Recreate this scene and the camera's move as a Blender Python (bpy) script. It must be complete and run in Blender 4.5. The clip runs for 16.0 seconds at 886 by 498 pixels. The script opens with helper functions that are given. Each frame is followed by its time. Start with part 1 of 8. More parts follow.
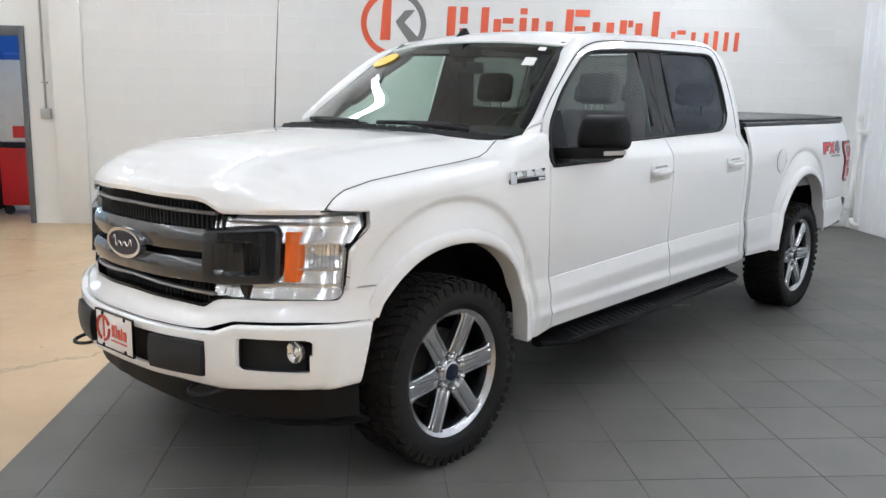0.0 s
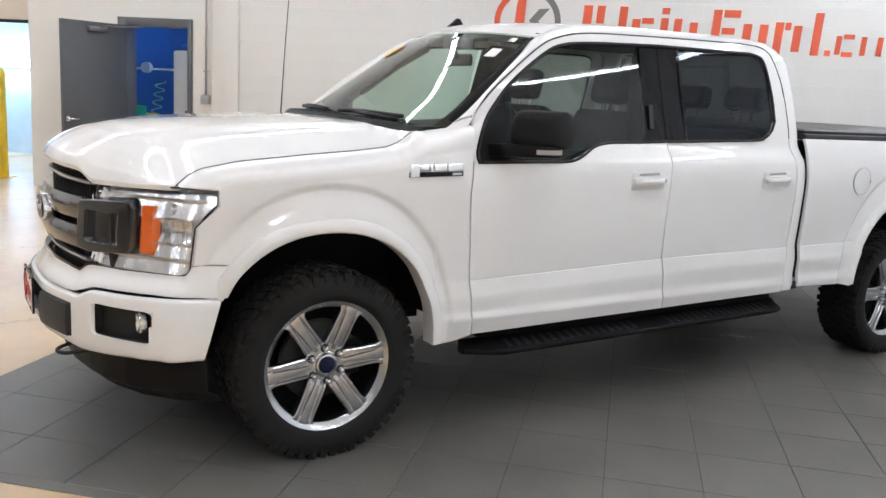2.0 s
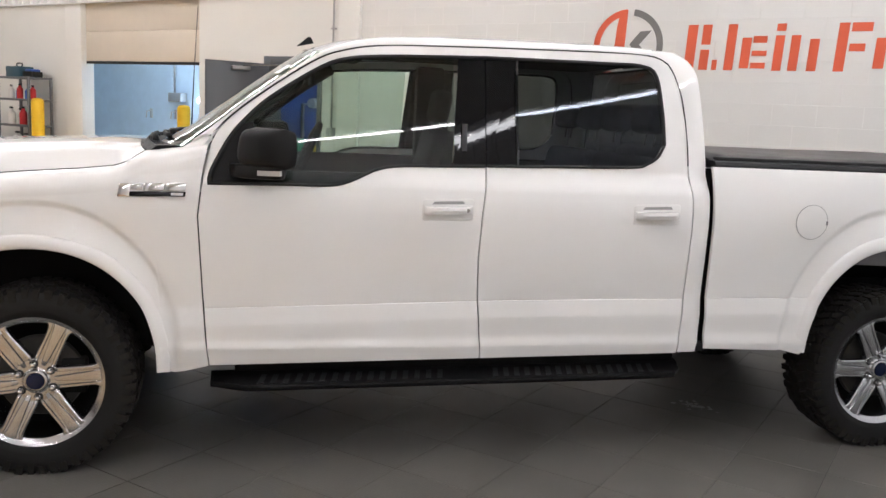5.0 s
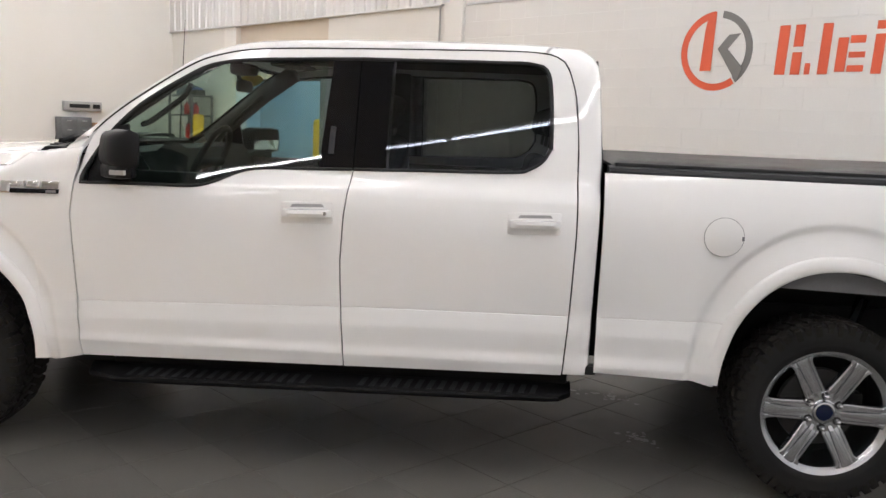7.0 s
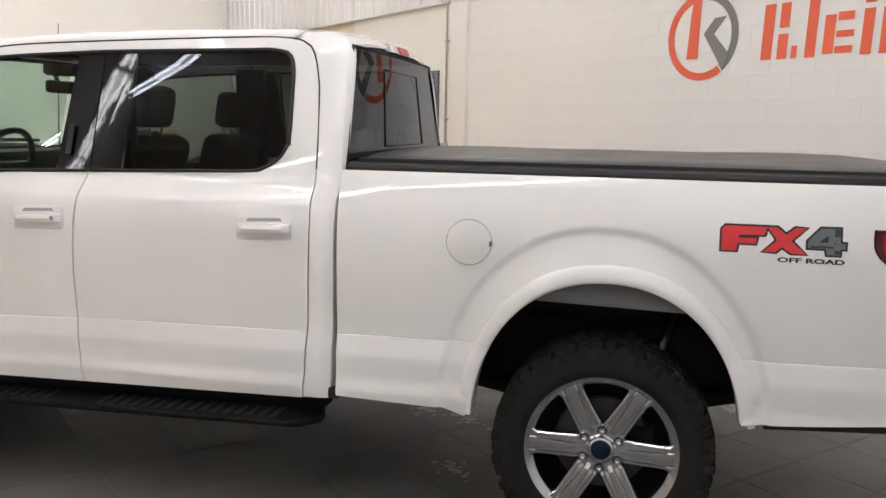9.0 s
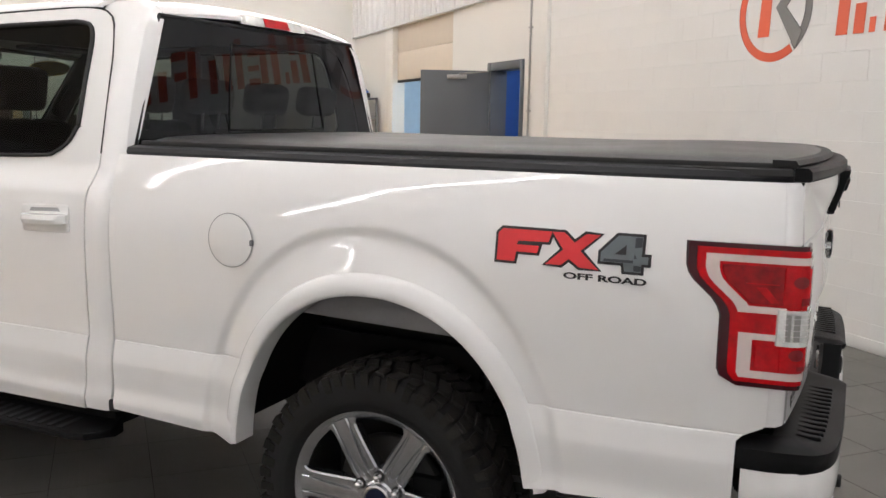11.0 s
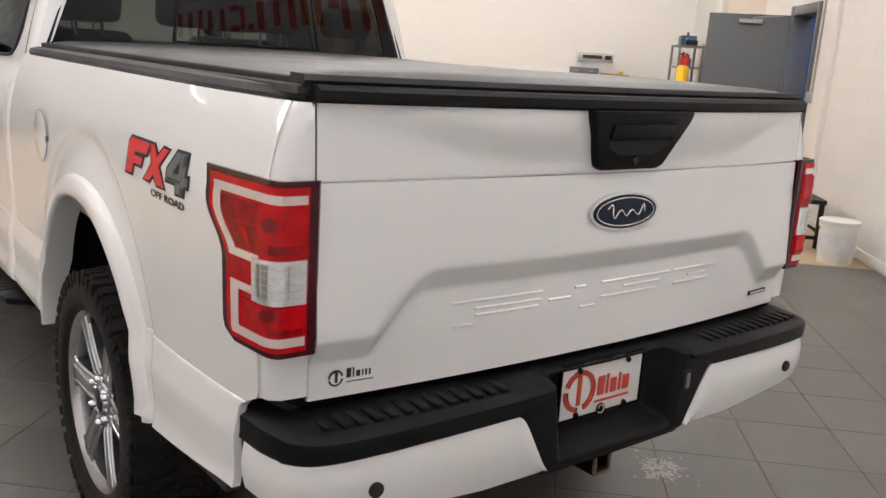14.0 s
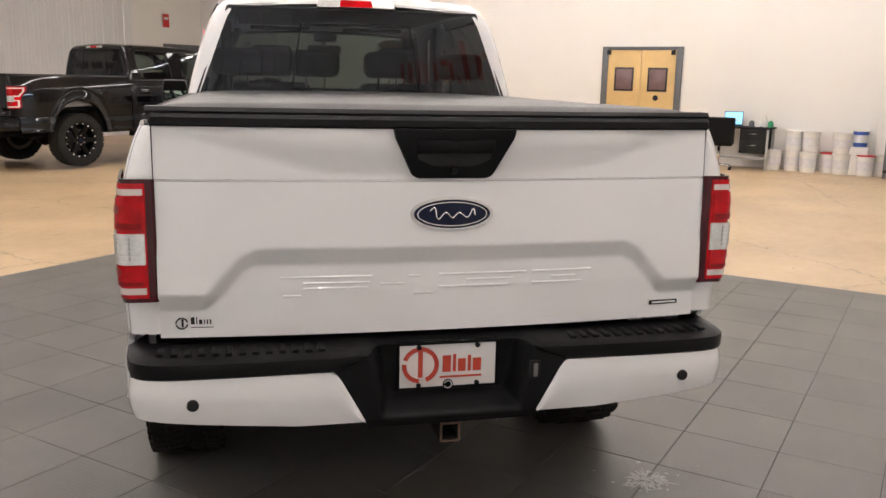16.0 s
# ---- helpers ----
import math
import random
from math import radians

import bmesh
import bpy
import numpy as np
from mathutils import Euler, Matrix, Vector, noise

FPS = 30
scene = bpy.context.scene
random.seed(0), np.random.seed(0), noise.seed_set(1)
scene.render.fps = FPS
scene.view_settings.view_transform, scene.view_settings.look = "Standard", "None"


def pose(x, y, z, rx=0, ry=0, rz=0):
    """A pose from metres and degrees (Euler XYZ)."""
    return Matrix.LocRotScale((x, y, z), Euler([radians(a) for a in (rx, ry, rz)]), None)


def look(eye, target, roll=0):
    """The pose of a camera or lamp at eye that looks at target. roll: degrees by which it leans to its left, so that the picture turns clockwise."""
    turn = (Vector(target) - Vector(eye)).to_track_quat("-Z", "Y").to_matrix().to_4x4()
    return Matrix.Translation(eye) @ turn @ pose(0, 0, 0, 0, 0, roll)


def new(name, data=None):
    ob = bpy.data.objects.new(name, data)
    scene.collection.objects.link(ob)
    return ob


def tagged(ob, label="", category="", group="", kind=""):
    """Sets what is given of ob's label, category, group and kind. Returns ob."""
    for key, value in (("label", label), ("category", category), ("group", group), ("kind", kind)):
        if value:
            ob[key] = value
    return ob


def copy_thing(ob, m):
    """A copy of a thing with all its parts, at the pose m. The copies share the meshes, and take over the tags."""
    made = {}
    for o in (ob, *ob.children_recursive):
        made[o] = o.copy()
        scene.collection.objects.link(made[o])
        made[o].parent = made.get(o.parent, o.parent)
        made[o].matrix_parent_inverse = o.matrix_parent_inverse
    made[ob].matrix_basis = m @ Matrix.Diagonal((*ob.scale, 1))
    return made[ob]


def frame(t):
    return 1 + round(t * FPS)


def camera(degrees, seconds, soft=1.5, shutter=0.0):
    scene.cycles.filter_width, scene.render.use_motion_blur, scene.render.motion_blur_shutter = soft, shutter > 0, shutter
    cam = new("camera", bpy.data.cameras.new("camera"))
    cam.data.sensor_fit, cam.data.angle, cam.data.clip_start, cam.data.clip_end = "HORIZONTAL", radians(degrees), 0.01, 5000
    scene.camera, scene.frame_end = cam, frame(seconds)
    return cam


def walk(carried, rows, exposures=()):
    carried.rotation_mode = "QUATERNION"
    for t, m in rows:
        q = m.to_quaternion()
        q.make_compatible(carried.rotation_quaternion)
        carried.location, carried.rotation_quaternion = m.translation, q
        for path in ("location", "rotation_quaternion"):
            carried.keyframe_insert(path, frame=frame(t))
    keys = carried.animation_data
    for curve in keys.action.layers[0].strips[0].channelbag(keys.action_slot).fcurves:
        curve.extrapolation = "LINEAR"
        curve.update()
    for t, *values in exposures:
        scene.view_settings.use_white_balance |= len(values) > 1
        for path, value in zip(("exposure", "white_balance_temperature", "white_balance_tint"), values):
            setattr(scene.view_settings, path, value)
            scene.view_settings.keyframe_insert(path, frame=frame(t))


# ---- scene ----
cam = camera(55.0, 16.0)
PATH = [
    (0, (0.322, -4.164, 1.561), (0.479, -2.202, 1.204), 1.0),
    (0.5, (0.69, -4.115, 1.556), (0.721, -2.15, 1.187), 1.7),
    (1, (1.091, -4.124, 1.564), (0.948, -2.162, 1.203), 2.4),
    (1.5, (1.452, -4.045, 1.552), (1.187, -2.095, 1.2), 3.3),
    (2, (1.784, -3.918, 1.539), (1.381, -1.993, 1.175), 3.2),
    (2.5, (2.185, -3.79, 1.544), (1.611, -1.914, 1.154), 2.3),
    (3, (2.565, -3.59, 1.557), (1.904, -1.745, 1.159), 2.0),
    (3.5, (2.908, -3.371, 1.561), (2.175, -1.546, 1.199), 2.4),
    (6, (4.469, -2.209, 1.584), (3.193, -0.698, 1.283), 2.6),
    (6.5, (4.76, -1.946, 1.596), (3.386, -0.524, 1.295), 2.6),
    (7, (4.977, -1.61, 1.569), (3.535, -0.256, 1.274), 2.5),
    (7.5, (5.211, -1.251, 1.558), (3.722, 0.054, 1.274), 2.0),
    (8, (5.397, -0.863, 1.556), (3.857, 0.381, 1.27), 1.1),
    (8.5, (5.529, -0.486, 1.566), (3.941, 0.694, 1.274), 1.1),
    (9, (5.661, -0.102, 1.559), (4.023, 1.009, 1.269), 1.1),
    (9.5, (5.734, 0.293, 1.539), (4.043, 1.318, 1.243), 0.5),
    (10, (5.782, 0.663, 1.53), (4.046, 1.612, 1.239), 0.0),
    (12.5, (5.832, 2.331, 1.493), (3.895, 2.657, 1.116), 3.6),
    (13, (5.826, 2.669, 1.482), (3.878, 2.878, 1.081), 4.0),
    (13.5, (5.823, 2.985, 1.49), (3.873, 3.023, 1.05), 4.8),
    (14, (5.823, 3.285, 1.492), (3.884, 3.096, 1.04), 3.8),
    (14.5, (5.853, 3.644, 1.483), (3.947, 3.217, 1.051), 2.3),
    (15, (5.854, 3.993, 1.483), (4.008, 3.36, 1.048), 1.5),
    (15.5, (5.842, 4.363, 1.509), (4.076, 3.525, 1.087), 0.9),
    (16, (5.853, 4.726, 1.523), (4.159, 3.738, 1.131), 1.2),
]
EXPOSURES = [(0.0, 0.14, 5400, 8), (1.5, 0.11, 5500, 9), (3.5, 0.07, 5900, 14), (7.0, 0.0, 5960, 13), (9.5, 0.01, 6060, 13), (12.5, 0.08, 6050, 13), (13.5, 0.19, 6120, 14), (14.5, 0.21, 6230, 15), (16.0, 0.22, 6380, 16)]
walk(cam, [(t, look(eye, target, roll)) for t, eye, target, roll in PATH], EXPOSURES)

# ---- world and large lights ----
world = bpy.data.worlds.new("world")
scene.world = world
world.use_nodes = True
world.node_tree.nodes["Background"].inputs[0].default_value = (0.75, 0.85, 1.0, 1)
world.node_tree.nodes["Background"].inputs[1].default_value = 0.15
LAMP_POWER = 30.0      # emission of the ceiling tubes
BAY_POWER = 42.0       # emission of the tubes in the wash bay


# ---- materials ----
def nodes_of(name):
    m = bpy.data.materials.new(name)
    m.use_nodes = True
    return m, m.node_tree.nodes, m.node_tree.links, m.node_tree.nodes["Principled BSDF"]


def surface(name, col, rough=0.5, metal=0.0, var=0.06, scale=6.0, fine=90.0, bump=0.0, coat=0.0, spec=0.5, rvar=0.08, stretch=(1, 1, 1), bscale=None):
    """A painted, plastic, metal or stone surface with variation at two scales."""
    m, n, l, b = nodes_of(name)
    tc = n.new("ShaderNodeTexCoord")
    mp = n.new("ShaderNodeMapping")
    mp.inputs["Scale"].default_value = stretch
    l.new(tc.outputs["Object"], mp.inputs["Vector"])
    big, small = n.new("ShaderNodeTexNoise"), n.new("ShaderNodeTexNoise")
    big.inputs["Scale"].default_value, big.inputs["Detail"].default_value = scale, 4
    small.inputs["Scale"].default_value, small.inputs["Detail"].default_value = fine, 3
    for t in (big, small):
        l.new(mp.outputs[0], t.inputs["Vector"])
    mixn = n.new("ShaderNodeMath")
    mixn.operation = "MULTIPLY_ADD"
    l.new(small.outputs[0], mixn.inputs[0])
    mixn.inputs[1].default_value = 0.4
    l.new(big.outputs[0], mixn.inputs[2])
    ramp = n.new("ShaderNodeMapRange")
    ramp.inputs[1].default_value, ramp.inputs[2].default_value = 0.4, 1.0
    ramp.inputs[3].default_value, ramp.inputs[4].default_value = 1 - var, 1 + var
    l.new(mixn.outputs[0], ramp.inputs[0])
    mul = n.new("ShaderNodeVectorMath")
    mul.operation = "SCALE"
    mul.inputs[0].default_value = col
    l.new(ramp.outputs[0], mul.inputs["Scale"])
    l.new(mul.outputs[0], b.inputs["Base Color"])
    rr = n.new("ShaderNodeMapRange")
    rr.inputs[1].default_value, rr.inputs[2].default_value = 0.3, 0.7
    rr.inputs[3].default_value, rr.inputs[4].default_value = max(0.02, rough - rvar * rough), min(1, rough + rvar * rough)
    l.new(big.outputs[0], rr.inputs[0])
    l.new(rr.outputs[0], b.inputs["Roughness"])
    b.inputs["Metallic"].default_value = metal
    b.inputs["Coat Weight"].default_value = coat
    b.inputs["Coat Roughness"].default_value = 0.03
    b.inputs["Specular IOR Level"].default_value = spec
    if bump:
        bp = n.new("ShaderNodeBump")
        bp.inputs["Strength"].default_value = bump
        bp.inputs["Distance"].default_value = 0.004
        if bscale:
            t = n.new("ShaderNodeTexNoise")
            t.inputs["Scale"].default_value, t.inputs["Detail"].default_value = bscale, 4
            l.new(mp.outputs[0], t.inputs["Vector"])
            l.new(t.outputs[0], bp.inputs["Height"])
        else:
            l.new(small.outputs[0], bp.inputs["Height"])
        l.new(bp.outputs[0], b.inputs["Normal"])
    return m


def glow(name, col, power):
    m, n, l, b = nodes_of(name)
    b.inputs["Base Color"].default_value = (*col, 1)
    b.inputs["Emission Color"].default_value = (*col, 1)
    b.inputs["Emission Strength"].default_value = power
    return m


def glass(name, tint, gloss=(1, 1, 1), ior=1.5):
    """A thin sheet: tinted see-through with a mirror gloss that grows at grazing angles."""
    m, n, l, b = nodes_of(name)
    n.remove(b)
    tr, gl, mx, fr = n.new("ShaderNodeBsdfTransparent"), n.new("ShaderNodeBsdfGlossy"), n.new("ShaderNodeMixShader"), n.new("ShaderNodeLayerWeight")
    tr.inputs[0].default_value = (*tint, 1)
    gl.inputs["Color"].default_value = (*gloss, 1)
    gl.inputs["Roughness"].default_value = 0.01
    pw, sc = n.new("ShaderNodeMath"), n.new("ShaderNodeMath")
    pw.operation, sc.operation = "POWER", "MULTIPLY_ADD"
    pw.inputs[1].default_value = 4.5
    base = ((ior - 1) / (ior + 1)) ** 2 * 1.1
    sc.inputs[1].default_value, sc.inputs[2].default_value = 1 - base, base
    fr.inputs[0].default_value = 0.5
    l.new(fr.outputs["Facing"], pw.inputs[0])
    l.new(pw.outputs[0], sc.inputs[0])
    l.new(sc.outputs[0], mx.inputs[0])
    l.new(tr.outputs[0], mx.inputs[1])
    l.new(gl.outputs[0], mx.inputs[2])
    l.new(mx.outputs[0], n["Material Output"].inputs[0])
    return m


WHITE_PAINT = surface("white_car_paint", (0.79, 0.786, 0.777), 0.5, var=0.006, scale=2.0, fine=400, coat=1.0, rvar=0.0, spec=0.3)
BLACK_PAINT = surface("black_car_paint", (0.003, 0.003, 0.004), 0.04, var=0.1, coat=0.0, spec=0.34)
DARK_GREY = surface("dark_grey_gloss", (0.030, 0.033, 0.036), 0.22, metal=0.2, var=0.03, coat=0.8, rvar=0.0)
PLASTIC = surface("black_textured_plastic", (0.0055, 0.0055, 0.006), 0.5, var=0.15, spec=0.18, fine=500, bump=0.15, bscale=700)
PLASTIC_GREY = surface("charcoal_plastic", (0.020, 0.020, 0.022), 0.5, spec=0.3, var=0.12, fine=400, bump=0.1, bscale=600)
GLOSS_BLACK = surface("gloss_black_trim", (0.005, 0.005, 0.006), 0.06, var=0.1, spec=0.22)
CLAMP_BLACK = surface("dark_gloss_clamp", (0.012, 0.0135, 0.017), 0.25, var=0.03, coat=0.6, rvar=0.0)
RUBBER = surface("tyre_rubber", (0.010, 0.0098, 0.0096), 0.75, var=0.3, scale=14, fine=160, bump=0.2, spec=0.3)
TREAD = surface("dusty_tyre_tread", (0.016, 0.0146, 0.0125), 0.9, var=0.45, scale=9, fine=120, bump=0.3, spec=0.2)
PIANO = surface("piano_black_trim", (0.003, 0.003, 0.004), 0.03, var=0.1, spec=0.2, bump=0.06, bscale=9)
# grey of the fuel flap's gap, also laid as shade in the handle cups
GAP_AND_SHADE_GREY = surface("grey_panel_gap", (0.30, 0.30, 0.30), 0.6, var=0.05)
PILLAR_LIT = surface("grey_pillar_lining", (0.045, 0.045, 0.042), 0.7, var=0.08)
SEAL = surface("black_seal", (0.006, 0.006, 0.006), 0.7, var=0.1)
CHROME = surface("chrome", (0.72, 0.72, 0.73), 0.12, metal=1.0, var=0.04, scale=30)
RIM_CHROME = surface("polished_alloy", (0.515, 0.525, 0.545), 0.24, metal=1.0, var=0.08, scale=25, fine=300)
DULL_METAL = surface("dull_metal", (0.30, 0.29, 0.28), 0.45, metal=0.9, var=0.15)
RUST = surface("rusty_steel", (0.20, 0.13, 0.09), 0.7, metal=0.4, var=0.35, scale=30, bump=0.2)
UNDER = surface("underbody_black", (0.007, 0.007, 0.007), 0.85, var=0.3, bump=0.1, spec=0.2)
BRAKE = surface("dark_brake_iron", (0.045, 0.043, 0.041), 0.6, metal=0.5, var=0.2)
LINER = surface("grey_inner_liner", (0.16, 0.16, 0.165), 0.6, var=0.15)
CABIN_LINER = surface("dark_cabin_lining", (0.06, 0.06, 0.058), 0.8, var=0.15)
VINYL = surface("black_vinyl_cover", (0.028, 0.027, 0.027), 0.42, spec=0.35, var=0.12, scale=4, fine=300, bump=0.25, bscale=260)
CLOTH = surface("dark_seat_cloth", (0.009, 0.009, 0.0095), 0.9, var=0.2, fine=300, bump=0.2, spec=0.12)
DASH = surface("dark_dashboard", (0.012, 0.012, 0.0125), 0.65, var=0.1, bump=0.1, spec=0.15)
RED_LENS = surface("red_lens", (0.46, 0.001, 0.004), 0.10, var=0.32, scale=28, coat=0.15, spec=0.22, bump=0.12, bscale=150)
RED_DARK = surface("dark_red_lens", (0.05, 0.002, 0.006), 0.12, var=0.1, coat=0.0, spec=0.4)
RED_BULB = surface("deep_red_bulb", (0.22, 0.002, 0.006), 0.3, var=0.3, spec=0.25)
LAMP_RIB = surface("lamp_rib_plastic", (0.42, 0.41, 0.40), 0.2, var=0.1)
RED_MID = surface("deep_red_facet", (0.24, 0.001, 0.003), 0.15, var=0.4, scale=40, coat=0.15, spec=0.22)
CLEAR_LENS = surface("clear_reflector", (0.80, 0.80, 0.78), 0.15, metal=0.5, var=0.15, scale=60, coat=1.0, bump=0.35, bscale=90)
PINK_LENS = surface("pale_lens_edge", (0.66, 0.54, 0.51), 0.12, var=0.1, coat=0.4)
AMBER = surface("amber_reflector", (0.85, 0.16, 0.015), 0.2, var=0.15, scale=50, coat=1.0, bump=0.3, bscale=200)
LAMP_CHROME = surface("headlamp_reflector", (0.93, 0.94, 0.96), 0.19, metal=0.85, var=0.06, scale=30, bump=0.16, bscale=22)
BADGE_BLUE = surface("dark_blue_enamel", (0.006, 0.010, 0.030), 0.2, coat=0.0, spec=0.3, var=0.1)
DECAL_RED = surface("red_decal", (0.62, 0.025, 0.03), 0.35, var=0.08)
DECAL_GREY = surface("grey_decal", (0.12, 0.14, 0.15), 0.35, var=0.1)
DECAL_SLATE = surface("slate_decal", (0.030, 0.034, 0.042), 0.35, var=0.1)
DECAL_BLACK = surface("black_decal", (0.012, 0.012, 0.013), 0.4, var=0.1)
PLATE_WHITE = surface("white_plate", (0.78, 0.77, 0.75), 0.35, var=0.03)
PLATE_RED = surface("red_print", (0.55, 0.06, 0.03), 0.4, var=0.06)
STICKER = surface("yellow_sticker", (0.85, 0.50, 0.03), 0.45, var=0.06)
CLEAR_GLASS = glass("clear_glass", (0.66, 0.80, 0.73))
DOOR_GLASS = glass("door_glass", (0.64, 0.76, 0.70))
DARK_GLASS = glass("dark_tinted_glass", (0.21, 0.225, 0.21), (0.46, 0.49, 0.56))
REAR_GLASS = glass("rear_privacy_glass", (0.14, 0.147, 0.136), (0.62, 0.65, 0.72))
LAMP_GLASS = glass("lamp_lens", (0.93, 0.94, 0.95))
MIRROR = surface("mirror_glass", (0.62, 0.63, 0.64), 0.02, metal=1.0, var=0.0)

WALL_PAINT = surface("white_block_paint", (0.80, 0.785, 0.755), 0.55, var=0.035, scale=1.2, fine=60, bump=0.25, bscale=120)
JOINT_PAINT = surface("white_joint_paint", (0.80, 0.785, 0.755), 0.7, var=0.05)
PLASTER = surface("white_wall_paint", (0.80, 0.785, 0.745), 0.6, var=0.03, scale=0.7, fine=40, bump=0.08)
METAL_WHITE = surface("white_ribbed_steel", (0.76, 0.76, 0.76), 0.38, var=0.03, scale=1.5)
CEIL = surface("ceiling_white", (0.72, 0.71, 0.69), 0.7, var=0.04)
DOOR_GREY = surface("grey_door_paint", (0.085, 0.090, 0.098), 0.42, var=0.05, scale=3)
FRAME_GREY = surface("grey_frame_paint", (0.10, 0.105, 0.112), 0.4, var=0.06)
BEIGE_PANEL = surface("beige_door_panel", (0.72, 0.64, 0.54), 0.5, var=0.03)
ORANGE_RED = surface("orange_red_sign", (0.72, 0.115, 0.045), 0.5, var=0.04)
SIGN_GREY = surface("grey_sign", (0.19, 0.18, 0.17), 0.5, var=0.05)
TAN_DOOR = surface("tan_door", (0.62, 0.42, 0.17), 0.45, var=0.06)
YELLOW = surface("safety_yellow", (0.85, 0.52, 0.01), 0.45, var=0.06)
BLUE_WALL = surface("blue_paint", (0.032, 0.092, 0.29), 0.5, var=0.06)
BAY_WALL = surface("bay_wall_paint", (0.62, 0.74, 0.86), 0.45, var=0.05)
CARDBOARD = surface("cardboard", (0.42, 0.24, 0.12), 0.8, var=0.08)
STEEL_GREY = surface("grey_steel_shelf", (0.16, 0.165, 0.17), 0.5, metal=0.4, var=0.1)
BUCKET_WHITE = surface("white_bucket_plastic", (0.76, 0.74, 0.70), 0.4, var=0.05, scale=8)
BUCKET_RED = surface("red_bucket_lid", (0.55, 0.03, 0.03), 0.4, var=0.06)
BUCKET_BLUE = surface("blue_plastic", (0.05, 0.12, 0.45), 0.4, var=0.06)
GREEN = surface("green_plastic", (0.03, 0.30, 0.14), 0.45, var=0.06)
RED_PLASTIC = surface("red_plastic", (0.55, 0.02, 0.02), 0.4, var=0.06)
PIPE_WHITE = surface("white_pipe", (0.74, 0.72, 0.66), 0.35, var=0.05)
CONDUIT = surface("grey_conduit", (0.45, 0.45, 0.44), 0.45, metal=0.5, var=0.1)
TUBE = glow("fluorescent_tube", (1.0, 0.96, 0.90), LAMP_POWER)
LOW_TUBE = glow("hanging_fluorescent_tube", (1.0, 0.96, 0.90), LAMP_POWER * 1.2)
BAY_TUBE = glow("bay_tube", (0.72, 0.88, 1.0), BAY_POWER)
EXIT_RED = glow("exit_sign_red", (1.0, 0.10, 0.08), 1.6)
SCREEN = glow("computer_screen", (0.25, 0.62, 0.90), 1.0)


def mat_floor():
    """Dark grey plastic tiles: fine pressed squares, scuffs and a tile-to-tile difference."""
    m, n, l, b = nodes_of("grey_floor_tile")
    tc, info = n.new("ShaderNodeTexCoord"), n.new("ShaderNodeObjectInfo")
    no, no2, ck = n.new("ShaderNodeTexNoise"), n.new("ShaderNodeTexNoise"), n.new("ShaderNodeTexBrick")
    geo = n.new("ShaderNodeNewGeometry")
    l.new(geo.outputs["Position"], no.inputs["Vector"])
    l.new(geo.outputs["Position"], no2.inputs["Vector"])
    l.new(geo.outputs["Position"], ck.inputs["Vector"])
    no.inputs["Scale"].default_value, no.inputs["Detail"].default_value = 2.2, 6
    no2.inputs["Scale"].default_value, no2.inputs["Detail"].default_value = 60, 4
    ck.offset = 0.0
    ck.inputs["Scale"].default_value = 1.0
    ck.inputs["Brick Width"].default_value = ck.inputs["Row Height"].default_value = 0.02
    ck.inputs["Mortar Size"].default_value = 0.0025
    ck.inputs["Mortar Smooth"].default_value = 0.6
    add = n.new("ShaderNodeMath")
    add.operation = "ADD"
    l.new(no.outputs[0], add.inputs[0])
    sm = n.new("ShaderNodeMath")
    sm.operation = "MULTIPLY"
    sm.inputs[1].default_value = 0.2
    l.new(info.outputs["Random"], sm.inputs[0])
    l.new(sm.outputs[0], add.inputs[1])
    sp, add2 = n.new("ShaderNodeMath"), n.new("ShaderNodeMath")
    sp.operation = "MULTIPLY_ADD"
    sp.inputs[1].default_value, sp.inputs[2].default_value = 0.55, -0.275
    no2.inputs["Scale"].default_value = 110
    l.new(no2.outputs[0], sp.inputs[0])
    l.new(add.outputs[0], add2.inputs[0])
    l.new(sp.outputs[0], add2.inputs[1])
    mr = n.new("ShaderNodeMapRange")
    mr.inputs[1].default_value, mr.inputs[2].default_value = 0.3, 1.1
    mr.inputs[3].default_value, mr.inputs[4].default_value = 0.74, 1.26
    l.new(add2.outputs[0], mr.inputs[0])
    mul = n.new("ShaderNodeVectorMath")
    mul.operation = "SCALE"
    mul.inputs[0].default_value = (0.118, 0.112, 0.100)
    l.new(mr.outputs[0], mul.inputs["Scale"])
    l.new(mul.outputs[0], b.inputs["Base Color"])
    b.inputs["Roughness"].default_value = 0.46
    bp = n.new("ShaderNodeBump")
    bp.inputs["Strength"].default_value, bp.inputs["Distance"].default_value = 0.22, 0.002
    l.new(ck.outputs["Fac"], bp.inputs["Height"])
    bp.invert = True
    l.new(bp.outputs[0], b.inputs["Normal"])
    return m


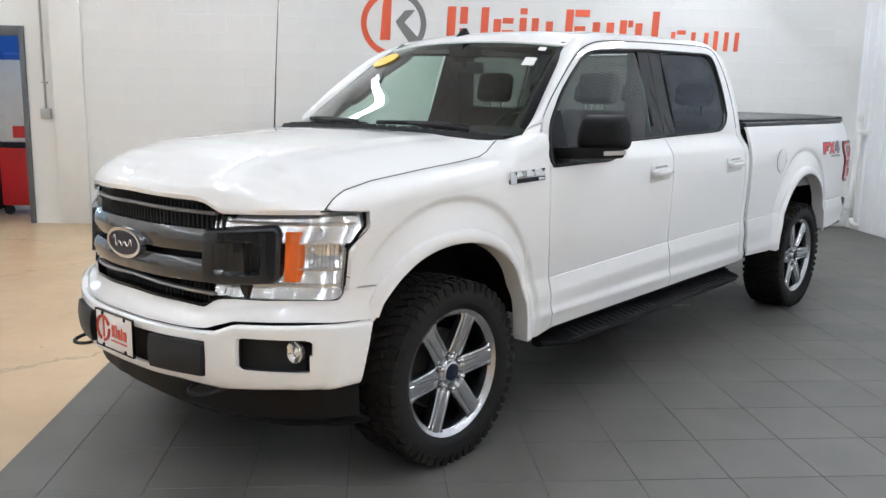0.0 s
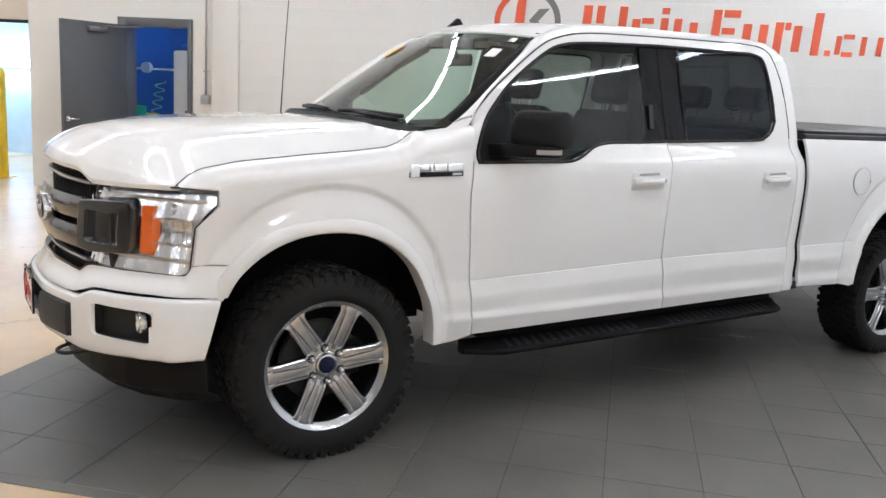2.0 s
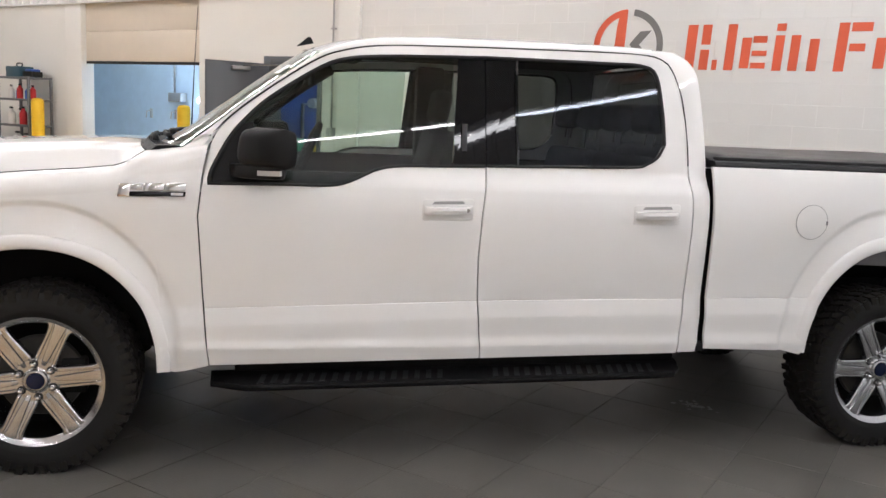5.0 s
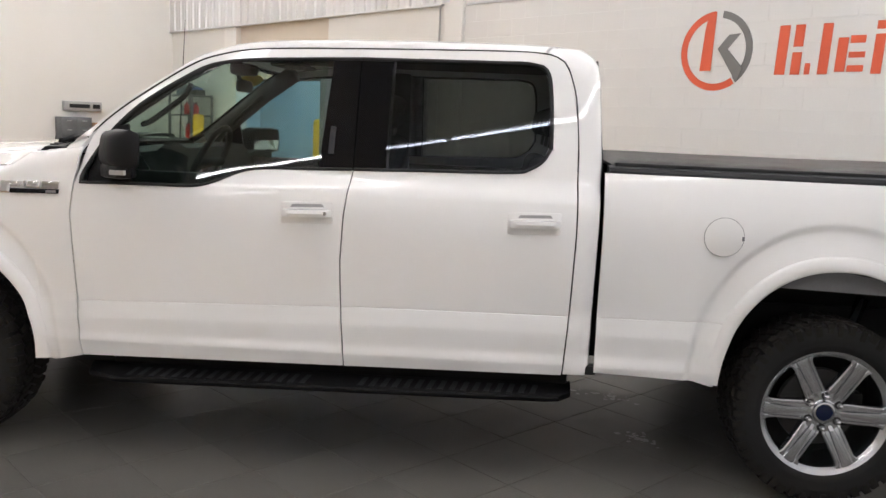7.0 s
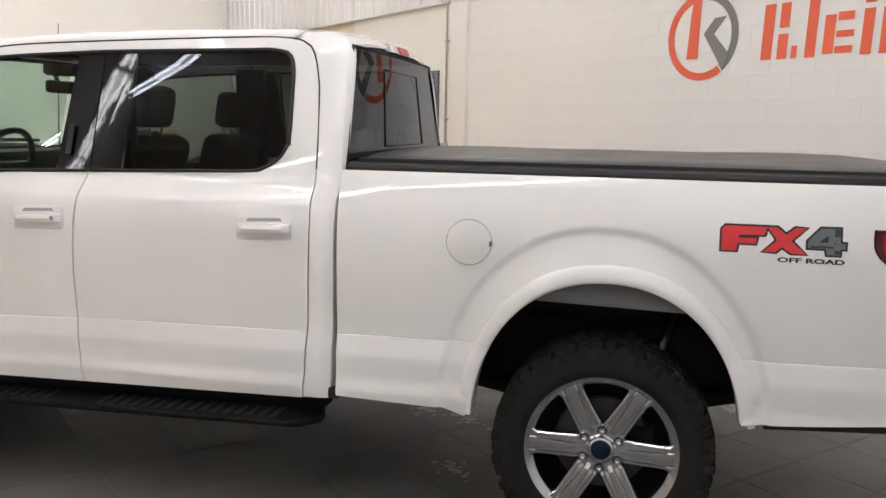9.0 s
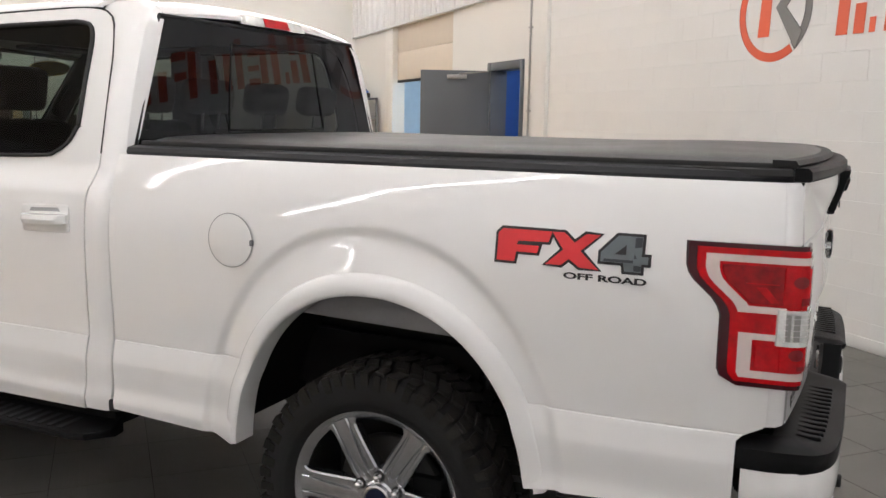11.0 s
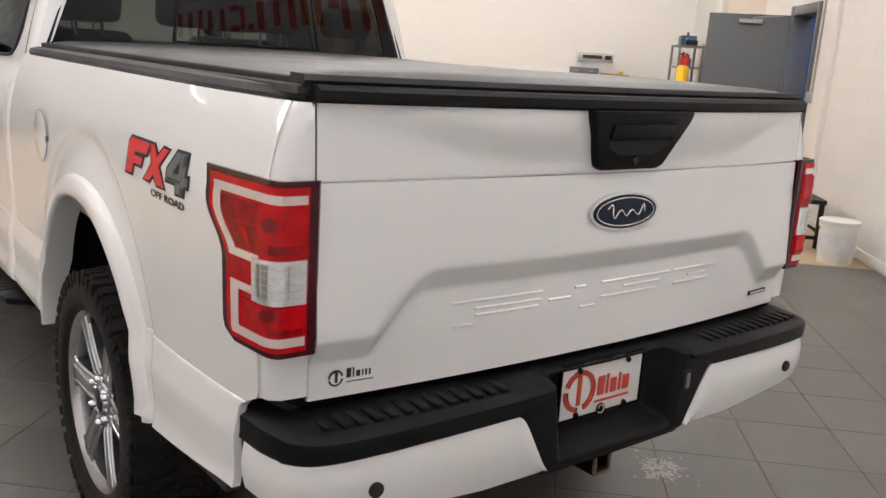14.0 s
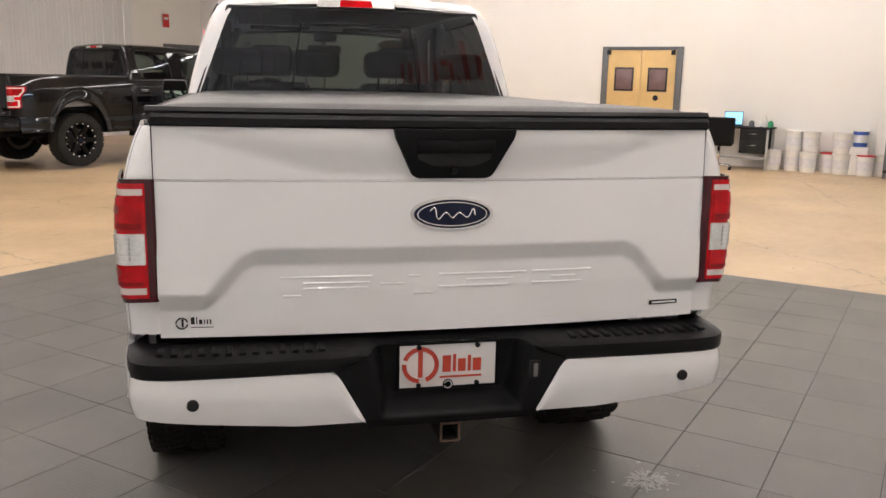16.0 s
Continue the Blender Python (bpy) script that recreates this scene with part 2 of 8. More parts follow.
def epoxy():
    """Tan sealed concrete: blotches, long cracks, a soft gloss."""
    m, n, l, b = nodes_of("tan_epoxy_floor")
    geo = n.new("ShaderNodeNewGeometry")
    no, no2, vo = n.new("ShaderNodeTexNoise"), n.new("ShaderNodeTexNoise"), n.new("ShaderNodeTexVoronoi")
    for t, s in ((no, 0.7), (no2, 9.0)):
        t.inputs["Scale"].default_value, t.inputs["Detail"].default_value = s, 6
        l.new(geo.outputs["Position"], t.inputs["Vector"])
    warp = n.new("ShaderNodeVectorMath")
    warp.operation = "MULTIPLY_ADD"
    l.new(no2.outputs["Color"], warp.inputs[0])
    warp.inputs[1].default_value = (0.25, 0.25, 0)
    l.new(geo.outputs["Position"], warp.inputs[2])
    vo.feature = "DISTANCE_TO_EDGE"
    vo.inputs["Scale"].default_value = 0.33
    l.new(warp.outputs[0], vo.inputs["Vector"])
    crack = n.new("ShaderNodeMapRange")
    crack.inputs[1].default_value, crack.inputs[2].default_value = 0.0, 0.006
    crack.inputs[3].default_value, crack.inputs[4].default_value = 0.62, 1.0
    l.new(vo.outputs["Distance"], crack.inputs[0])
    ramp = n.new("ShaderNodeValToRGB")
    ramp.color_ramp.elements[0].color, ramp.color_ramp.elements[1].color = (0.46, 0.325, 0.18, 1), (0.66, 0.49, 0.30, 1)
    ramp.color_ramp.elements[0].position, ramp.color_ramp.elements[1].position = 0.3, 0.7
    l.new(no.outputs[0], ramp.inputs[0])
    mul = n.new("ShaderNodeVectorMath")
    mul.operation = "SCALE"
    l.new(ramp.outputs[0], mul.inputs[0])
    l.new(crack.outputs[0], mul.inputs["Scale"])
    l.new(mul.outputs[0], b.inputs["Base Color"])
    rr = n.new("ShaderNodeMapRange")
    rr.inputs[3].default_value, rr.inputs[4].default_value = 0.2, 0.5
    l.new(no2.outputs[0], rr.inputs[0])
    l.new(rr.outputs[0], b.inputs["Roughness"])
    return m


TILE = mat_floor()
EPOXY = epoxy()


# ---- mesh helpers ----
def lerp(a, b, t):
    return a + (b - a) * t


def interp(x, pts):
    """Piecewise linear value at x from pairs (x, value)."""
    return float(np.interp(x, [p[0] for p in pts], [p[1] for p in pts]))


def smooth01(t):
    t = min(1.0, max(0.0, t))
    return t * t * (3 - 2 * t)


def spline(keys, count):
    """count points evenly along a Catmull-Rom curve through the keys."""
    keys = [Vector(k) for k in keys]
    ext = [keys[0] * 2 - keys[1], *keys, keys[-1] * 2 - keys[-2]]
    fine = []
    for i in range(1, len(ext) - 2):
        a, b, c, d = ext[i - 1:i + 3]
        for s in range(16):
            t = s / 16
            fine.append(0.5 * ((2 * b) + (c - a) * t + (2 * a - 5 * b + 4 * c - d) * t * t + (3 * b - a - 3 * c + d) * t ** 3))
    fine.append(keys[-1])
    dist = [0.0]
    for a, b in zip(fine, fine[1:]):
        dist.append(dist[-1] + (b - a).length)
    out, j = [], 0
    for k in range(count):
        s = dist[-1] * k / (count - 1)
        while j < len(dist) - 2 and dist[j + 1] < s:
            j += 1
        w = (s - dist[j]) / max(1e-9, dist[j + 1] - dist[j])
        out.append(fine[j].lerp(fine[j + 1], w))
    return out


def part(name, bm, material, parent=None, label="", angle=32, flat=False):
    """Links a bmesh as one mesh object under a thing or a part."""
    if not flat:
        for f in bm.faces:
            f.smooth = True
        lim = radians(angle)
        for e in bm.edges:
            if len(e.link_faces) == 2 and e.calc_face_angle(0) > lim:
                e.smooth = False
    me = bpy.data.meshes.new(name)
    bm.to_mesh(me)
    bm.free()
    me.materials.append(material)
    ob = new(name, me)
    ob.parent = parent
    if label:
        tagged(ob, label)
    return ob


def thing(name, m, label, category, group="", kind=""):
    """An Empty at the base of a thing, to hold its parts."""
    ob = new(name)
    ob.empty_display_size = 0.1
    ob.matrix_world = m
    return tagged(ob, label, category, group, kind)


def mirrored(ob, parent=None):
    """The same part with all below it on the other side of the plane x = 0."""
    me = ob.data.copy()
    me.transform(Matrix.Diagonal((-1, 1, 1, 1)))
    me.flip_normals()
    o = new(ob.name.split(".")[0], me)
    o.parent = parent or ob.parent
    if "label" in ob:
        o["label"] = ob["label"]
    o.visible_shadow = ob.visible_shadow
    for c in list(ob.children):
        mirrored(c, o)
    return o


def add_box(bm, x0, x1, y0, y1, z0, z1, bevel=0.0, seg=2, turn=None):
    r = bmesh.ops.create_cube(bm, size=1)
    vs = r["verts"]
    bmesh.ops.scale(bm, verts=vs, vec=(abs(x1 - x0), abs(y1 - y0), abs(z1 - z0)))
    bmesh.ops.translate(bm, verts=vs, vec=((x0 + x1) / 2, (y0 + y1) / 2, (z0 + z1) / 2))
    if turn:
        bmesh.ops.transform(bm, matrix=turn, verts=vs)
    if bevel:
        es = list({e for v in vs for e in v.link_edges})
        bmesh.ops.bevel(bm, geom=es, offset=bevel, segments=seg, profile=0.5, affect="EDGES")


def box(*a, **k):
    bm = bmesh.new()
    add_box(bm, *a, **k)
    return bm


def add_prism(bm, loop, depth):
    """A polygon (list of 3D points) pushed along depth into a solid."""
    vs = [bm.verts.new(p) for p in loop]
    f = bm.faces.new(vs)
    r = bmesh.ops.extrude_face_region(bm, geom=[f])
    nv = [g for g in r["geom"] if isinstance(g, bmesh.types.BMVert)]
    bmesh.ops.translate(bm, verts=nv, vec=depth)
    return vs + nv


def prism(loop, depth, bevel=0.0, seg=2):
    bm = bmesh.new()
    add_prism(bm, loop, depth)
    if bevel:
        bmesh.ops.bevel(bm, geom=list(bm.edges), offset=bevel, segments=seg, profile=0.5, affect="EDGES")
    bmesh.ops.recalc_face_normals(bm, faces=bm.faces)
    return bm


def grid(rows, bm=None, closed=False):
    """A sheet through rows of points of equal length."""
    bm = bm or bmesh.new()
    vs = [[bm.verts.new(p) for p in r] for r in rows]
    for a, b in zip(vs, vs[1:]):
        n = len(a)
        for i in range(n if closed else n - 1):
            q = [a[i], a[(i + 1) % n], b[(i + 1) % n], b[i]]
            bm.faces.new(q)
    return bm


def tidy(bm, dist=1e-4):
    bmesh.ops.remove_doubles(bm, verts=bm.verts, dist=dist)
    bmesh.ops.dissolve_degenerate(bm, dist=1e-5, edges=bm.edges)
    bmesh.ops.recalc_face_normals(bm, faces=bm.faces)
    return bm


def flange(bm, vec):
    """Turns the open edges of a sheet inwards, so that it has a visible thickness."""
    es = [e for e in bm.edges if len(e.link_faces) == 1]
    r = bmesh.ops.extrude_edge_only(bm, edges=es)
    nv = [g for g in r["geom"] if isinstance(g, bmesh.types.BMVert)]
    bmesh.ops.translate(bm, verts=nv, vec=vec)
    bmesh.ops.recalc_face_normals(bm, faces=bm.faces)
    return bm


def face_out(bm, way):
    """Makes the sheet's faces look along way on the whole."""
    if sum((f.normal.dot(Vector(way)) * f.calc_area() for f in bm.faces)) < 0:
        bmesh.ops.reverse_faces(bm, faces=bm.faces)
    return bm


def sweep(path, radius, sides=8, bm=None, caps=True):
    """A round tube along a path; radius is one number or one for each point."""
    bm = bm or bmesh.new()
    path = [Vector(p) for p in path]
    rad = radius if isinstance(radius, (list, tuple)) else [radius] * len(path)
    rings, up = [], None
    for i, p in enumerate(path):
        d = (path[min(i + 1, len(path) - 1)] - path[max(i - 1, 0)]).normalized()
        if up is None:
            up = d.orthogonal().normalized()
        up = (up - d * up.dot(d)).normalized()
        side = d.cross(up)
        rings.append([bm.verts.new(p + (up * math.cos(a) + side * math.sin(a)) * rad[i]) for a in (2 * math.pi * k / sides for k in range(sides))])
    for a, b in zip(rings, rings[1:]):
        for k in range(sides):
            bm.faces.new((a[k], a[(k + 1) % sides], b[(k + 1) % sides], b[k]))
    if caps:
        bm.faces.new(rings[0][::-1])
        bm.faces.new(rings[-1])
    return bm


def lathe(profile, axis="z", count=48, bm=None, centre=(0, 0, 0)):
    """Turns (radius, height) pairs about an axis through centre."""
    bm = bm or bmesh.new()
    c = Vector(centre)
    rings = []
    for r, h in profile:
        ring = []
        for k in range(count):
            a = 2 * math.pi * k / count
            u, v = r * math.cos(a), r * math.sin(a)
            ring.append(bm.verts.new(c + Vector((u, v, h) if axis == "z" else (h, u, v) if axis == "x" else (u, h, v))))
        rings.append(ring)
    for a, b in zip(rings, rings[1:]):
        for k in range(count):
            bm.faces.new((a[k], a[(k + 1) % count], b[(k + 1) % count], b[k]))
    for ring, (r, h) in ((rings[0], profile[0]), (rings[-1], profile[-1])):
        if r < 0.02:
            bmesh.ops.contextual_create(bm, geom=ring)
    bmesh.ops.recalc_face_normals(bm, faces=bm.faces)
    return bm


def words(name, text, size, m, material, parent=None, label="", depth=0.001, bold=0.0):
    """Built-in font, turned into a mesh that stands at the pose m."""
    cu = bpy.data.curves.new(name, "FONT")
    cu.body, cu.size, cu.extrude, cu.offset = text, size, depth, bold
    tmp = bpy.data.objects.new(name, cu)
    scene.collection.objects.link(tmp)
    bpy.context.view_layer.update()
    me = bpy.data.meshes.new_from_object(tmp)
    bpy.data.objects.remove(tmp)
    me.transform(m)
    me.materials.clear()
    me.materials.append(material)
    ob = new(name, me)
    ob.parent = parent
    if label:
        tagged(ob, label)
    return ob


# ---- the pickup truck: x to its left side, y to its rear, front axle at y = 0 ----
WHEELBASE = 3.988
ARCHES = ((0.0, 0.484, 0.506), (3.985, 0.475, 0.568))
CREASES = ((0.0, 0.595, 0.708), (3.965, 0.605, 0.769))
BELTLINE = [(0.0, 0.690), (0.66, 0.709), (2.0, 0.750), (2.87, 0.760), (3.5, 0.766), (5.0, 0.775)]
SIDE = [(0.40, 0.936), (0.45, 0.946), (0.48, 0.953), (0.525, 0.961), (0.540, 0.964), (0.552, 0.964), (0.590, 0.956), (0.605, 0.955), (0.680, 0.958), (0.694, 0.957), (0.7635, 0.9445), (0.7665, 0.9405), (0.7695, 0.9425), (0.80, 0.9435),
        (0.95, 0.950), (1.10, 0.953), (1.17, 0.9495), (1.24, 0.937), (1.32, 0.915), (1.36, 0.901), (1.385, 0.888), (1.42, 0.865)]


def arch_s(y, z, arch):
    yc, a, h = arch
    return ((abs(y - yc) / a) ** 2.15 + (max(0.0, z - 0.45) / h) ** 2.15) ** (1 / 2.15)


def arch_z(y, arch, k=1.0):
    """Height of the wheel arch at y, for the arch grown by k; below it at the ends."""
    yc, a, h = arch
    w = abs(y - yc) / (a * k)
    return 0.45 + h * k * (1 - w ** 2.15) ** (1 / 2.15) if w < 1 else 0.0


def belt_warp(z, y, way=1):
    """Moves heights round the body crease, which rises to the rear."""
    d = interp(y, BELTLINE) - 0.766
    return z + way * d * smooth01((z - 0.50) / 0.15) * smooth01((1.0 - z) / 0.18)


def side_x(y, z):
    """Half width of the body's skin."""
    w = belt_warp(z, y, -1)
    x = interp(w, SIDE)
    soft = 0.034 * min(1.0, max(0.0, (w - 0.86) / 0.08))
    if soft > 0.0:
        x = sum(interp(w + soft * k, SIDE) for k in (-1.0, -0.5, 0.0, 0.5, 1.0)) / 5
    if y < 0.4:
        x -= 0.055 * ((0.4 - y) / 0.85) ** 2
    if y > 4.55:
        x -= 0.03 * ((y - 4.55) / 0.5) ** 2
    for arch in CREASES:
        s = arch_s(y, z, arch)
        x += -0.012 * smooth01((1.0 - s) / 0.05) + 0.032 * smooth01((0.965 - s) / 0.22)
    return x


def green_x(z):
    """Half width of the cab beside the windows."""
    return 0.872 - 0.175 * (z - 1.33) - 0.24 * max(0.0, z - 1.33) ** 2


def side_sheet(left, right, low, high, ny, xf=side_x, inward=0.018):
    """A body panel between two upright edges and two lines along the truck."""
    levels = sorted({round(0.40 + 0.0125 * i, 4) for i in range(36)} | {round(0.85 + 0.007 * i, 4) for i in range(100)} | {0.692, 0.7635, 0.7665, 0.7695, 0.545})
    bm = bmesh.new()
    rows = []
    for i in range(ny + 1):
        u = i / ny
        yn = lerp(left(0.9), right(0.9), u)
        lo, hi = low(yn), high(yn)
        col = []
        for lv in levels:
            z = min(max(belt_warp(lv, yn), lo), hi)
            y = yn + (left(z) - left(0.9)) * (1 - u) ** 5 + (right(z) - right(0.9)) * u ** 5
            col.append((xf(y, z), y, z))
        y = yn + (left(hi) - left(0.9)) * (1 - u) ** 5 + (right(hi) - right(0.9)) * u ** 5
        col.append((xf(y, hi), y, hi))
        rows.append(col)
    grid(rows, bm)
    tidy(bm)
    face_out(bm, (1, 0, 0))
    flange(bm, (-inward, 0, 0))
    return bm


def ring_sheet(inner, outer, count, inward=(-0.015, 0, 0)):
    """A band between two matched lines of points."""
    a, b = spline(inner, count), spline(outer, count)
    bm = grid([[p.lerp(q, t) for t in (0, 0.33, 0.67, 1)] for p, q in zip(a, b)])
    bmesh.ops.recalc_face_normals(bm, faces=bm.faces)
    face_out(bm, (1, 0, 0.3))
    return flange(bm, inward)


FRONT = [(0.0, -1.0), (0.25, -0.985), (0.48, -0.922), (0.65, -0.845), (0.78, -0.755), (0.845, -0.685), (0.885, -0.60), (0.905, -0.52), (0.912, -0.43)]
NOSE = [(0.0, -0.930), (0.20, -0.918), (0.42, -0.862), (0.58, -0.780), (0.70, -0.695), (0.80, -0.60), (0.865, -0.505), (0.895, -0.43)]
REAR = [(0.0, 5.218), (0.5, 5.212), (0.74, 5.203), (0.84, 5.188), (0.885, 5.158), (0.906, 5.110), (0.916, 4.988)]


def plan_curve(keys):
    pts = spline([(x, y, 0) for x, y in keys], 80)
    d = [0.0]
    for a, b in zip(pts, pts[1:]):
        d.append(d[-1] + (b - a).length)
    return pts, d


CURVES = {"front": plan_curve(FRONT), "nose": plan_curve(NOSE), "rear": plan_curve(REAR)}


def on_curve(which, x, out=0.0):
    """Plan position on a curve at the half width x, moved out by some metres."""
    pts, _ = CURVES[which]
    s = -1 if x < 0 else 1
    ax = abs(x)
    for a, b in zip(pts, pts[1:]):
        if b.x >= ax or b is pts[-1]:
            t = (ax - a.x) / max(1e-6, b.x - a.x)
            p = a.lerp(b, min(1.0, max(0.0, t)))
            d = (b - a).normalized()
            n = Vector((-d.y, d.x, 0)) * (-1 if which != "rear" else 1)
            p = p + n * out
            return Vector((s * p.x, p.y, 0))


def curve_sheet(which, x0, x1, low, high, nx, nz, out=0.0, lean=0.0, belly=0.0):
    """A sheet that follows a plan curve, between two lines in height."""
    rows = []
    for i in range(nx + 1):
        x = lerp(x0, x1, i / nx)
        lo, hi = low(x), high(x)
        row = []
        for j in range(nz + 1):
            z = lerp(lo, hi, j / nz)
            o = out + belly * math.sin(math.pi * j / nz)
            p = on_curve(which, x, o)
            row.append((p.x, p.y + lean * (z - 0.95), z))
        rows.append(row)
    bm = grid(rows)
    bmesh.ops.recalc_face_normals(bm, faces=bm.faces)
    face_out(bm, (0, -1 if which != "rear" else 1, 0))
    return bm


def curve_solid(which, x0, x1, low, high, nx, nz, out=0.0, lean=0.0, belly=0.0, deep=0.03):
    bm = curve_sheet(which, x0, x1, low, high, nx, nz, out, lean, belly)
    return turn_in(bm, which, deep)


def turn_in(bm, which, deep):
    """Turns the open edges inwards: lengthwise in the middle, crosswise at the corners."""
    old = set(bm.verts)
    flange(bm, (0, 0, 0))
    for v in bm.verts:
        if v not in old:
            k = smooth01((abs(v.co.x) - 0.78) / 0.11)
            v.co += Vector((-k * math.copysign(deep, v.co.x), (1 - k) * deep * (1 if which != "rear" else -1), 0))
    return bm


def oval(bm, cx, y, cz, rx, rz, depth, count=40, bevel=0.004):
    loop = [(cx + rx * math.cos(a), y, cz + rz * math.sin(a)) for a in (2 * math.pi * k / count for k in range(count))]
    add_prism(bm, loop, (0, depth, 0))
    bmesh.ops.recalc_face_normals(bm, faces=bm.faces)
    return bm


def ring_oval(cx, y, cz, rx, rz, band, depth, count=40):
    """A thin oval band that stands on a plane across the truck."""
    angs = [2 * math.pi * k / count for k in range(count + 1)]
    o = [(cx + rx * math.cos(a), y, cz + rz * math.sin(a)) for a in angs]
    i = [(cx + (rx - band) * math.cos(a), y, cz + (rz - band) * math.sin(a)) for a in angs]
    return flange(tidy(grid([o, i])), (0, depth, 0))


# rim and tyre, axle along x, outside face towards +x
def build_wheel(truck, y, side, spin, rim_mat, radius=0.405, width=0.275, rim=0.272, spokes=6, studs=0):
    """One wheel: tyre with tread blocks, rim with paired spokes, brake, nuts and cap."""
    hub = new("wheel")
    hub.parent = truck
    hub.matrix_local = pose(side * 0.825, y, 0.395, 0, 0, 0 if side > 0 else 180)
    w = width / 2
    prof = [(rim - 0.004, -w * 0.80), (rim + 0.012, -w * 0.93), (rim + 0.05, -w * 1.02), (radius - 0.05, -w * 1.0), (radius - 0.022, -w * 0.94), (radius - 0.012, -w * 0.80),
            (radius - 0.012, 0), (radius - 0.012, w * 0.80), (radius - 0.022, w * 0.94), (radius - 0.05, w * 1.0), (rim + 0.05, w * 1.02), (rim + 0.012, w * 0.93), (rim - 0.004, w * 0.80)]
    tyre = part("tyre", lathe(prof, "x", 72), RUBBER, hub, "black all-terrain tyre with dusty tread blocks")
    bm = bmesh.new()
    count = 52
    rnd = random.Random(7)
    for k in range(count):
        a = 2 * math.pi * k / count
        for j, (x0, x1, ph) in enumerate(((-0.99, -0.55, 0.0), (-0.48, -0.03, 0.45), (0.03, 0.48, 0.1), (0.55, 0.99, 0.5))):
            t = Matrix.Rotation(a + (ph + rnd.uniform(-0.12, 0.12)) * 2 * math.pi / count, 4, "X")
            lug = 0.0165 + rnd.uniform(-0.003, 0.003)
            outer = j in (0, 3)
            cut = 0.90 if outer and k % 2 else 1.0
            skew = Matrix.Rotation(radians(-24 if j == 1 else 24 if j == 2 else rnd.uniform(-8, 8)), 4, "Z")
            add_box(bm, x0 * w * (cut if j == 0 else 1), x1 * w * (cut if j == 3 else 1), -lug, lug, radius - 0.026, radius - (0.005 if outer else 0.0), turn=t @ Matrix.Translation(((x0 + x1) / 2 * w, 0, 0)) @ skew @ Matrix.Translation((-(x0 + x1) / 2 * w, 0, 0)))
            if outer:
                s = 1 if j == 3 else -1
                deep = 0.045 + 0.013 * (k % 2)
                add_box(bm, s * w * 0.93, s * w * 1.012, -lug * 0.8, lug * 0.8, radius - deep, radius - 0.011, turn=t)
    tagged(part("tread", bm, TREAD, tyre), kind="stuff")
    side = lathe([(rim + 0.028, w * 0.985), (rim + 0.034, w * 1.002), (rim + 0.040, w * 1.004), (rim + 0.046, w * 1.01)], "x", 72)
    part("sidewall_rib", side, RUBBER, tyre)
    out = w * 0.86
    bm = lathe([(rim * 0.70, -w * 0.8), (rim * 0.93, -w * 0.8), (rim * 0.90, out - 0.06), (rim - 0.026, out - 0.040), (rim - 0.022, out - 0.016), (rim - 0.008, out - 0.003), (rim + 0.006, out + 0.005), (rim + 0.010, out - 0.004), (rim * 0.90, -w * 0.6)], "x", 72)
    part("rim", bm, rim_mat, hub, "six-spoke polished alloy rim", angle=24)
    for k in range(spokes):
        a = 2 * math.pi * k / spokes + radians(spin)
        rows = []
        for r, half, x, th in ((0.050, 0.034, out - 0.034, 0.03), (0.066, 0.040, out - 0.030, 0.03), (0.092, 0.0445, out - 0.019, 0.03), (0.15, 0.0435, out - 0.013, 0.028), (0.20, 0.0425, out - 0.010, 0.026), (0.236, 0.0435, out - 0.008, 0.024), (0.248, 0.048, out - 0.007, 0.023), (rim - 0.012, 0.058, out - 0.007, 0.022)):
            g = interp(r, [(0.05, 0.001), (0.07, 0.003), (0.11, 0.009), (0.21, 0.006), (0.25, 0.001)])
            h, c = half, min(half, 0.046)
            q = interp(r, [(0.09, 0.28), (0.24, 0.54)])
            dip = [math.sqrt(max(r * r - v * v * (1 if r > 0.22 else 0), 0.0)) for v in (h, h * 0.9)]
            rows.append([(x - 0.012 - th, -h, dip[0]), (x - 0.005, -h, dip[0]), (x, -h + 0.005, dip[1]), (x, -c * 0.70, r), (x - g, -c * 0.62, r), (x - g, -c * q, r), (x + 0.002, -c * (q - 0.09), r), (x + 0.003, 0, r),
                         (x + 0.002, c * (q - 0.09), r), (x - g, c * q, r), (x - g, c * 0.62, r), (x, c * 0.70, r), (x, h - 0.005, dip[1]), (x - 0.005, h, dip[0]), (x - 0.012 - th, h, dip[0])])
        bm = grid(rows, closed=True)
        bmesh.ops.recalc_face_normals(bm, faces=bm.faces)
        bmesh.ops.transform(bm, matrix=Matrix.Rotation(a, 4, "X"), verts=bm.verts)
        part("spoke", bm, rim_mat, hub, angle=14)
    bm = lathe([(0.0, out - 0.085), (0.088, out - 0.085), (0.097, out - 0.055), (0.094, out - 0.030), (0.090, out - 0.026), (0.056, out - 0.026), (0.050, out - 0.022), (0.046, out - 0.012), (0.040, out - 0.010), (0.039, out - 0.014), (0.0, out - 0.014)], "x", 36)
    part("hub", bm, rim_mat, hub)
    bm = lathe([(0.0, out - 0.014), (0.036, out - 0.014), (0.036, out - 0.011), (0.026, out - 0.008), (0.0, out - 0.007)], "x", 28)
    part("hub_cap", bm, BADGE_BLUE, hub, "dark blue centre cap")
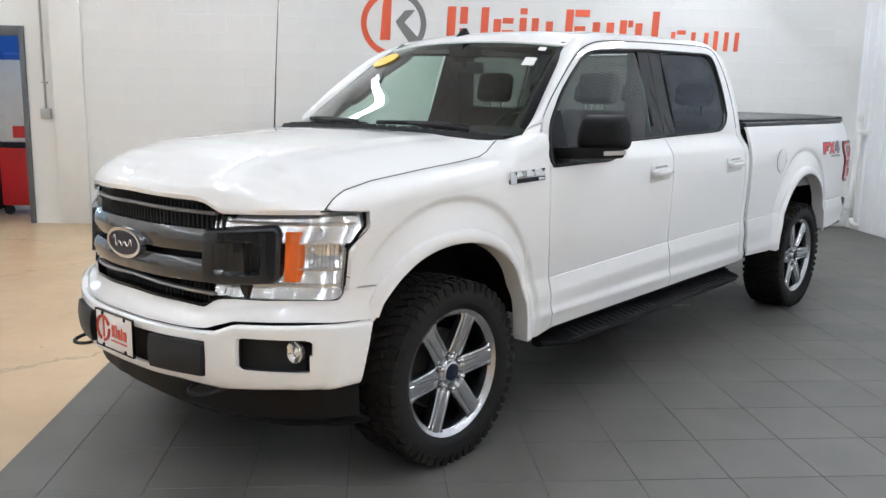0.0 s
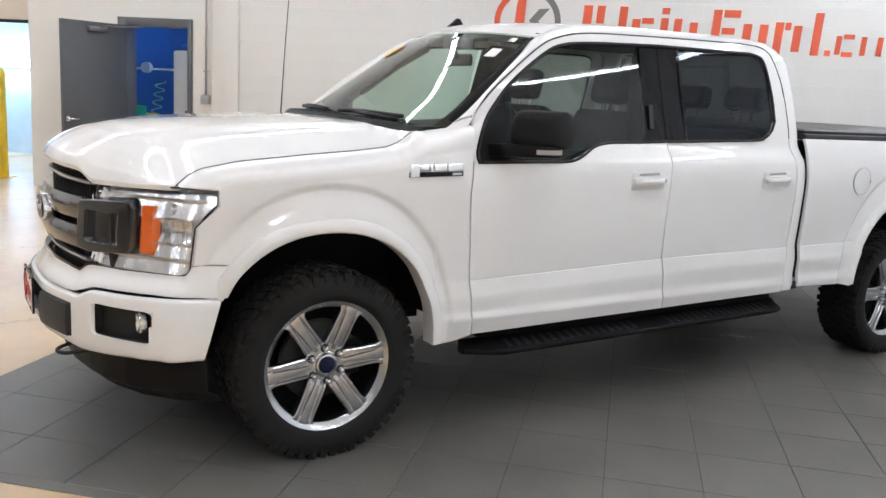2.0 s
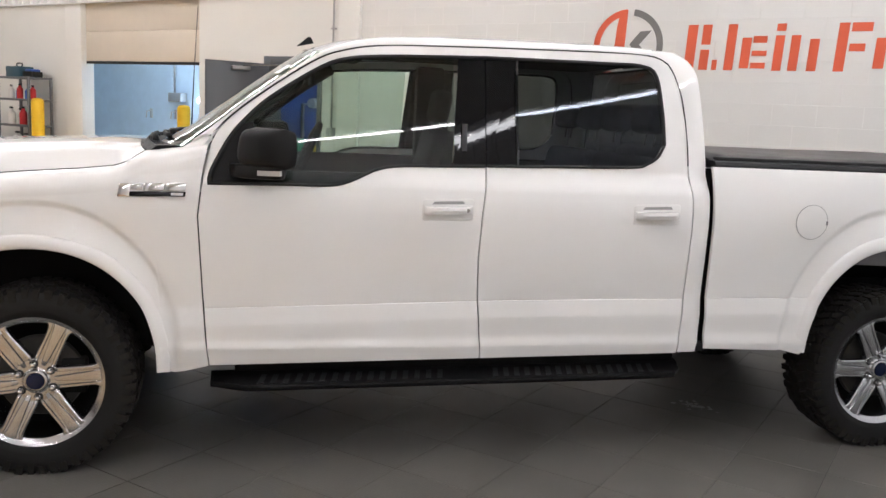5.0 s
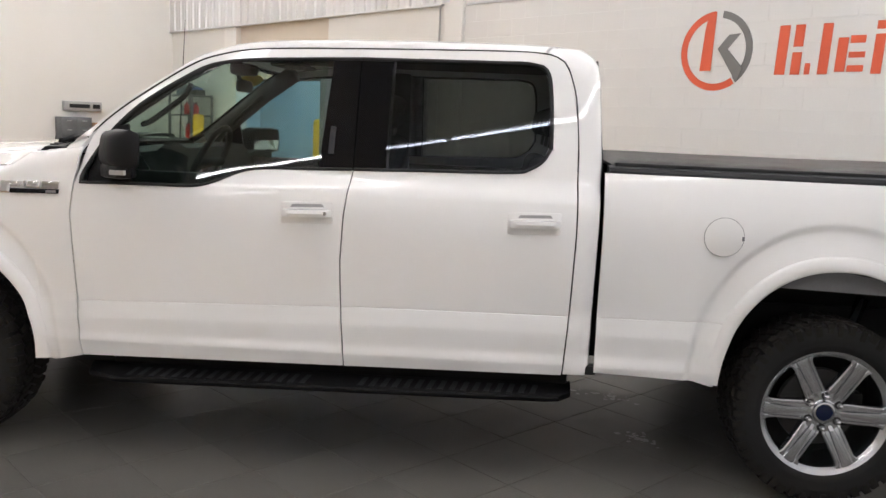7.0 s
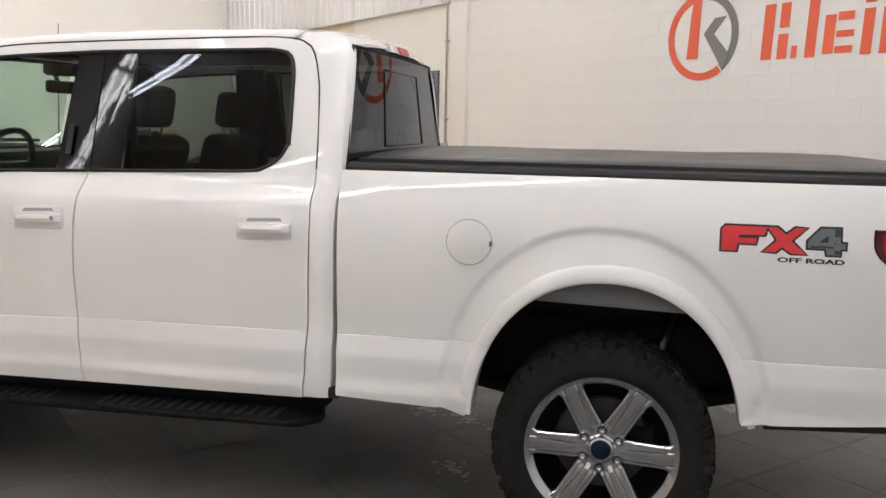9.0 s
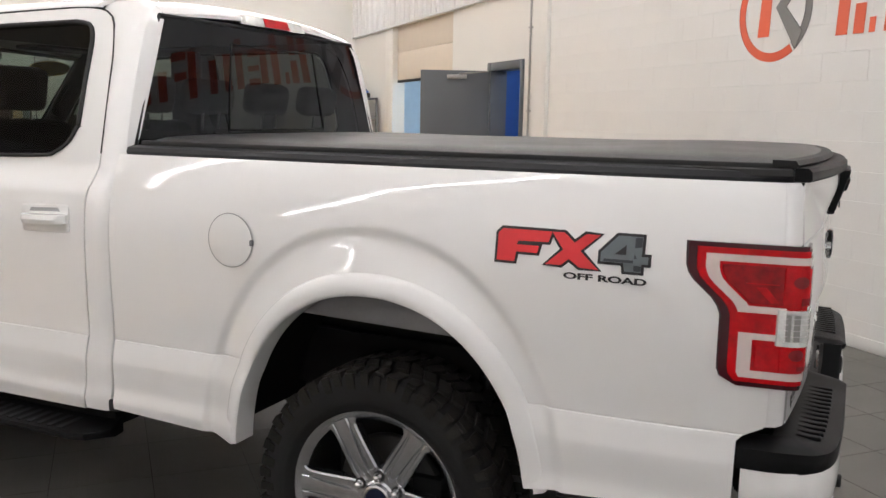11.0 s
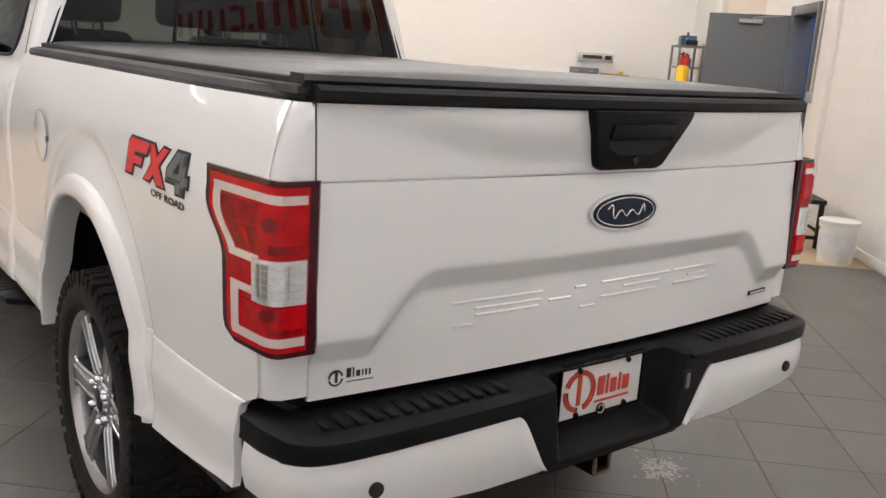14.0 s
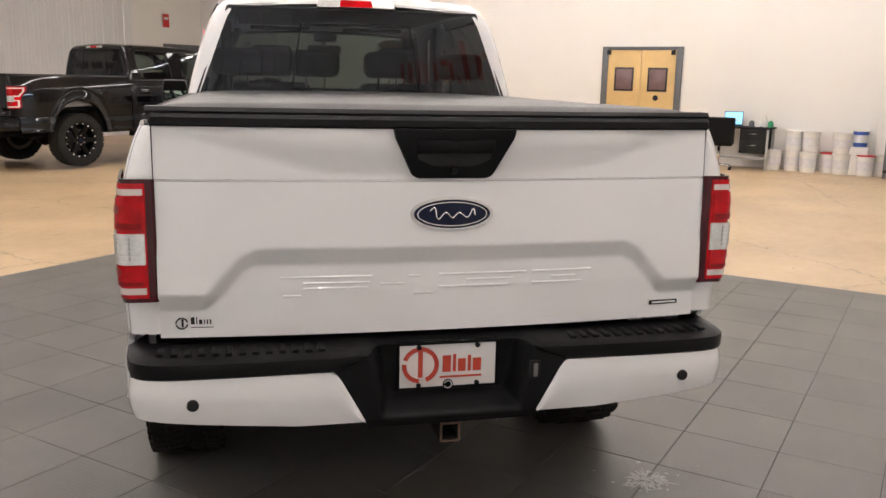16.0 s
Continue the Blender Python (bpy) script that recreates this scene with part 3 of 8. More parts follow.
    for k in range(6):
        a = 2 * math.pi * (k + 0.5) / 6 + radians(spin)
        # black disc laid flat round each nut for the shade of its hole
        for kind, prof, mt in (("nut_recess", [(0.0, 0.0), (0.0185, 0.0), (0.0185, 0.0015), (0.0, 0.0015)], SEAL), ("lug_nut", [(0.0, 0.0), (0.0125, 0.0), (0.0125, 0.020), (0.008, 0.027), (0.0, 0.029)], CHROME)):
            bm = lathe(prof, "x", 12)
            bmesh.ops.translate(bm, verts=bm.verts, vec=(out - 0.0265, 0.0, 0.072))
            bmesh.ops.transform(bm, matrix=Matrix.Rotation(a, 4, "X"), verts=bm.verts)
            part(kind, bm, mt, hub)
    for k in range(studs):
        bm = lathe([(0.0, 0.0), (0.010, 0.0), (0.009, 0.008), (0.0, 0.010)], "x", 8)
        bmesh.ops.translate(bm, verts=bm.verts, vec=(out - 0.002, 0.0, rim - 0.012))
        bmesh.ops.transform(bm, matrix=Matrix.Rotation(2 * math.pi * (k + 0.5) / studs, 4, "X"), verts=bm.verts)
        part("rim_stud", bm, BUCKET_WHITE, hub)
    bm = lathe([(0.0, -0.01), (0.17, -0.01), (0.175, 0.0), (0.175, 0.012), (0.17, 0.022), (0.075, 0.022), (0.07, 0.05), (0.0, 0.05)], "x", 40)
    part("brake_disc", bm, BRAKE, hub, "dark brake disc")
    bm = box(-0.03, 0.045, 0.085, 0.185, -0.075, 0.075, bevel=0.012)
    part("brake_caliper", bm, UNDER, hub)
    bm = lathe([(0.0, -w * 0.75), (rim * 0.92, -w * 0.75), (rim * 0.92, -w * 0.7), (0.0, -w * 0.7)], "x", 36)
    part("wheel_back", bm, UNDER, hub)
    return hub


def ring_piece(cx, y, cz, r0, r1, a0, a1, depth, count=26):
    bm = bmesh.new()
    o = [(cx + r1 * math.cos(radians(lerp(a0, a1, k / count))), y, cz + r1 * math.sin(radians(lerp(a0, a1, k / count)))) for k in range(count + 1)]
    i = [(cx + r0 * math.cos(radians(lerp(a0, a1, k / count))), y, cz + r0 * math.sin(radians(lerp(a0, a1, k / count)))) for k in range(count + 1)]
    grid([o, i], bm)
    return flange(bm, (0, depth, 0))


def dealer_plate(truck, y, z0, z1, xc, way):
    """A white advertising plate with a red ring mark, red bars and black bolts."""
    h, w = z1 - z0, 0.150
    d = 0.004 * way
    pl = part("licence_plate", box(xc - w, xc + w, y - 0.003, y + 0.003, z0, z1, bevel=0.002), PLATE_WHITE, truck, "white dealer plate with red ring mark and red bars")
    part("plate_frame", ring_frame(xc, y, (z0 + z1) / 2, w + 0.004, h / 2 + 0.004, 0.006, 0.010), GLOSS_BLACK, pl)
    s = way
    yy = y + (0.0045 if way > 0 else -0.0045)
    cz = (z0 + z1) / 2
    part("ring_mark", ring_piece(xc - s * -0.085 * (1 if way < 0 else 1) if way < 0 else xc + 0.085, yy, cz + 0.004, 0.043, 0.056, 20, 250, d), PLATE_RED, pl)
    rx = xc + 0.085 if way > 0 else xc - 0.085
    part("ring_mark", ring_piece(rx, yy, cz + 0.004, 0.043, 0.056, -85, 5, d), PLATE_RED, pl)
    part("mark_bar", box(rx - 0.007, rx + 0.007, yy - 0.001, yy + 0.001, cz - 0.035, cz + 0.045), PLATE_RED, pl)
    x = rx + (-0.068 if way > 0 else 0.068)
    st = -1 if way > 0 else 1
    for wd, ht in ((0.026, 0.052), (0.010, 0.055), (0.024, 0.040), (0.010, 0.050), (0.026, 0.040)):
        part("print_bar", box(x, x + st * wd, yy - 0.001, yy + 0.001, cz - 0.022, cz - 0.022 + ht, bevel=0.0008, seg=1), PLATE_RED, pl)
        x += st * (wd + 0.006)
    part("print_line", box(rx - 0.060 * (1 if way > 0 else -1), rx - 0.19 * (1 if way > 0 else -1), yy - 0.001, yy + 0.001, cz - 0.040, cz - 0.034), PLATE_RED, pl)
    if way > 0:
        part("frame_top", box(xc - w - 0.004, xc + w + 0.004, y - 0.006, y + 0.006, z1, z1 + 0.014, bevel=0.003), GLOSS_BLACK, pl)
        part("frame_print", box(xc - 0.075, xc + 0.075, y + 0.006, y + 0.0068, z1 + 0.003, z1 + 0.009), PLATE_WHITE, pl)
        part("round_seal", lathe([(0.0, 0.0), (0.016, 0.0), (0.016, 0.002), (0.0, 0.002)], "y", 24, None, (xc, yy + 0.001, z0 + 0.008)), GLOSS_BLACK, pl)
        part("seal_ring", ring_piece(xc, yy + 0.0035, z0 + 0.008, 0.010, 0.0125, 20, 340, 0.0005, 18), PLATE_WHITE, pl)
    for bx in (-0.09, 0.09):
        for bz in (z0 + 0.008, z1 - 0.009):
            bm = lathe([(0.0, -0.003), (0.0075, -0.003), (0.0075, 0.005), (0.0, 0.006)], "y", 12)
            bmesh.ops.translate(bm, verts=bm.verts, vec=(xc + bx, yy, bz))
            part("plate_bolt", bm, GLOSS_BLACK, pl)


def ring_frame(cx, y, cz, w, h, band, depth):
    bm = bmesh.new()
    o = [(cx - w, y, cz - h), (cx + w, y, cz - h), (cx + w, y, cz + h), (cx - w, y, cz + h)]
    i = [(cx - w + band, y, cz - h + band), (cx + w - band, y, cz - h + band), (cx + w - band, y, cz + h - band), (cx - w + band, y, cz + h - band)]
    for s, dy in ((1, -depth / 2), (1, depth / 2)):
        a = [bm.verts.new((p[0], p[1] + dy, p[2])) for p in o]
        b = [bm.verts.new((p[0], p[1] + dy, p[2])) for p in i]
        for k in range(4):
            bm.faces.new((a[k], a[(k + 1) % 4], b[(k + 1) % 4], b[k]))
        if dy < 0:
            a0, b0 = a, b
    for k in range(4):
        bm.faces.new((a0[k], a0[(k + 1) % 4], a[(k + 1) % 4], a[k]))
        bm.faces.new((b0[k], b0[(k + 1) % 4], b[(k + 1) % 4], b[k]))
    bmesh.ops.recalc_face_normals(bm, faces=bm.faces)
    return bm


# outline of the window area on the side of the cab (y, z), and of the door's edge round it
DARK = [(0.697, 1.235), (0.699, 1.285), (0.765, 1.417), (0.828, 1.500), (0.939, 1.606), (1.148, 1.744), (1.272, 1.791), (1.47, 1.812), (1.896, 1.831), (2.483, 1.838), (2.655, 1.836), (2.725, 1.795), (2.745, 1.62), (2.748, 1.47)]
EDGE = [(0.668, 1.235), (0.674, 1.31), (0.708, 1.43), (0.770, 1.508), (0.890, 1.608), (1.112, 1.762), (1.250, 1.822), (1.45, 1.857), (1.896, 1.875), (2.483, 1.888), (2.700, 1.884), (2.805, 1.83), (2.853, 1.62), (2.864, 1.47)]
BELT = [(0.66, 1.238), (1.20, 1.246), (1.294, 1.271), (1.391, 1.314), (1.489, 1.333), (1.896, 1.345), (2.588, 1.364), (2.66, 1.380), (2.715, 1.415), (2.748, 1.47), (2.87, 1.47)]
PILLAR = [(0.835, 0.552, 1.374), (0.824, 0.612, 1.405), (0.797, 0.715, 1.470), (0.752, 0.862, 1.588), (0.692, 1.050, 1.735), (0.645, 1.175, 1.825), (0.622, 1.40, 1.893), (0.606, 1.896, 1.920), (0.606, 2.483, 1.926), (0.612, 2.76, 1.922)]


def cab_x(y, z):
    """Half width of doors up to the windows."""
    if z < 1.24:
        return side_x(y, z)
    t = smooth01((z - 1.24) / 0.11)
    return lerp(side_x(y, z), green_x(z), t)


def front_door_left(z):
    return interp(z, [(0.47, 0.700), (0.55, 0.690), (0.75, 0.674), (1.1, 0.652), (1.25, 0.668), (1.45, 0.70)])


def door_gap(z):
    """The gap between the two doors, bowed forwards at mid height."""
    return interp(z, [(0.5, 1.884), (0.77, 1.862), (0.95, 1.856), (1.15, 1.866), (1.34, 1.890)])


def rear_door_right(z):
    return interp(z, [(0.49, 2.842), (0.55, 2.846), (0.78, 2.860), (1.1, 2.868), (1.36, 2.866), (1.5, 2.862)])


def hood_edge(y):
    return Vector((interp(y, [(-0.60, 0.802), (0.0, 0.805), (0.30, 0.805), (0.40, 0.80), (0.50, 0.80)]), y,
                   interp(y, [(-0.70, 1.130), (-0.585, 1.132), (-0.54, 1.172), (-0.49, 1.198), (-0.35, 1.226), (-0.06, 1.256), (0.17, 1.276), (0.30, 1.292), (0.355, 1.312), (0.40, 1.345), (0.43, 1.362), (0.50, 1.368)])))


def fender_x(y, z):
    """The front wing, with its rolled shoulder up to the bonnet's edge."""
    top = hood_edge(min(y, 0.5))
    zt = top.z if y <= 0.5 else lerp(top.z, 1.40, (y - 0.5) / 0.2)
    xe = top.x if y <= 0.5 else lerp(top.x, 0.845, (y - 0.5) / 0.2)
    zs = zt - 0.095
    if z <= zs:
        return side_x(y, z)
    w = min(1.0, (z - zs) / (zt - zs))
    xs = side_x(y, zs)
    return xe + (xs - xe) * max(0.0, 1 - w ** 2.5) ** 0.42


def build_truck(name, m, paint, label, rim_mat, cover=True, wheel_r=0.405):
    truck = thing(name, m, label, "pickup truck")
    P = lambda nm, bm, mt, lab="", par=None, **k: part(nm, bm, mt, par or truck, lab, **k)
    both = []

    # wings
    def wing_left(z):
        return interp(z, [(0.70, -0.46), (0.79, -0.555), (0.822, -0.540), (0.98, -0.524), (1.065, -0.446), (1.130, -0.446), (1.132, -0.578), (1.3, -0.578)])

    bm = bmesh.new()
    rows = []
    for i in range(130):
        y = lerp(-0.60, 0.70, i / 129)
        lo = max(arch_z(y, ARCHES[0], 1.03), interp(y, [(-0.6, 0.838), (-0.36, 0.838), (-0.34, 0.70), (0.50, 0.445), (0.56, 0.428), (0.7, 0.460)]))
        head = interp(y, [(-0.60, 1.125), (-0.5, 1.125), (-0.45, 1.118), (-0.44, 0.0)])
        top = hood_edge(min(y, 0.5))
        hi = top.z if y <= 0.5 else lerp(top.z, 1.40, (y - 0.5) / 0.2)
        col = []
        for j in range(96):
            w = j / 95
            w = 1 - (1 - w) ** 1.5
            z = lerp(lo, hi, w)
            yy = min(y, front_door_left(z) - 0.006) if y > 0.6 else y
            if yy < wing_left(z):
                yy = wing_left(z)
            col.append((fender_x(yy, z), yy, z))
        rows.append(col)
    grid(rows, bm)
    tidy(bm)
    face_out(bm, (1, 0, 0))
    flange(bm, (-0.02, 0, 0))
    wing = P("front_wing", bm, paint, angle=30)
    both.append(wing)

    # doors, cab corner
    fd = P("front_door", side_sheet(front_door_left, lambda z: door_gap(z) - 0.003, lambda y: lerp(0.462, 0.484, (y - 0.69) / 1.2), lambda y: interp(y, BELT), 60, cab_x), paint, angle=24)
    rd = P("rear_door", side_sheet(lambda z: door_gap(z) + 0.003, rear_door_right, lambda y: lerp(0.484, 0.500, (y - 1.89) / 0.95), lambda y: interp(y, BELT), 50, cab_x), paint, angle=24)
    g3 = lambda pts: [(cab_x(y, z) if z < 1.36 else green_x(z), y, z) for y, z in pts]
    dk, ed = g3(DARK), g3(EDGE)
    P("window_surround", ring_sheet(dk[:9], ed[:9], 40), paint, par=fd)
    P("window_surround", ring_sheet(dk[8:], ed[8:], 30), paint, par=rd)
    gap_line = [(green_x(max(z, 1.36)) - 0.001, y, z) for y, z in ((0.690, 1.434), (0.766, 1.512), (0.887, 1.612), (1.109, 1.766), (1.248, 1.826), (1.45, 1.860), (1.896, 1.878), (2.483, 1.8915), (2.703, 1.8875), (2.770, 1.868), (2.809, 1.83), (2.844, 1.72), (2.857, 1.62), (2.867, 1.47), (2.868, 1.38))]
    P("frame_gap", sweep(spline(gap_line[:7], 40), 0.0036, 6), SEAL, par=fd)
    P("frame_gap", sweep(spline(gap_line[6:], 40), 0.0036, 6), SEAL, par=rd)
    # frame of the cab outside the doors: pillar, roof rail, rear corner
    outer = [(green_x(z) + 0.002, y, z) for y, z in ((0.700, 1.438), (0.763, 1.516), (0.884, 1.616), (1.107, 1.770), (1.247, 1.830), (1.45, 1.864), (1.896, 1.882), (2.483, 1.895), (2.705, 1.891))]
    P_in = PILLAR[1:]
    a, b = spline(outer, 60), spline(P_in, 60)
    rows = []
    for p, q in zip(a, b):
        mid = p.lerp(q, 0.5) + Vector((0.012, -0.004, 0.012))
        rows.append([p, p.lerp(mid, 0.5) + Vector((0.004, 0, 0.004)), mid, mid.lerp(q, 0.5) + Vector((0.003, 0, 0.004)), q])
    bm = grid(rows)
    bmesh.ops.recalc_face_normals(bm, faces=bm.faces)
    face_out(bm, (1, -0.3, 0.6))
    flange(bm, (-0.012, 0, -0.012))
    both.append(P("roof_rail", bm, paint))
    # base of the pillar between wing and windscreen
    bm = grid([[(0.830, 0.50, 1.364), (0.815, 0.485, 1.368), (0.80, 0.50, 1.364)], [(0.858, 0.60, 1.370), (0.845, 0.59, 1.382), (0.828, 0.575, 1.379)], [(0.868, 0.66, 1.388), (0.848, 0.655, 1.408), (0.823, 0.615, 1.404)], [(0.852, 0.702, 1.438), (0.842, 0.690, 1.438), (0.820, 0.628, 1.412)]])
    bmesh.ops.recalc_face_normals(bm, faces=bm.faces)
    face_out(bm, (0.5, 0, 1))
    both.append(P("pillar_base", flange(bm, (-0.01, 0, -0.02)), paint))
    # rear corner of the cab
    rows = []
    for k in range(40):
        z = lerp(0.505, 1.915, k / 39)
        sx = cab_x(2.9, z) if z < 1.36 else green_x(min(z, 1.86))
        if z > 1.80:
            sx -= 0.60 * (z - 1.80) ** 2 / 0.12
        y0 = rear_door_right(z) + 0.006 if z < 1.47 else interp(z, [(1.47, 2.870), (1.62, 2.859), (1.83, 2.811), (1.884, 2.712), (1.915, 2.70)])
        yb = interp(z, [(0.5, 2.960), (1.4, 2.972), (1.75, 2.958), (1.82, 2.952), (1.86, 2.940), (1.89, 2.915), (1.915, 2.875)])
        gx = 0.80 if z < 1.40 else interp(z, [(1.40, 0.815), (1.80, 0.665), (1.915, 0.60)])
        rows.append([(sx, y0, z), (sx, lerp(y0, yb, 0.4), z), (sx - 0.004, lerp(y0, yb, 0.75), z), (sx - 0.016, lerp(y0, yb, 0.94), z), (sx - 0.032, yb, z), (gx, yb + 0.004, z)])
    bm = grid(rows)
    bmesh.ops.recalc_face_normals(bm, faces=bm.faces)
    face_out(bm, (1, 0.5, 0))
    both.append(P("cab_corner", flange(bm, (-0.012, 0, 0)), paint))

    # side glass and the black middle pillar
    gl = lambda pts, k=-0.006: [((cab_x(y, z) if z < 1.36 else green_x(z)) + k, y, z) for y, z in pts]

    def pane(front, rear, lowf, highf, n, k=-0.006):
        rows = []
        for i in range(n + 1):
            u = i / n
            row = []
            for j in range(9):
                v = j / 8
                yb = lerp(front(0), rear(0), u)
                lo, hi = lowf(yb), highf(yb)
                z = lerp(lo, hi, v)
                y = lerp(front(v), rear(v), u)
                row.append((green_x(z) + k, y, z))
            rows.append(row)
        bm = grid(rows)
        bmesh.ops.recalc_face_normals(bm, faces=bm.faces)
        return face_out(bm, (1, 0, 0))

    top = lambda y: interp(y, DARK[1:12]) + 0.004
    low = lambda y: interp(y, BELT) - 0.006
    P("door_glass", pane(lambda v: 0.70, lambda v: 1.745, low, top, 40), DOOR_GLASS, "lightly tinted front door glass", par=fd)
    P("door_glass", pane(lambda v: 2.03, lambda v: 2.74, lambda y: interp(y, [(2.03, 1.342), (2.588, 1.358), (2.66, 1.374), (2.715, 1.409), (2.745, 1.50)]), lambda y: interp(y, [(2.0, 1.838), (2.62, 1.842), (2.70, 1.82), (2.735, 1.76), (2.745, 1.70)]), 24), DARK_GLASS, "dark tinted rear door glass", par=rd)
    # small front quarter: mirror sail and glass up to the mirror
    P("mirror_sail", prism([(green_x(z) + 0.004, y, z) for y, z in ((0.700, 1.238), (0.702, 1.285), (0.764, 1.412), (0.825, 1.49), (0.87, 1.50), (0.90, 1.246))], (-0.02, 0, 0)), PLASTIC, par=fd)
    P("pillar_trim", prism([(green_x(z) - 0.002, y, z) for y, z in ((1.735, 1.338), (1.888, 1.342), (1.890, 1.828), (1.770, 1.824))], (-0.012, 0, 0)), PIANO, "gloss black middle pillar trim", par=fd)
    P("pillar_trim", prism([(green_x(z) - 0.002, y, z) for y, z in ((1.893, 1.342), (2.035, 1.346), (2.040, 1.832), (1.895, 1.829))], (-0.012, 0, 0)), PIANO, "gloss black middle pillar trim", par=rd)
    P("glass_divider", prism([(green_x(z) + 0.001, y, z) for y, z in ((2.034, 1.348), (2.043, 1.348), (2.048, 1.833), (2.039, 1.833))], (-0.010, 0, 0)), PLASTIC_GREY, par=rd)
    P("keypad", prism([(green_x(z) - 0.001, y, z) for y, z in ((1.776, 1.41), (1.800, 1.41), (1.803, 1.53), (1.780, 1.53))], (0.004, 0, 0)), PLASTIC_GREY, par=fd)
    # weather strips round the glass
    for d, pts in ((fd, gl(DARK[:9], 0.002)), (rd, gl(DARK[8:], 0.002))):
        P("window_seal", sweep(spline(pts, 50), 0.009, 6), SEAL, par=d)
    P("belt_seal", sweep(spline(gl([(y, interp(y, BELT) + 0.002) for y in (0.70, 1.0, 1.2, 1.294, 1.391, 1.489, 1.7, 1.885)], 0.004), 40), 0.007, 6), SEAL, par=fd)
    P("belt_seal", sweep(spline(gl([(y, interp(y, BELT) + 0.002) for y in (1.895, 2.2, 2.588, 2.66, 2.715, 2.746)], 0.004), 36), 0.007, 6), SEAL, par=rd)
    # handles
    for d, y0 in ((fd, 1.600), (rd, 2.583)):
        y1 = y0 + 0.218
        P("handle_cup", prism([(side_x(y0, 1.15) + 0.001, y, z) for y, z in ((y0 - 0.006, 1.112), (y0 + 0.006, 1.106), (y1 - 0.006, 1.112), (y1 + 0.004, 1.120), (y1 + 0.004, 1.20), (y1 - 0.006, 1.207), (y0 + 0.006, 1.200), (y0 - 0.006, 1.192))], (0.004, 0, 0), bevel=0.0018), paint, par=d)
        rows = []
        for i in range(21):
            u = i / 20
            y = lerp(y0 + 0.004, y1 - 0.004, u)
            o = 0.010 + 0.030 * (1 - abs(2 * u - 1) ** 5)
            zc = lerp(1.152, 1.158, u)
            h = 0.017
            x = side_x(y, 1.15)
            rows.append([(x + 0.002, y, zc - h), (x + o, y, zc - h * 0.9), (x + o + 0.005, y, zc), (x + o, y, zc + h * 0.9), (x + 0.002, y, zc + h)])
        bm = grid(rows, closed=True)
        bmesh.ops.recalc_face_normals(bm, faces=bm.faces)
        P("door_handle", bm, paint, par=d)
        # flat grey patch laid on the cup as the shade of its hollow
        P("handle_recess", prism([(side_x(y0, 1.15) + 0.0055, y, z) for y, z in ((y0 + 0.035, 1.178), (y1 - 0.035, 1.183), (y1 - 0.045, 1.196), (y0 + 0.045, 1.191))], (-0.002, 0, 0)), GAP_AND_SHADE_GREY, par=d)
    bm = lathe([(0.0, 0.0), (0.009, 0.0), (0.009, 0.004), (0.0, 0.005)], "x", 14)
    bmesh.ops.translate(bm, verts=bm.verts, vec=(side_x(1.8, 1.15) + 0.033, 1.79, 1.158))
    P("lock_cylinder", bm, DULL_METAL, par=fd)
    # mirror, its outer end swept back
    bm = bmesh.new()
    rows = []
    for k in range(15):
        t = k / 14
        z = lerp(1.318, 1.480, t)
        wy = 0.078 * (1 - abs(2 * t - 1) ** 5) ** 0.5 + 0.006
        ring = []
        for j in range(24):
            a = 2 * math.pi * j / 24
            cx, cy = 1.058, 0.930 + 0.012 * t
            ca, sa = math.cos(a), math.sin(a)
            ex = 0.089 * math.copysign(abs(ca) ** 0.6, ca)
            ey = wy * math.copysign(abs(sa) ** 0.7, sa)
            if ey > 0:
                ey = min(ey, 0.044)
            mx = cx + ex * (0.94 + 0.06 * math.sin(math.pi * t)) * (1 - 0.16 * t * t)
            ring.append((mx, cy + ey + 0.85 * (mx - 1.058), z))
        rows.append(ring)
    grid(rows, bm, closed=True)
    bmesh.ops.contextual_create(bm, geom=[e for e in bm.edges if len(e.link_faces) == 1])
    bmesh.ops.recalc_face_normals(bm, faces=bm.faces)
    P("wing_mirror", bm, PLASTIC, "black plastic door mirror", par=fd, angle=50)
    P("mirror_arm", prism([(0.87, 0.77, 1.265), (0.97, 0.80, 1.270), (1.05, 0.865, 1.272), (1.130, 0.945, 1.276), (1.140, 0.985, 1.278), (1.11, 1.005, 1.278), (1.03, 0.975, 1.275), (0.97, 0.945, 1.275), (0.87, 0.92, 1.262)], (0, 0, 0.058), bevel=0.012), PLASTIC, par=fd)
    P("turn_lamp", prism([(1.082, 0.891, 1.290), (1.128, 0.935, 1.292), (1.147, 0.980, 1.294), (1.147, 0.980, 1.314), (1.128, 0.935, 1.312), (1.082, 0.891, 1.310)], (-0.010, 0.008, 0)), LAMP_RIB, "clear turn lamp strip", par=fd)
    # black truck's mirror is gloss black, a dark reflection put into its colour
    P("mirror_glass", prism([(x, 0.980 + 0.85 * (x - 1.058), z) for x, z in ((0.985, 1.337), (1.125, 1.337), (1.131, 1.39), (1.122, 1.460), (0.985, 1.460))], (0.003, -0.004, 0)), MIRROR if cover else GLOSS_BLACK, par=fd)
    both += [fd, rd]

    # load bed sides with fuel flap
    def bed_low(y):
        base = interp(y, [(2.98, 0.522), (3.40, 0.508), (3.48, 0.492), (3.53, 0.492), (4.44, 0.548), (4.52, 0.550), (4.97, 0.578), (5.09, 0.580)])
        return max(arch_z(y, ARCHES[1], 1.03), base)

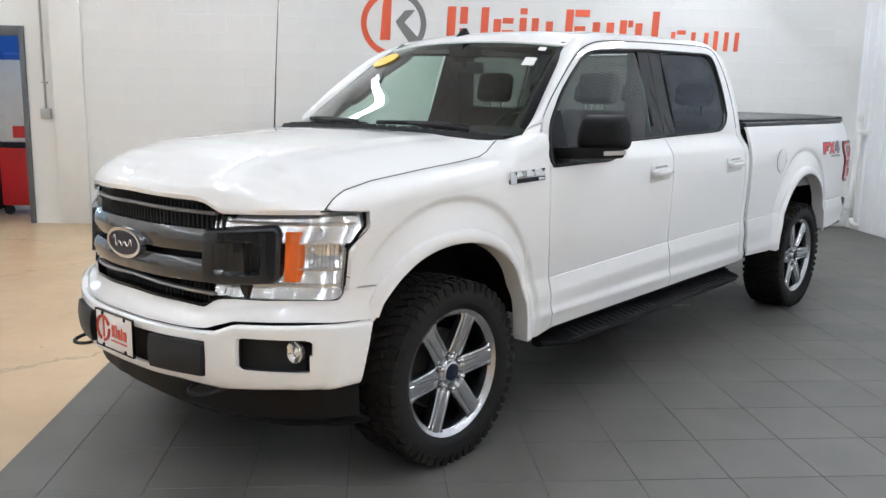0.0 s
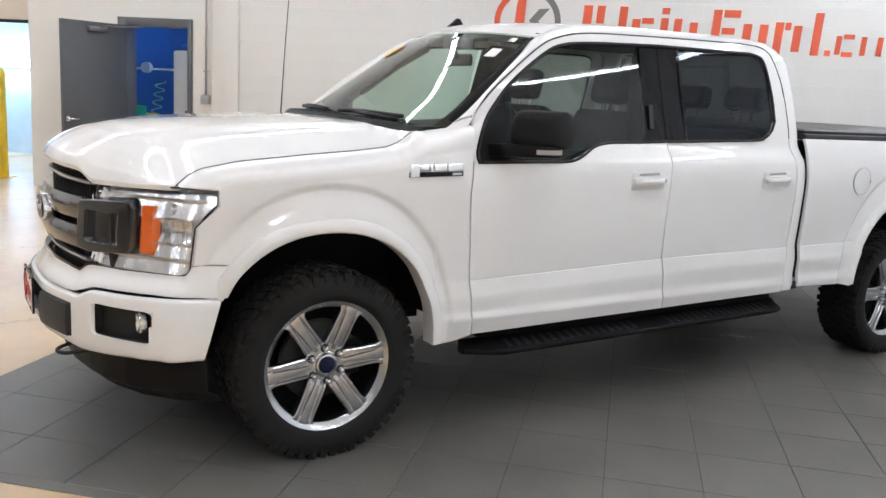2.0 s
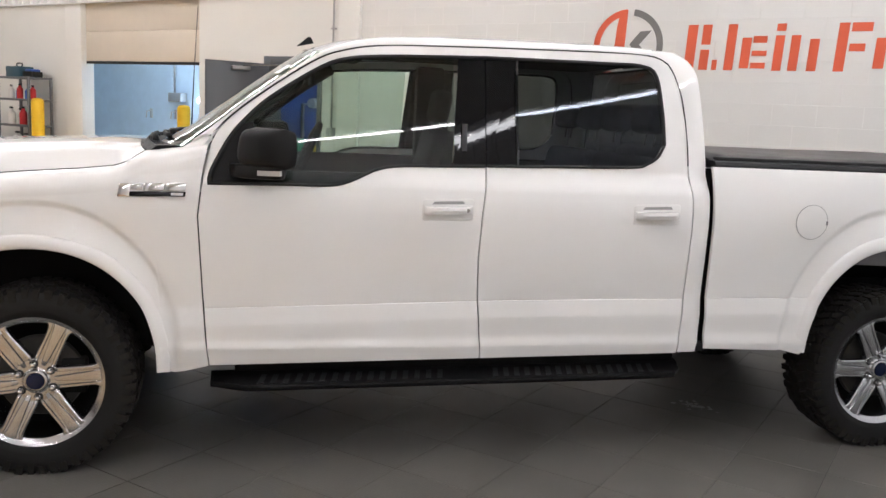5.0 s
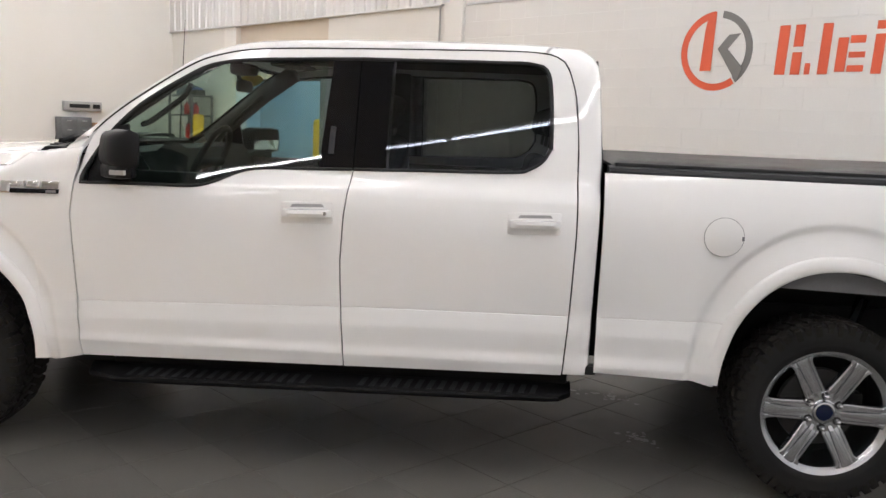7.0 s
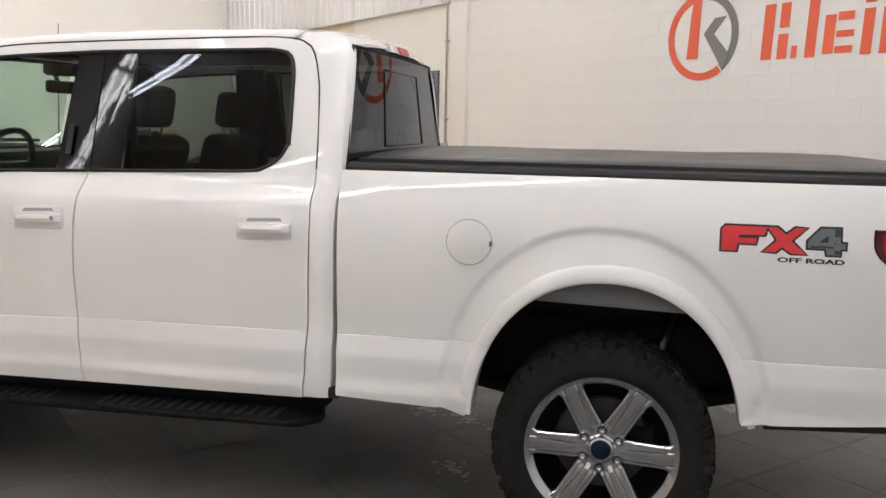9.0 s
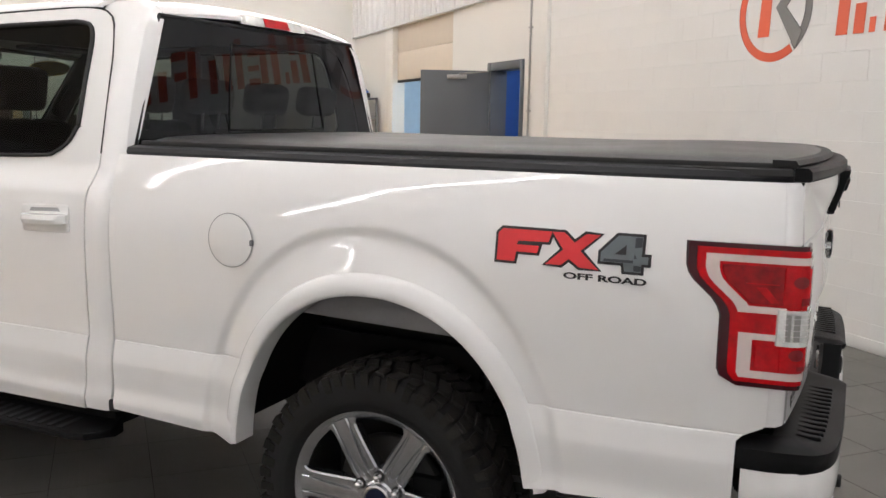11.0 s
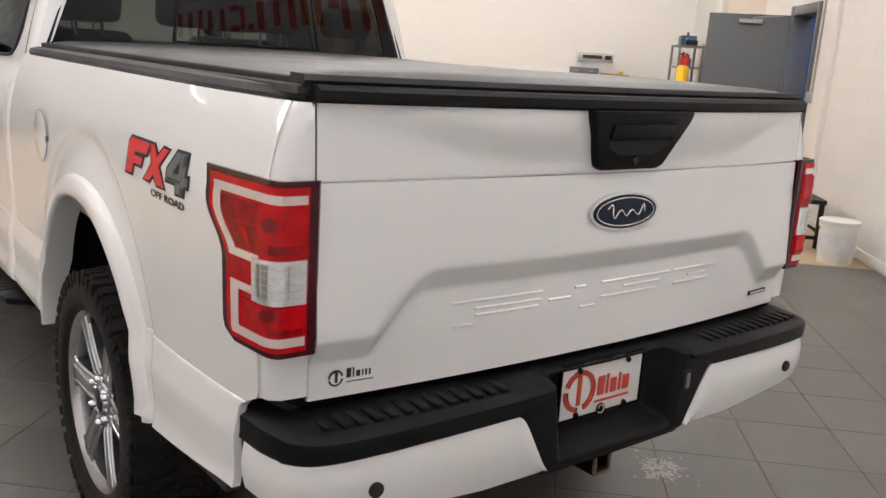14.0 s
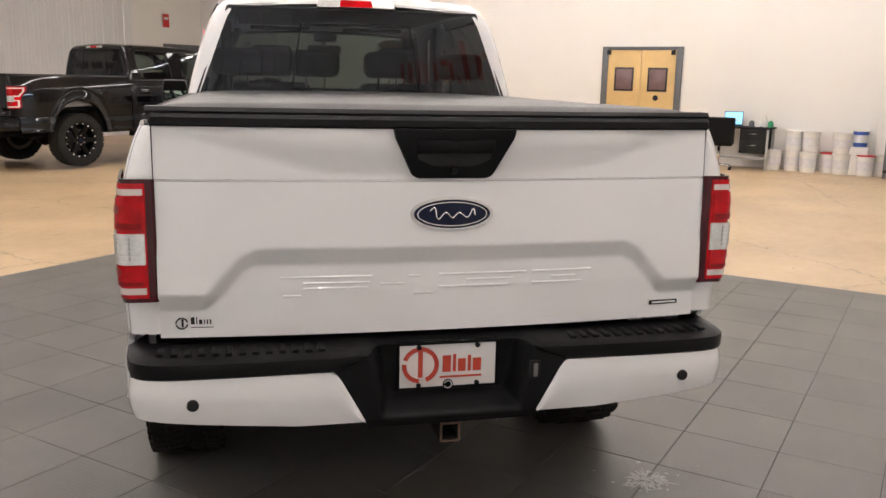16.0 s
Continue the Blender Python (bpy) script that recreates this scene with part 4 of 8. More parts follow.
    rear_edge = lambda z: interp(z, [(0.5, 4.978), (0.765, 4.980), (0.785, 5.015), (0.80, 5.045), (0.905, 5.045), (0.93, 5.075), (1.20, 5.075), (1.24, 5.055), (1.40, 5.045)])
    bm = side_sheet(lambda z: 2.982, rear_edge, bed_low, lambda y: 1.383, 260)
    kill = [f for f in bm.faces if (lambda c: c.z > 0.905 and c.z < 1.238 and c.y > interp(c.z, [(0.90, 4.955), (0.93, 4.940), (1.09, 4.925), (1.15, 4.855), (1.24, 4.852)]) + 0.006)(f.calc_center_median())]
    bmesh.ops.delete(bm, geom=kill, context="FACES")
    bed = P("bed_side", bm, paint, angle=24)
    # rounded rear corner post beside the tailgate
    for z0, z1 in ((0.80, 0.905), (1.238, 1.383)):
        rows = []
        for k in range(9):
            z = lerp(z0, z1, k / 8)
            x = side_x(5.075, z)
            d = 0.062 * (z - 0.92) if z > 0.93 else 0.030
            rows.append([(x, 5.072 - d, z), (x - 0.008, 5.094 - d, z), (x - 0.03, 5.109 - d, z), (0.8285, 5.114 - d, z)])
        bm = grid(rows)
        bmesh.ops.recalc_face_normals(bm, faces=bm.faces)
        face_out(bm, (0.5, 1, 0))
        P("corner_post", flange(bm, (-0.01, -0.01, 0)), paint, par=bed, angle=70)
    bm = lathe([(0.0815, -0.002), (0.0815, 0.0015), (0.078, 0.003), (0.0, 0.003)], "x", 48)
    bmesh.ops.translate(bm, verts=bm.verts, vec=(0.9555, 3.487, 1.140))
    P("fuel_flap", bm, paint, par=bed)
    bm = lathe([(0.0815, 0.0), (0.0840, 0.0), (0.0840, 0.0026), (0.0815, 0.0026), (0.0815, 0.0)], "x", 48)
    bmesh.ops.translate(bm, verts=bm.verts, vec=(0.9545, 3.487, 1.140))
    P("flap_gap", bm, GAP_AND_SHADE_GREY if cover else SEAL, par=bed)
    P("flap_notch", box(0.950, 0.9595, 3.560, 3.572, 1.127, 1.147, bevel=0.003), LINER, par=bed)
    # flares
    for arch, ends, nm in ((ARCHES[0], (0.70, 0.44), wing), (ARCHES[1], (0.492, 0.548), bed)):
        yc, a, h = arch
        rows = []
        for k in range(73):
            th = math.pi * (1.02 - 1.04 * k / 72)
            front = math.cos(th) < 0
            cs, sn = math.cos(th), math.sin(th)

            def at(kk):
                y = yc + a * kk * math.copysign(abs(cs) ** (2 / 2.15), cs)
                z = 0.45 + h * kk * math.copysign(abs(sn) ** (2 / 2.15), sn)
                return y, z
            row = []
            for kk, dx in ((1.118, -0.004), (1.110, 0.010), (1.098, 0.014), (1.06, 0.017), (1.02, 0.018), (1.004, 0.013), (1.0, 0.002), (1.0, -0.06)):
                y, z = at(kk)
                zc = max(z, 0.50)
                base = max(side_x(y, max(zc, 0.80)), min(side_x(y, max(zc, 0.60)), 0.985) - 0.009)
                row.append((base + dx, y, z))
            rows.append(row)
        bm = grid(rows)
        lim0, lim1 = ends
        kill = [f for f in bm.faces if f.calc_center_median().z < (lim0 if f.calc_center_median().y < yc else lim1)]
        bmesh.ops.delete(bm, geom=kill, context="FACES")
        bmesh.ops.recalc_face_normals(bm, faces=bm.faces)
        face_out(bm, (1, 0, 0.2))
        P("wheel_flare", flange(bm, (-0.012, 0, 0)), paint, par=nm, angle=50)
        # dark wheel housing
        rows = []
        for k in range(33):
            th = math.pi * k / 32
            y, z = yc - (a + 0.02) * math.cos(th), 0.555 + (h - 0.075) * math.sin(th)
            rows.append([(0.875 if nm is wing else 0.90, y, z), (0.56, y, z)])
        bm = grid(rows)
        g = bmesh.new()
        bm.free()
        for r0, r1 in zip(rows, rows[1:]):
            vs = [g.verts.new(p) for p in (r0[0], r0[1], r1[1], r1[0])]
            g.faces.new(vs)
        inner = [g.verts.new(r[1]) for r in rows]
        g.faces.new(inner)
        P("wheel_housing", tidy(g), UNDER, "black wheel arch liner", par=nm)
    # white inner panel edge of the rear arch with its bolts
    P("arch_inner_panel", prism([(0.90, 3.70, 0.93), (0.90, 3.80, 0.985), (0.90, 3.985, 1.01), (0.90, 4.17, 0.985), (0.90, 4.27, 0.915)], (-0.01, 0, 0)), LINER, par=bed)
    P("bed_lower_strip", prism([(0.936, 4.54, 0.531), (0.936, 4.945, 0.553), (0.936, 4.945, 0.580), (0.936, 4.54, 0.556)], (-0.03, 0, 0)), SEAL, "black plastic lower edge strip", par=bed)
    both += [bed]

    # sill step: outer edge and its height
    BX = 0.985
    bz = lambda y: 0.393 + 0.016 * (y - 1.8)
    def board(bm):
        rows = []
        for i in range(41):
            u = i / 40
            y = lerp(0.700, 2.895, u)
            e = min(1.0, min(u / 0.07, (1 - u) / 0.03))
            x1 = lerp(0.90, BX, e)
            rows.append([(0.84, y, bz(y) + 0.030), (0.87, y, bz(y) + 0.022), (x1 - 0.018, y, bz(y) + 0.006), (x1, y, bz(y)), (x1 + 0.003, y, bz(y) - 0.010), (x1 - 0.008, y, bz(y) - 0.027), (0.88, y, bz(y) - 0.032), (0.84, y, bz(y) - 0.025)])
        grid(rows, bm, closed=True)
        bmesh.ops.contextual_create(bm, geom=[e for e in bm.edges if len(e.link_faces) == 1])
        bmesh.ops.recalc_face_normals(bm, faces=bm.faces)
        return bm
    rb = P("running_board", board(bmesh.new()), PLASTIC, "black ribbed running board")
    for y0, y1 in ((0.93, 1.72), (1.98, 2.74)):
        n = 16
        for k in range(n):
            y = lerp(y0, y1, k / (n - 1))
            P("tread_rib", prism([(BX - 0.10, y - 0.012, bz(y) + 0.014), (BX - 0.012, y - 0.030, bz(y) + 0.002), (BX - 0.012, y - 0.006, bz(y) + 0.002), (BX - 0.10, y + 0.012, bz(y) + 0.014)], (0, 0, 0.006)), PLASTIC_GREY, par=rb)
    P("sill_underside", box(0.70, 0.860, 0.80, 2.88, 0.405, 0.53, bevel=0.01), UNDER, par=rb)
    P("gap_block", box(0.905, 0.952, 2.945, 2.992, 0.506, 0.548, bevel=0.006), SEAL, par=rb)
    for y in (0.95, 1.8, 2.65):
        P("board_bracket", box(0.70, 0.88, y - 0.03, y + 0.03, bz(y) - 0.02, bz(y) + 0.02, bevel=0.006), UNDER, par=rb)
    both.append(rb)

    # name badge on the wing: chrome blocks on a dark bar
    zb = lambda y: 1.205 + 0.02 * (y - 0.34)
    bd = P("name_badge", prism([(fender_x(y, z) + 0.003, y, z) for y, z in ((0.335, 1.178), (0.600, 1.184), (0.603, 1.203), (0.410, 1.200), (0.338, 1.198))], (0.006, 0, 0), bevel=0.001), GLOSS_BLACK, "chrome and black badge of plain blocks", par=wing)
    for y0, y1, z0, z1 in ((0.338, 0.382, 1.178, 1.232), (0.386, 0.430, 1.208, 1.232), (0.436, 0.448, 1.206, 1.235), (0.455, 0.515, 1.206, 1.236), (0.522, 0.600, 1.206, 1.238)):
        P("badge_block", prism([(fender_x(y, z) + 0.005, y, z) for y, z in ((y0, z0), (y1, z0 + 0.001), (y1 + 0.004, z1), (y0 + 0.004, z1 - 0.001))], (0.008, 0, 0), bevel=0.0015), CHROME, par=wing)
    P("badge_mark", prism([(fender_x(y, z) + 0.010, y, z) for y, z in ((0.545, 1.187), (0.592, 1.188), (0.592, 1.199), (0.545, 1.198))], (0.002, 0, 0)), CHROME, par=wing)

    for o in both:
        mirrored(o)

    # off-road decals on the bed sides
    if cover:
        for s in (1, -1):
            d = new("side_decal")
            d.parent = truck
            tagged(d, "red, grey and black off-road decal")

            def flat(pts, off):
                lp = [(s * (side_x(lerp(4.35, 4.755, u), lerp(1.149, 1.246, v)) + off), lerp(4.35, 4.755, u) if s > 0 else lerp(4.755, 4.35, u), lerp(1.149, 1.246, v)) for u, v in pts]
                return lp
            for pts, mt in ((((0.02, 0.07), (0.14, 0.07), (0.15, 0.33), (0.29, 0.33), (0.30, 0.52), (0.15, 0.52), (0.16, 0.62), (0.36, 0.64), (0.38, 0.92), (0.05, 0.92), (0.02, 0.80)), DECAL_RED),
                            (((0.35, 0.07), (0.45, 0.07), (0.50, 0.25), (0.57, 0.05), (0.69, 0.03), (0.57, 0.48), (0.69, 0.92), (0.60, 0.92), (0.53, 0.68), (0.46, 0.92), (0.38, 0.92), (0.46, 0.48)), DECAL_RED),
                            (((0.70, 0.26), (0.84, 0.26), (0.85, 0.05), (0.95, 0.05), (0.95, 0.26), (0.99, 0.26), (0.99, 0.45), (0.95, 0.45), (0.95, 0.94), (0.80, 0.94), (0.70, 0.50)), DECAL_GREY)):
                P("decal_block", prism(flat(pts, 0.0022), (s * 0.0006, 0, 0)), mt, par=d)
                n = len(pts)
                big = []
                turn = sum(pts[k][0] * pts[(k + 1) % n][1] - pts[(k + 1) % n][0] * pts[k][1] for k in range(n))
                for k in range(n):
                    p0, p1, p2 = (Vector((q[0] * 4.05, q[1])) for q in (pts[k - 1], pts[k], pts[(k + 1) % n]))
                    n0, n1 = ((Vector((b.y - a.y, a.x - b.x)).normalized() * (1 if turn > 0 else -1)) for a, b in ((p0, p1), (p1, p2)))
                    m = (n0 + n1) / max(0.5, 1 + n0.dot(n1))
                    q = p1 + m * 0.07
                    big.append((q.x / 4.05, q.y))
                P("decal_outline", prism(flat(big, 0.0012), (s * 0.0005, 0, 0)), DECAL_BLACK, par=d)
            for pts in (((0.905, 0.07), (0.949, 0.07), (0.949, 0.92), (0.905, 0.92)), ((0.715, 0.275), (0.900, 0.275), (0.900, 0.345), (0.725, 0.345))):
                P("decal_stripe", prism(flat(pts, 0.0030), (s * 0.0005, 0, 0)), DECAL_SLATE, par=d)
            P("decal_block", prism(flat(((0.785, 0.47), (0.855, 0.47), (0.855, 0.72)), 0.0030), (s * 0.0005, 0, 0)), DECAL_BLACK, par=d)
            mm = Matrix(((0, 0, s, s * (side_x(4.65, 1.13) + 0.0012)), (s, 0, 0, 4.540 if s > 0 else 4.762), (0, 1, 0, 1.1235), (0, 0, 0, 1)))
            words("decal_words", "OFF ROAD", 0.038, mm @ Matrix.Diagonal((1.14, 0.58, 1, 1)), DECAL_BLACK, d, depth=0.0003, bold=0.0013)

    # bonnet
    rows = []
    lip_z = lambda x: interp(abs(x), [(0.0, 1.180), (0.40, 1.170), (0.435, 1.164), (0.50, 1.126), (0.56, 1.127), (0.81, 1.133)])
    rise = [(0, 0), (0.006, 0.12), (0.02, 0.30), (0.05, 0.48), (0.10, 0.68), (0.18, 0.86), (0.30, 0.96), (0.45, 1.0)]
    for i in range(131):
        u = 2 * i / 130 - 1
        au = abs(u)
        row = []
        for j in range(61):
            v = (j / 60) ** 1.7
            x0 = u * 0.801
            yf = on_curve("nose", x0, 0.012).y
            yr = 0.43 - 0.10 * (1 - au ** 2.5)
            y = lerp(yf, yr, v)
            e = hood_edge(y)
            x = u * (e.x - 0.004)
            crown = interp(y, [(-0.93, 1.300), (-0.75, 1.325), (-0.5, 1.346), (-0.2, 1.366), (0.16, 1.386), (0.5, 1.384)])
            ez = e.z - 0.001
            g = 1 - 0.10 * (au / 0.60) ** 2 if au < 0.60 else 0.90 * (1 - ((au - 0.60) / 0.40) ** 1.45)
            g -= 0.05 * math.exp(-((au - 0.68) / 0.06) ** 2) * smooth01((y + 0.75) / 0.3)
            top_z = ez + (crown - ez) * g
            low_z = lip_z(x0)
            z = low_z + max(0.0, top_z - low_z) * interp(y - yf, rise)
            row.append((x, y, z))
        rows.append(row)
    bm = grid(rows)
    bmesh.ops.recalc_face_normals(bm, faces=bm.faces)
    face_out(bm, (0, 0, 1))
    flange(bm, (0, 0.006, -0.018))
    P("bonnet", bm, paint, "white bonnet with raised centre", angle=35)
    for s in (1, -1):
        P("bonnet_gap", sweep([(s * (hood_edge(y).x - 0.001), y, hood_edge(y).z + 0.0005) for y in (-0.585 + 0.02 * k for k in range(52))], 0.0026, 6), SEAL)
    # roof
    rows = []
    ks = spline(PILLAR[5:], 40)
    for p in ks:
        row = []
        for i in range(31):
            u = 2 * i / 30 - 1
            crown = 0.032 * (1 - u * u)
            bow = 0.085 * (1 - u * u) * smooth01((1.6 - p.y) / 0.45)
            row.append((u * p.x, p.y - bow, p.z + crown + 0.007 * (1 - smooth01(abs(abs(u) - 0.7) / 0.1)) * smooth01((p.y - 1.4) / 0.3)))
        rows.append(row)
    for dy, dz, kx in ((0.06, -0.004, 1.0), (0.11, -0.013, 0.995), (0.15, -0.028, 0.985), (0.18, -0.052, 0.98)):
        p = ks[-1]
        rows.append([(u * p.x * kx * 1.03, p.y + dy + 0.012 * (1 - u * u), p.z + dz + 0.032 * (1 - u * u)) for u in (2 * i / 30 - 1 for i in range(31))])
    bm = grid(rows)
    bmesh.ops.recalc_face_normals(bm, faces=bm.faces)
    face_out(bm, (0, 0, 1))
    P("roof", flange(bm, (0, 0, -0.012)), paint, angle=45)
    # windscreen
    rows = []
    for p in spline(PILLAR[:6], 24):
        t = (p.z - 1.372) / (1.825 - 1.372)
        rows.append([(u * (p.x - 0.004), p.y - lerp(0.160, 0.090, t) * (1 - abs(u) ** lerp(4.2, 2.2, t * t)) + 0.004, p.z - 0.004 + 0.030 * t * (1 - u * u)) for u in (2 * i / 24 - 1 for i in range(25))])
    bm = grid(rows)
    bmesh.ops.recalc_face_normals(bm, faces=bm.faces)
    face_out(bm, (0, -1, 1))
    ws = P("windscreen", bm, CLEAR_GLASS, "clear windscreen with dark edge band")
    # dark band printed round the windscreen: top strip and the two sides
    for i0, i1, k0, k1 in ((0, 24, 22, 23), (0, 1, 0, 23), (23, 24, 0, 23)):
        bm = grid([[Vector(q) + Vector((0, 0.003, -0.003)) for q in r[i0:i1 + 1]] for r in rows[k0:k1 + 1]])
        P("glass_band", bm, GLOSS_BLACK, par=ws)
    cx, zc = 0.0, 1.80
    P("sensor_housing", box(-0.09, 0.07, 1.08, 1.20, 1.77, 1.83, bevel=0.02), DASH, par=ws)
    # stickers on the glass
    if cover:
        def on_glass(u, t, k=-0.004):
            r = rows[min(22, int(t * 23))]
            i = int((u + 1) * 12)
            return Vector(r[i]).lerp(Vector(r[min(24, i + 1)]), (u + 1) * 12 - i) + Vector((0, k, -k))
        c, ex, ez = on_glass(-0.775, 0.84), (on_glass(-0.58, 0.84) - on_glass(-0.97, 0.84)) / 2, (on_glass(-0.775, 0.93) - on_glass(-0.775, 0.75)) / 2
        bm = bmesh.new()
        lp = [c + ex * math.cos(a) * 0.85 + ez * math.sin(a) * 0.95 for a in (2 * math.pi * k / 32 for k in range(32))]
        add_prism(bm, lp, (0, -0.001, 0.001))
        P("oval_sticker", bm, STICKER, "yellow oval sticker", par=ws)
        for u, t, su, st, mt in ((0.80, 0.80, 0.045, 0.045, PLATE_WHITE), (0.84, 0.94, 0.03, 0.02, PLATE_WHITE)):
            a, b, cc, d = on_glass(u - su, t - st), on_glass(u + su, t - st), on_glass(u + su, t + st), on_glass(u - su, t + st)
            P("paper_sticker", prism([a, b, cc, d], (0, -0.0008, 0.0008)), mt, par=ws)
    # cowl and wipers
    rows2 = []
    for i in range(25):
        u = 2 * i / 24 - 1
        yr = 0.46 - 0.12 * (1 - u * u)
        yw = 0.552 - 0.155 * (1 - abs(u) ** 2.2) + 0.01
        x = u * 0.812
        rows2.append([(x, yr - 0.015, 1.360), (x, yr + 0.01, 1.402 - 0.02 * u * u), (x, lerp(yr, yw, 0.6), 1.400 - 0.015 * u * u), (x, yw + 0.02, 1.384)])
    bm = grid(rows2)
    bmesh.ops.recalc_face_normals(bm, faces=bm.faces)
    face_out(bm, (0, 0, 1))
    cowl = P("cowl", flange(bm, (0, 0, -0.02)), PLASTIC, "black plastic cowl grille")
    for i in range(22):
        x = -0.72 + 1.44 * i / 21
        u = x / 0.812
        y = 0.46 - 0.12 * (1 - u * u)
        P("cowl_slat", box(x - 0.010, x + 0.010, y + 0.014, y + 0.055, 1.396 - 0.02 * u * u, 1.408 - 0.02 * u * u, bevel=0.002, seg=1), PLASTIC_GREY, par=cowl)
    for x0, x1 in ((0.62, 0.02), (-0.08, -0.62)):
        w = P("wiper", sweep([(x0, 0.445, 1.398), (lerp(x0, x1, 0.35), 0.405, 1.414), (lerp(x0, x1, 0.6), 0.405, 1.420)], [0.014, 0.012, 0.008], 8), PLASTIC)
        pts = []
        for k in range(9):
            u = lerp(x0 - 0.05 * (1 if x0 > x1 else -1), x1, k / 8) / 0.80
            pts.append((u * 0.80, 0.568 - 0.155 * (1 - abs(u) ** 2.2) + 0.012, 1.416 + 0.006 * math.sin(math.pi * k / 8)))
        P("wiper_blade", sweep(pts, 0.011, 6), SEAL, par=w)
    # rear window, brake light, fin, aerial
    def back(u, z, k=0.0):
        hw = interp(z, [(1.38, 0.822), (1.40, 0.815), (1.80, 0.668), (1.86, 0.645)])
        return (u * hw, interp(z, [(1.38, 2.974), (1.87, 2.939)]) + 0.018 * (1 - u * u) + k, z)
    bm = grid([[back(2 * i / 24 - 1, lerp(1.36, 1.862, j / 14), 0.004) for i in range(25)] for j in range(15)])
    bmesh.ops.recalc_face_normals(bm, faces=bm.faces)
    face_out(bm, (0, 1, 0))
    rw = P("rear_window", bm, REAR_GLASS, "dark tinted rear window with sliding pane")
    fr = []
    for a, b in (((-0.42, 1.46), (-0.42, 1.79)), ((-0.42, 1.79), (0.42, 1.79)), ((0.42, 1.79), (0.42, 1.46)), ((0.42, 1.46), (-0.42, 1.46))):
        P("slider_frame", sweep([back(lerp(a[0], b[0], k / 6), lerp(a[1], b[1], k / 6), 0.005) for k in range(7)], 0.004, 6), GLOSS_BLACK, par=rw)
    P("window_edge", sweep([back(u, 1.862, 0.003) for u in (-1, -0.5, 0, 0.5, 1)], 0.007, 6), SEAL, par=rw)
    for s in (1, -1):
        P("window_edge", sweep([back(s * 1.0, z, 0.003) for z in (1.38, 1.5, 1.65, 1.80, 1.862)], 0.006, 6), SEAL, par=rw)
    bl = P("brake_light", prism([(-0.205, 2.945, 1.876), (0.205, 2.945, 1.876), (0.190, 2.93, 1.915), (-0.190, 2.93, 1.915)], (0, 0.035, -0.004), bevel=0.004), CLEAR_LENS, "red and clear high brake light")
    P("brake_lens", prism([(-0.085, 2.982, 1.875), (0.085, 2.982, 1.875), (0.080, 2.967, 1.909), (-0.080, 2.967, 1.909)], (0, 0.003, 0)), RED_LENS, par=bl)
    P("roof_fin", prism([(0.004, 1.06, 1.88), (0.014, 1.15, 1.90), (0.004, 1.135, 1.930), (0.0, 1.12, 1.932)], (-0.022, 0, 0), bevel=0.003), PLASTIC, "black roof aerial fin")
    P("aerial", sweep([(-0.885, 0.45, 1.25), (-0.88, 0.47, 1.7), (-0.875, 0.495, 2.14)], [0.005, 0.003, 0.002], 6), SEAL, "thin black whip aerial")

    # tailgate: bowed in plan, with a lip that grows out towards the handle
    def gate_y(z, x):
        ax = abs(x)
        y = 5.114 - 0.062 * max(0.0, z - 0.92) + 0.040 * (1 - (ax / 0.82) ** 2)
        k = smooth01((0.78 - ax) / 0.46)
        zb = 1.352 - 0.112 * k
        y += 0.034 * k * smooth01((z - zb) / (1.366 - zb))
        # recessed lower panel with sloped ends
        zt = interp(ax, [(0.0, 1.020), (0.56, 1.020), (0.60, 1.0), (0.695, 0.893), (0.83, 0.893)])
        y -= 0.030 * min(1.0, max(0.0, (zt + 0.026 - z) / 0.052))
        if 1.2345 < z < 1.2385:
            y -= 0.007
        return y

    def gate_strip(x0, x1, z0, z1, out=0.004, tilt=0.0):
        """A thin solid that lies on the tailgate's curved face."""
        rows = []
        for i in range(7):
            x = lerp(x0, x1, i / 6)
            e = 0.0015
            rows.append([(x, gate_y(z0, x) - 0.004, z0), (x, gate_y(z0, x) + out - e, z0), (x + tilt * e, gate_y(z0, x) + out, z0 + e), (x + tilt * (z1 - z0), gate_y(z1, x) + out, z1 - e), (x + tilt * (z1 - z0), gate_y(z1, x) + out - e, z1), (x + tilt * (z1 - z0), gate_y(z1, x) - 0.004, z1)])
        bm = grid(rows, closed=True)
        bmesh.ops.contextual_create(bm, geom=[e for e in bm.edges if len(e.link_faces) == 1])
        bmesh.ops.recalc_face_normals(bm, faces=bm.faces)
        return bm

    def bowed_bar(prof, half, bow):
        """A bar across the truck whose (y, z) section bows rearwards in the middle."""
        bm = grid([[(u * half, y + bow * (1 - u * u), z) for y, z in prof] for u in (2 * i / 28 - 1 for i in range(29))], closed=True)
        bmesh.ops.contextual_create(bm, geom=[e for e in bm.edges if len(e.link_faces) == 1])
        bmesh.ops.recalc_face_normals(bm, faces=bm.faces)
        return bm
    zs = sorted({z for z in (0.788 + 0.0065 * i for i in range(93)) if not 1.226 < z < 1.247} | {1.228, 1.2335, 1.235, 1.238, 1.2395, 1.245, 1.384})
    zs = [z for z in zs if z <= 1.385]
    bm = grid([[(x, gate_y(z, x), z) for x in (lerp(-0.8235, 0.8235, i / 160) for i in range(161))] for z in zs])
    bmesh.ops.recalc_face_normals(bm, faces=bm.faces)
    face_out(bm, (0, 1, 0))
    gate = P("tailgate", flange(bm, (0, -0.03, 0)), paint, "white tailgate with recessed lower panel" if cover else "", angle=34)
